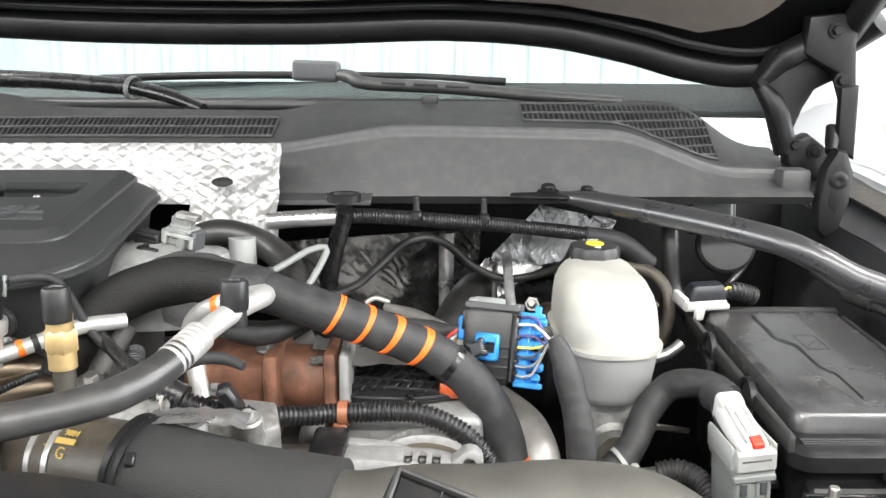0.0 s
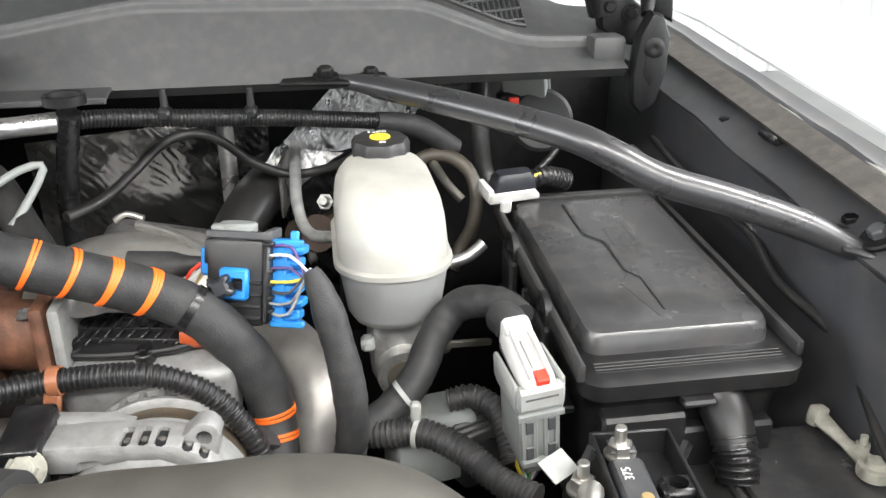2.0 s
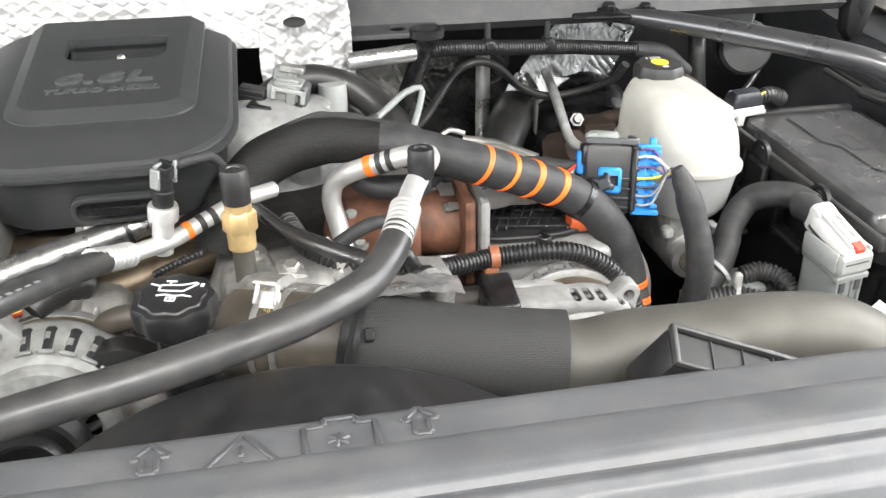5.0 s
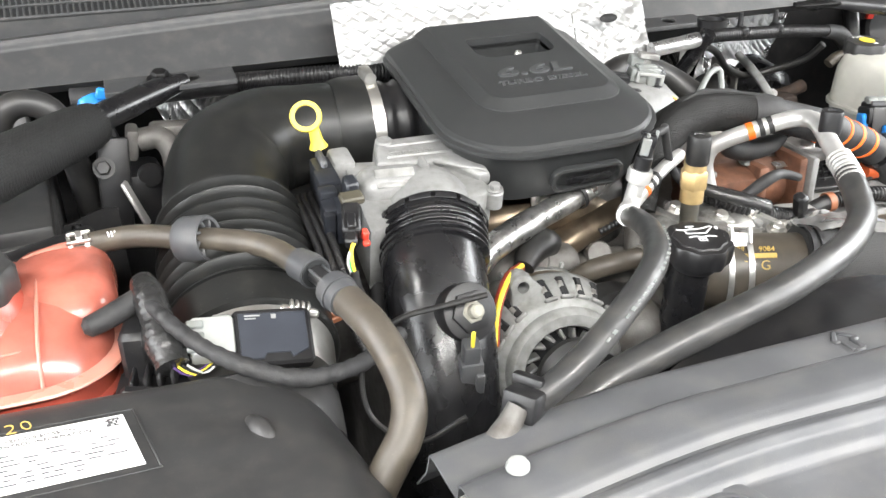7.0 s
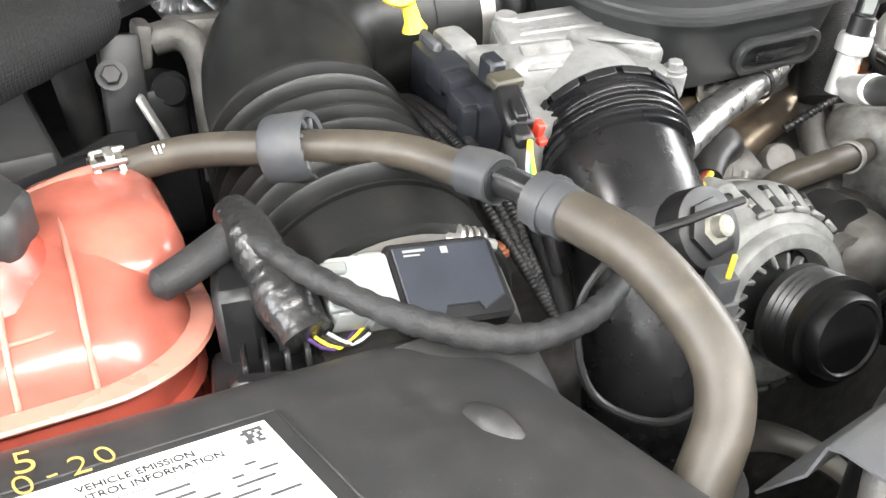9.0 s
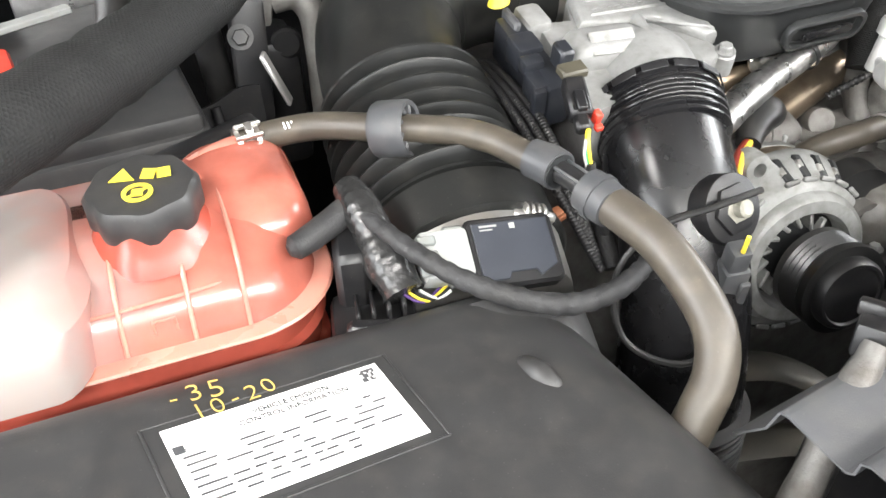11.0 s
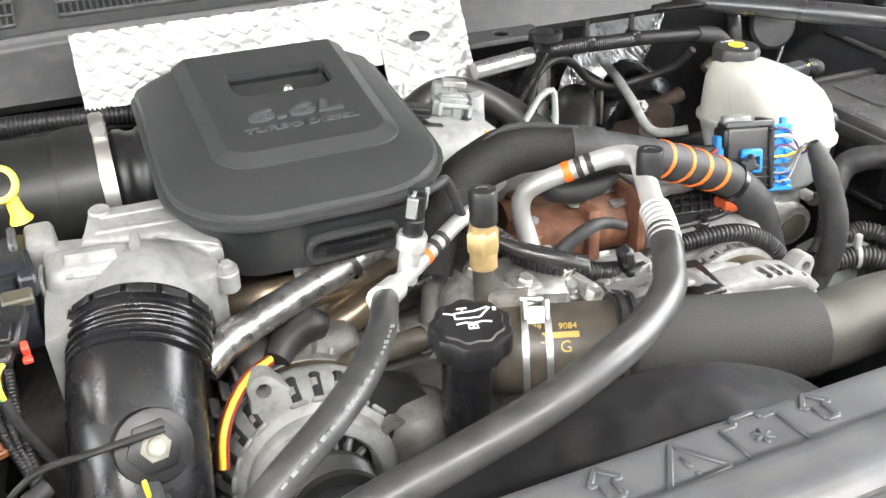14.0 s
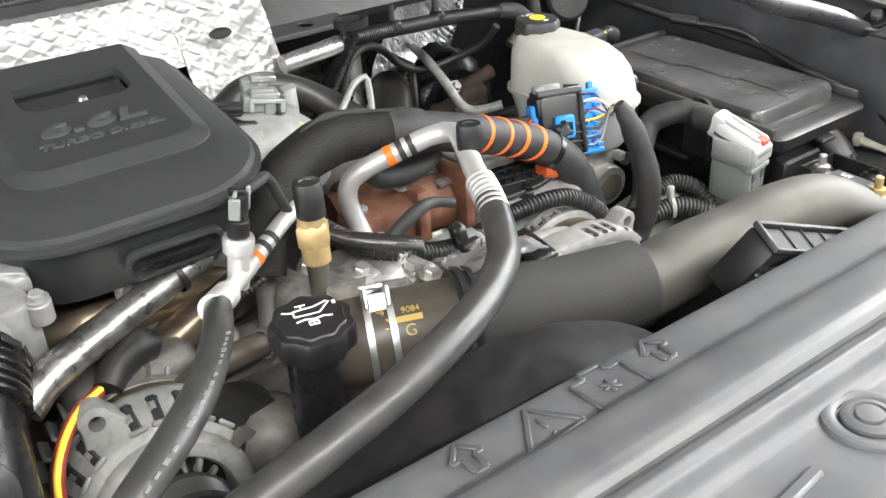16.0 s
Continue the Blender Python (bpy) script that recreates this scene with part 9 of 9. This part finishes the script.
solo("corrugated_conduit", sweep([(-0.66, 0.965, 1.39), (-0.6, 0.952, 1.393), (-0.54, 0.945, 1.392), (-0.5, 0.945, 1.388)], 0.0095, 16, rib=(0.004, 0.0014)), M_BLACK, "black corrugated conduit under the cowl", "conduit")
bt = thing("battery", "black second battery with red terminal cover", "battery", pose(-0.98, 0.95, 1.0))
part("case", rbox(0.2, 0.27, 0.24, 0.006, 2, pose(-0.955, 0.9, 1.205, 0, 0, 4)), M_BLACKDUSTY, bt, world=True)
part("lid", join(rbox(0.19, 0.26, 0.02, 0.005, 2, pose(-0.955, 0.9, 1.328, 0, 0, 4)), rbox(0.08, 0.05, 0.006, 0.002, 1, pose(-0.935, 0.9, 1.34, 0, 0, 4))), M_BLACKDUSTY, bt, world=True)
part("red_cover", rbox(0.1, 0.09, 0.03, 0.006, 2, pose(-1.02, 0.86, 1.345, 0, 0, 8)), M_RED, bt, "red plastic terminal cover", world=True)
part("hold_down", join(bar((-1.04, 0.95, 1.35), (-0.93, 0.99, 1.352), 0.012, 0.006), rbox(0.012, 0.02, 0.05, 0.003, 1, pose(-1.0, 0.955, 1.35))), M_LTGREY, bt, "grey steel hold-down", world=True)
part("foil_pad", rbox(0.1, 0.03, 0.06, 0.006, 2, pose(-0.93, 1.05, 1.35)), M_FOIL, bt, world=True)
solo("cable_cover", rbox(0.12, 0.022, 0.022, 0.005, 2, pose(-0.875, 0.725, 1.33, 0, -6, 14)), M_BLACK, "black plastic cable cover behind the coolant tank", "cable cover")
hg = thing("splash_guard", "black rubber splash guard hung beside the battery", "splash guard", pose(-0.85, 0.82, 1.2))
part("curtain", sheet(lambda u, v: (-0.90 + 0.1 * u, 0.84 - 0.03 * v - 0.008 * math.sin(5 * u), 1.315 - 0.14 * v + 0.003 * math.sin(9 * u)), 30, 14, 0.004), M_DARK, hg, world=True)
part("fold", sweep([(-0.868, 0.836, 1.312), (-0.864, 0.82, 1.26), (-0.86, 0.806, 1.19)], [0.004, 0.006, 0.005], 10), M_DARK, hg, world=True)
part("fold", sweep([(-0.838, 0.832, 1.312), (-0.834, 0.816, 1.26), (-0.832, 0.802, 1.19)], [0.004, 0.006, 0.005], 10), M_DARK, hg, world=True)

# ---- clutter between throttle, alternator and oil filler ----
sil = thing("foil_wrapped_pipe", "bright foil-wrapped coolant pipe with black tie", "coolant pipe", pose(-0.42, 0.7, 1.25))
SILV = [(-0.515, 0.655, 1.29), (-0.49, 0.668, 1.30), (-0.445, 0.69, 1.306), (-0.40, 0.705, 1.313), (-0.365, 0.715, 1.321), (-0.335, 0.722, 1.33)]
part("pipe", sweep(SILV, [0.0125, 0.0128, 0.0125, 0.0115, 0.0108, 0.005], 22, 0.003, wobble=0.09), M_SLEEVE, sil, world=True)
part("tie", band((-0.388, 0.7085, 1.3155), (-0.365, 0.715, 1.321), 0.0126, 0.004, 0.0012), M_BLACK, sil, world=True)
solo("alternator_boot", sweep([(-0.462, 0.668, 1.272), (-0.45, 0.68, 1.279), (-0.432, 0.69, 1.282), (-0.42, 0.693, 1.276)], [0.01, 0.013, 0.015, 0.011], 16), M_RUBBER, "dusty grey rubber cable boot on the alternator", "cable boot")
cw = thing("coolant_cross_tube", "dusty grey steel tube with plugged ends behind the oil filler", "coolant pipe", pose(-0.33, 0.72, 1.22))
part("tube", sweep([(-0.292, 0.775, 1.312), (-0.303, 0.745, 1.288), (-0.315, 0.718, 1.266), (-0.326, 0.695, 1.245), (-0.332, 0.68, 1.225)], 0.0115, 18), M_CASTDARK, cw, world=True)
part("plug_boss", lathe([(0.0125, -0.03), (0.0125, 0.0), (0.011, 0.002), (0.0, 0.0024)], 24, m=along((-0.368, 0.695, 1.256), (-0.40, 0.6, 1.31))), M_CASTDARK, cw, world=True)
part("plug_boss", lathe([(0.017, -0.03), (0.017, 0.0), (0.015, 0.003), (0.0, 0.0035)], 26, m=along((-0.446, 0.684, 1.268), (-0.49, 0.6, 1.31))), M_CASTDARK, cw, world=True)
part("ribbed_tie", sweep([(-0.371, 0.692, 1.281), (-0.352, 0.688, 1.291), (-0.329, 0.684, 1.301)], 0.0035, 10, rib=(0.004, 0.0008)), M_BLACK, cw, world=True)
yl = thing("striped_cable", "short cable in a yellow and red striped sleeve", "cable", pose(-0.49, 0.635, 1.24))
part("cable", sweep([(-0.468, 0.662, 1.277), (-0.485, 0.648, 1.2785), (-0.502, 0.628, 1.273), (-0.513, 0.613, 1.26), (-0.518, 0.604, 1.24)], 0.0045, 12), mat("dark_red_cable_sleeve", (0.26, 0.035, 0.02), 0.45, vary=0.1, bump=0.1), yl, world=True)
part("stripe", sweep([(-0.467, 0.660, 1.2795), (-0.4845, 0.6455, 1.281), (-0.502, 0.6255, 1.2755), (-0.5135, 0.6105, 1.2625), (-0.5185, 0.6015, 1.242)], 0.0024, 10), M_YELLOW, yl, "yellow stripe", world=True)
solo("water_hose", sweep([(-0.42, 0.675, 1.235), (-0.405, 0.655, 1.262), (-0.38, 0.645, 1.272), (-0.35, 0.65, 1.27), (-0.325, 0.66, 1.265)], 0.0098, 16), M_HOSEBROWN, "black water hose behind the oil filler", "hose")
solo("hose_clamp", band((-0.352, 0.649, 1.2702), (-0.34, 0.6535, 1.268), 0.0102, 0.006, 0.0015), M_STEEL, "small steel hose clamp", "hose clamp")
pp = thing("water_pump_pulley", "black idler pulley with ribbed cap beside the oil filler", "pulley", pose(-0.4, 0.62, 1.15))
part("wheel", lathe([(0.036, 0), (0.036, 0.02), (0.03, 0.022), (0.014, 0.024), (0.012, 0.03), (0.0, 0.031)], 36, m=pose(-0.395, 0.635, 1.225, 90)), M_PULLEY, pp, world=True)
part("hub", ring([(0.008, 0.02), (0.014, 0.02), (0.014, 0.034), (0.008, 0.034)], 24, pose(-0.395, 0.635, 1.225, 90)), M_CASTDARK, pp, world=True)
pb = thing("pump_body", "rounded grey cast pump body with bolted flange", "pump", pose(-0.372, 0.62, 1.19))
part("housing", lathe([(0.028, 0), (0.032, 0.008), (0.03, 0.03), (0.024, 0.046), (0.014, 0.054), (0.0, 0.055)], 28, m=pose(-0.372, 0.622, 1.19, 10)), M_CASTDARK, pb, world=True)
part("flange", prism([(0.04 * math.cos(k * 0.524) * (1.12 if k % 4 == 0 else 0.9), 0.04 * math.sin(k * 0.524) * (1.12 if k % 4 == 0 else 0.9)) for k in range(12)], 0.0, 0.012, 0.002, 1, pose(-0.372, 0.622, 1.19, 10)), M_CASTDARK, pb, world=True)
for k in range(3):
    a = k * 2.094
    bolt(pb, (-0.372 + 0.038 * math.cos(a), 0.622 + 0.038 * math.sin(a), 1.203), (-0.372 + 0.038 * math.cos(a), 0.622 + 0.038 * math.sin(a), 1.4), 0.0045, M_ALT)
fr = thing("frame_bracket", "bent dusty steel bracket low in the bay", "bracket", pose(-0.5, 0.55, 1.05))
part("strap", sweep([(-0.57, 0.585, 1.135), (-0.52, 0.575, 1.14), (-0.48, 0.56, 1.135), (-0.45, 0.53, 1.115), (-0.43, 0.50, 1.06)], 0.016, 10, flat=0.35), M_PIPE, fr, world=True)
part("strap", sweep([(-0.58, 0.55, 1.09), (-0.53, 0.535, 1.10), (-0.48, 0.515, 1.10), (-0.455, 0.49, 1.07)], 0.016, 10, flat=0.35), M_PIPE, fr, world=True)
solo("lower_radiator_hose", sweep([(-0.62, 0.52, 1.08), (-0.62, 0.48, 1.04), (-0.63, 0.43, 1.0), (-0.66, 0.38, 0.95)], 0.035, 24, rib=(0.016, 0.005)), M_BLACKDUSTY, "ribbed black lower hose", "hose")
wl = thing("actuator_harness", "braided black wire loom beside the throttle valve", "wiring harness", pose(-0.64, 0.7, 1.2))
for k in range(3):
    part("loom", sweep([(-0.622 + 0.001 * k, 0.83, 1.305), (-0.630 - 0.006 * k, 0.78, 1.327), (-0.634 - 0.0065 * k, 0.73, 1.334), (-0.634 - 0.0065 * k, 0.68, 1.329 - 0.002 * k), (-0.632 - 0.006 * k, 0.635, 1.302), (-0.625, 0.60, 1.25)], 0.0034, 12, rib=(0.0026, 0.0004)), M_BLACK, wl, world=True)
part("tail", sweep([(-0.6, 0.668, 1.282), (-0.606, 0.64, 1.265), (-0.61, 0.61, 1.24)], 0.007, 12), M_TAPE, wl, world=True)

# right of the engine cover: sensor bracket
sb = thing("sensor_bracket", "cast bracket with grey sensor plug behind the engine cover", "sensor bracket", pose(-0.25, 0.83, 1.3))
part("column", join(lathe([(0.026, 0), (0.024, 0.06), (0.022, 0.072), (0.016, 0.076)], 26, m=pose(-0.232, 0.845, 1.295)), rbox(0.05, 0.05, 0.03, 0.008, 2, pose(-0.25, 0.80, 1.325))), M_DIECAST, sb, world=True)
part("manifold_dome", lathe([(0.08, 0.0), (0.079, 0.025), (0.072, 0.047), (0.055, 0.063), (0.028, 0.071), (0.0, 0.073)], 44, m=pose(-0.279, 0.83, 1.309) @ Matrix.Diagonal((1.05, 0.72, 1, 1))), M_DIECAST, sb, "smooth cast aluminium intake manifold", world=True)
XM = pose(-0.25, 0.826, 1.386, 0, 10, -15)
plg = part("plug", join(rbox(0.034, 0.018, 0.014, 0.002, 2, XM), rbox(0.026, 0.022, 0.006, 0.0015, 1, XM @ pose(0.002, 0, 0.008)), rbox(0.01, 0.024, 0.018, 0.0015, 1, XM @ pose(0.006, 0, 0)), rbox(0.02, 0.014, 0.012, 0.002, 1, XM @ pose(-0.006, 0.012, 0.012))), M_GREY, sb, "grey sensor plug", world=True)
part("black_plug", join(rbox(0.026, 0.016, 0.016, 0.002, 1, XM @ pose(-0.03, -0.004, -0.008)), *[rbox(0.022, 0.002, 0.003, 0.0005, 1, XM @ pose(-0.03, -0.0125, -0.013 + 0.005 * k)) for k in range(3)]), M_BLACK, plg, "small black plug", world=True)
part("clip_frame", join(rbox(0.03, 0.003, 0.004, 0.0008, 1, XM @ pose(0.004, -0.0115, 0.004)), rbox(0.004, 0.003, 0.012, 0.0008, 1, XM @ pose(-0.01, -0.0115, 0.0)), rbox(0.004, 0.003, 0.012, 0.0008, 1, XM @ pose(0.017, -0.0115, 0.0))), M_LTGREY, plg, world=True)
part("latch", rbox(0.02, 0.006, 0.005, 0.001, 1, XM @ pose(0.0, -0.004, 0.0105)), M_GREY, plg, world=True)
part("collar", rbox(0.008, 0.022, 0.02, 0.002, 1, XM @ pose(0.016, 0, 0)), M_DKGREY, plg, world=True)
part("tail", rbox(0.016, 0.014, 0.012, 0.002, 1, XM @ pose(0.01, -0.006, -0.013)), M_BLACK, plg, world=True)
part("mount", join(rbox(0.022, 0.012, 0.006, 0.001, 1, XM @ pose(0.002, 0.006, 0.02)), rbox(0.008, 0.008, 0.016, 0.001, 1, XM @ pose(0.002, 0.008, 0.012))), M_CASTMID, plg, world=True)
part("black_plug", rbox(0.024, 0.022, 0.016, 0.003, 2, pose(-0.275, 0.815, 1.372, 0, 10, -15)), M_BLACK, sb, world=True)
for k, wm_ in enumerate((M_GREEN, M_RED, M_YELLOW)):
    part("wire", sweep([(-0.232, 0.812, 1.368), (-0.226 + 0.002 * k, 0.802, 1.362), (-0.216, 0.8, 1.352)], 0.0015, 8), wm_, sb, world=True)
part("lead", sweep([(-0.218, 0.8, 1.352), (-0.195, 0.795, 1.345), (-0.17, 0.79, 1.34), (-0.145, 0.79, 1.338)], 0.005, 12), M_TAPE, sb, world=True)
part("collar", lathe([(0.014, 0), (0.014, 0.05)], 18, m=pose(-0.205, 0.882, 1.325)), M_LTGREY, sb, "white sleeve", world=True)
for p in ((-0.222, 0.79, 1.343), (-0.26, 0.77, 1.345)):
    bolt(sb, p, (p[0], p[1] - 0.02, p[2] + 0.1), 0.007, M_STEEL)

# finned module in front of the charge pipe
fm = thing("finned_control_module", "black finned control module behind the radiator cover", "module", pose(0.0, 0.47, 1.22))
GM = pose(-0.029, 0.473, 1.322, 26, 21, -5)
part("case", join(rbox(0.14, 0.03, 0.055, 0.004, 2, GM @ pose(0.07, -0.015, -0.031)), rbox(0.14, 0.03, 0.04, 0.006, 3, GM @ pose(0.07, -0.04, -0.036))), M_BLACK, fm, world=True)
part("rim", join(rbox(0.14, 0.004, 0.006, 0.0018, 2, GM @ pose(0.07, -0.002, -0.0008)), rbox(0.004, 0.03, 0.006, 0.0018, 2, GM @ pose(0.002, -0.015, -0.0008)), rbox(0.14, 0.003, 0.005, 0.0012, 2, GM @ pose(0.07, -0.0285, -0.001))), M_BLACKDUSTY, fm, "dusty raised rim", world=True)
part("window", rbox(0.132, 0.024, 0.003, 0.001, 1, GM @ pose(0.07, -0.0155, -0.0035)), M_DARK, fm, "black cover plate", world=True)
for i in range(5):
    part("rib", rbox(0.0009, 0.023, 0.0025, 0.0004, 1, GM @ pose(0.03 + 0.024 * i, -0.0155, -0.0018)), M_DKGREY, fm, "pale moulded rib", world=True)
for i in range(6):
    part("pin", lathe([(0.0013, 0), (0.0016, 0.003), (0.0011, 0.006)], 10, m=GM @ pose(0.001, -0.034 - 0.002 * (i % 2), -0.022 - 0.006 * i, 0, -90, 0)), M_GREY, fm, "small pale pin", world=True)
part("screw_boss", lathe([(0.006, 0), (0.006, 0.003), (0.003, 0.0035)], 16, m=GM @ pose(0.014, -0.044, -0.017)), M_LTGREY, fm, world=True)

# wiper and washer parts on the windscreen
wp = thing("windscreen_wiper", "black wiper arm and blade resting on the windscreen", "wiper", pose(-0.1, 1.27, 1.5))
part("blade", sweep([(-0.509, 1.344, 1.525), (-0.326, 1.356, 1.53), (-0.071, 1.355, 1.529), (0.092, 1.323, 1.522)], 0.006, 10), M_BLACK, wp, world=True)
part("arm", sweep([(-0.155, 1.303, 1.533), (-0.13, 1.29, 1.528), (-0.108, 1.281, 1.52), (0.013, 1.27, 1.514), (0.137, 1.238, 1.504), (0.242, 1.216, 1.498)], [0.011, 0.013, 0.0125, 0.012, 0.011, 0.009], 14, flat=0.75), M_BLACKDUSTY, wp, world=True)
for x, y, z in ((-0.07, 1.2655, 1.521), (-0.025, 1.261, 1.519), (0.02, 1.2565, 1.5165)):
    # Black boxes on the solid arm, painted as slot shade.
    part("arm_slot_shade", rbox(0.034, 0.003, 0.004, 0.001, 1, pose(x, y, z, 0, 3, -6)), M_DASHSHADE, wp, world=True)
part("joint", cut(rbox(0.068, 0.026, 0.03, 0.006, 3, pose(-0.183, 1.304, 1.537, 0, 2, -4)), rbox(0.03, 0.012, 0.018, 0.003, 1, pose(-0.216, 1.304, 1.535, 0, 2, -4))), M_CHANNEL, wp, "satin grey blade clip", world=True)
wp2 = thing("windscreen_wiper", "black wiper arm with steel pivot on the cowl", "wiper", pose(-0.4, 1.22, 1.49))
part("arm", sweep([(-0.66, 1.28, 1.527), (-0.626, 1.273, 1.526), (-0.542, 1.262, 1.523), (-0.435, 1.241, 1.516), (-0.427, 1.239, 1.515), (-0.371, 1.217, 1.504), (-0.32, 1.193, 1.488)], [0.015, 0.0155, 0.015, 0.0145, 0.013, 0.0125, 0.009], 14, flat=0.8), M_GLOSS, wp2, world=True)
part("pivot", band((-0.427, 1.24, 1.514), (-0.371, 1.217, 1.504), 0.0152, 0.008, 0.001), M_CHANNEL, wp2, world=True)
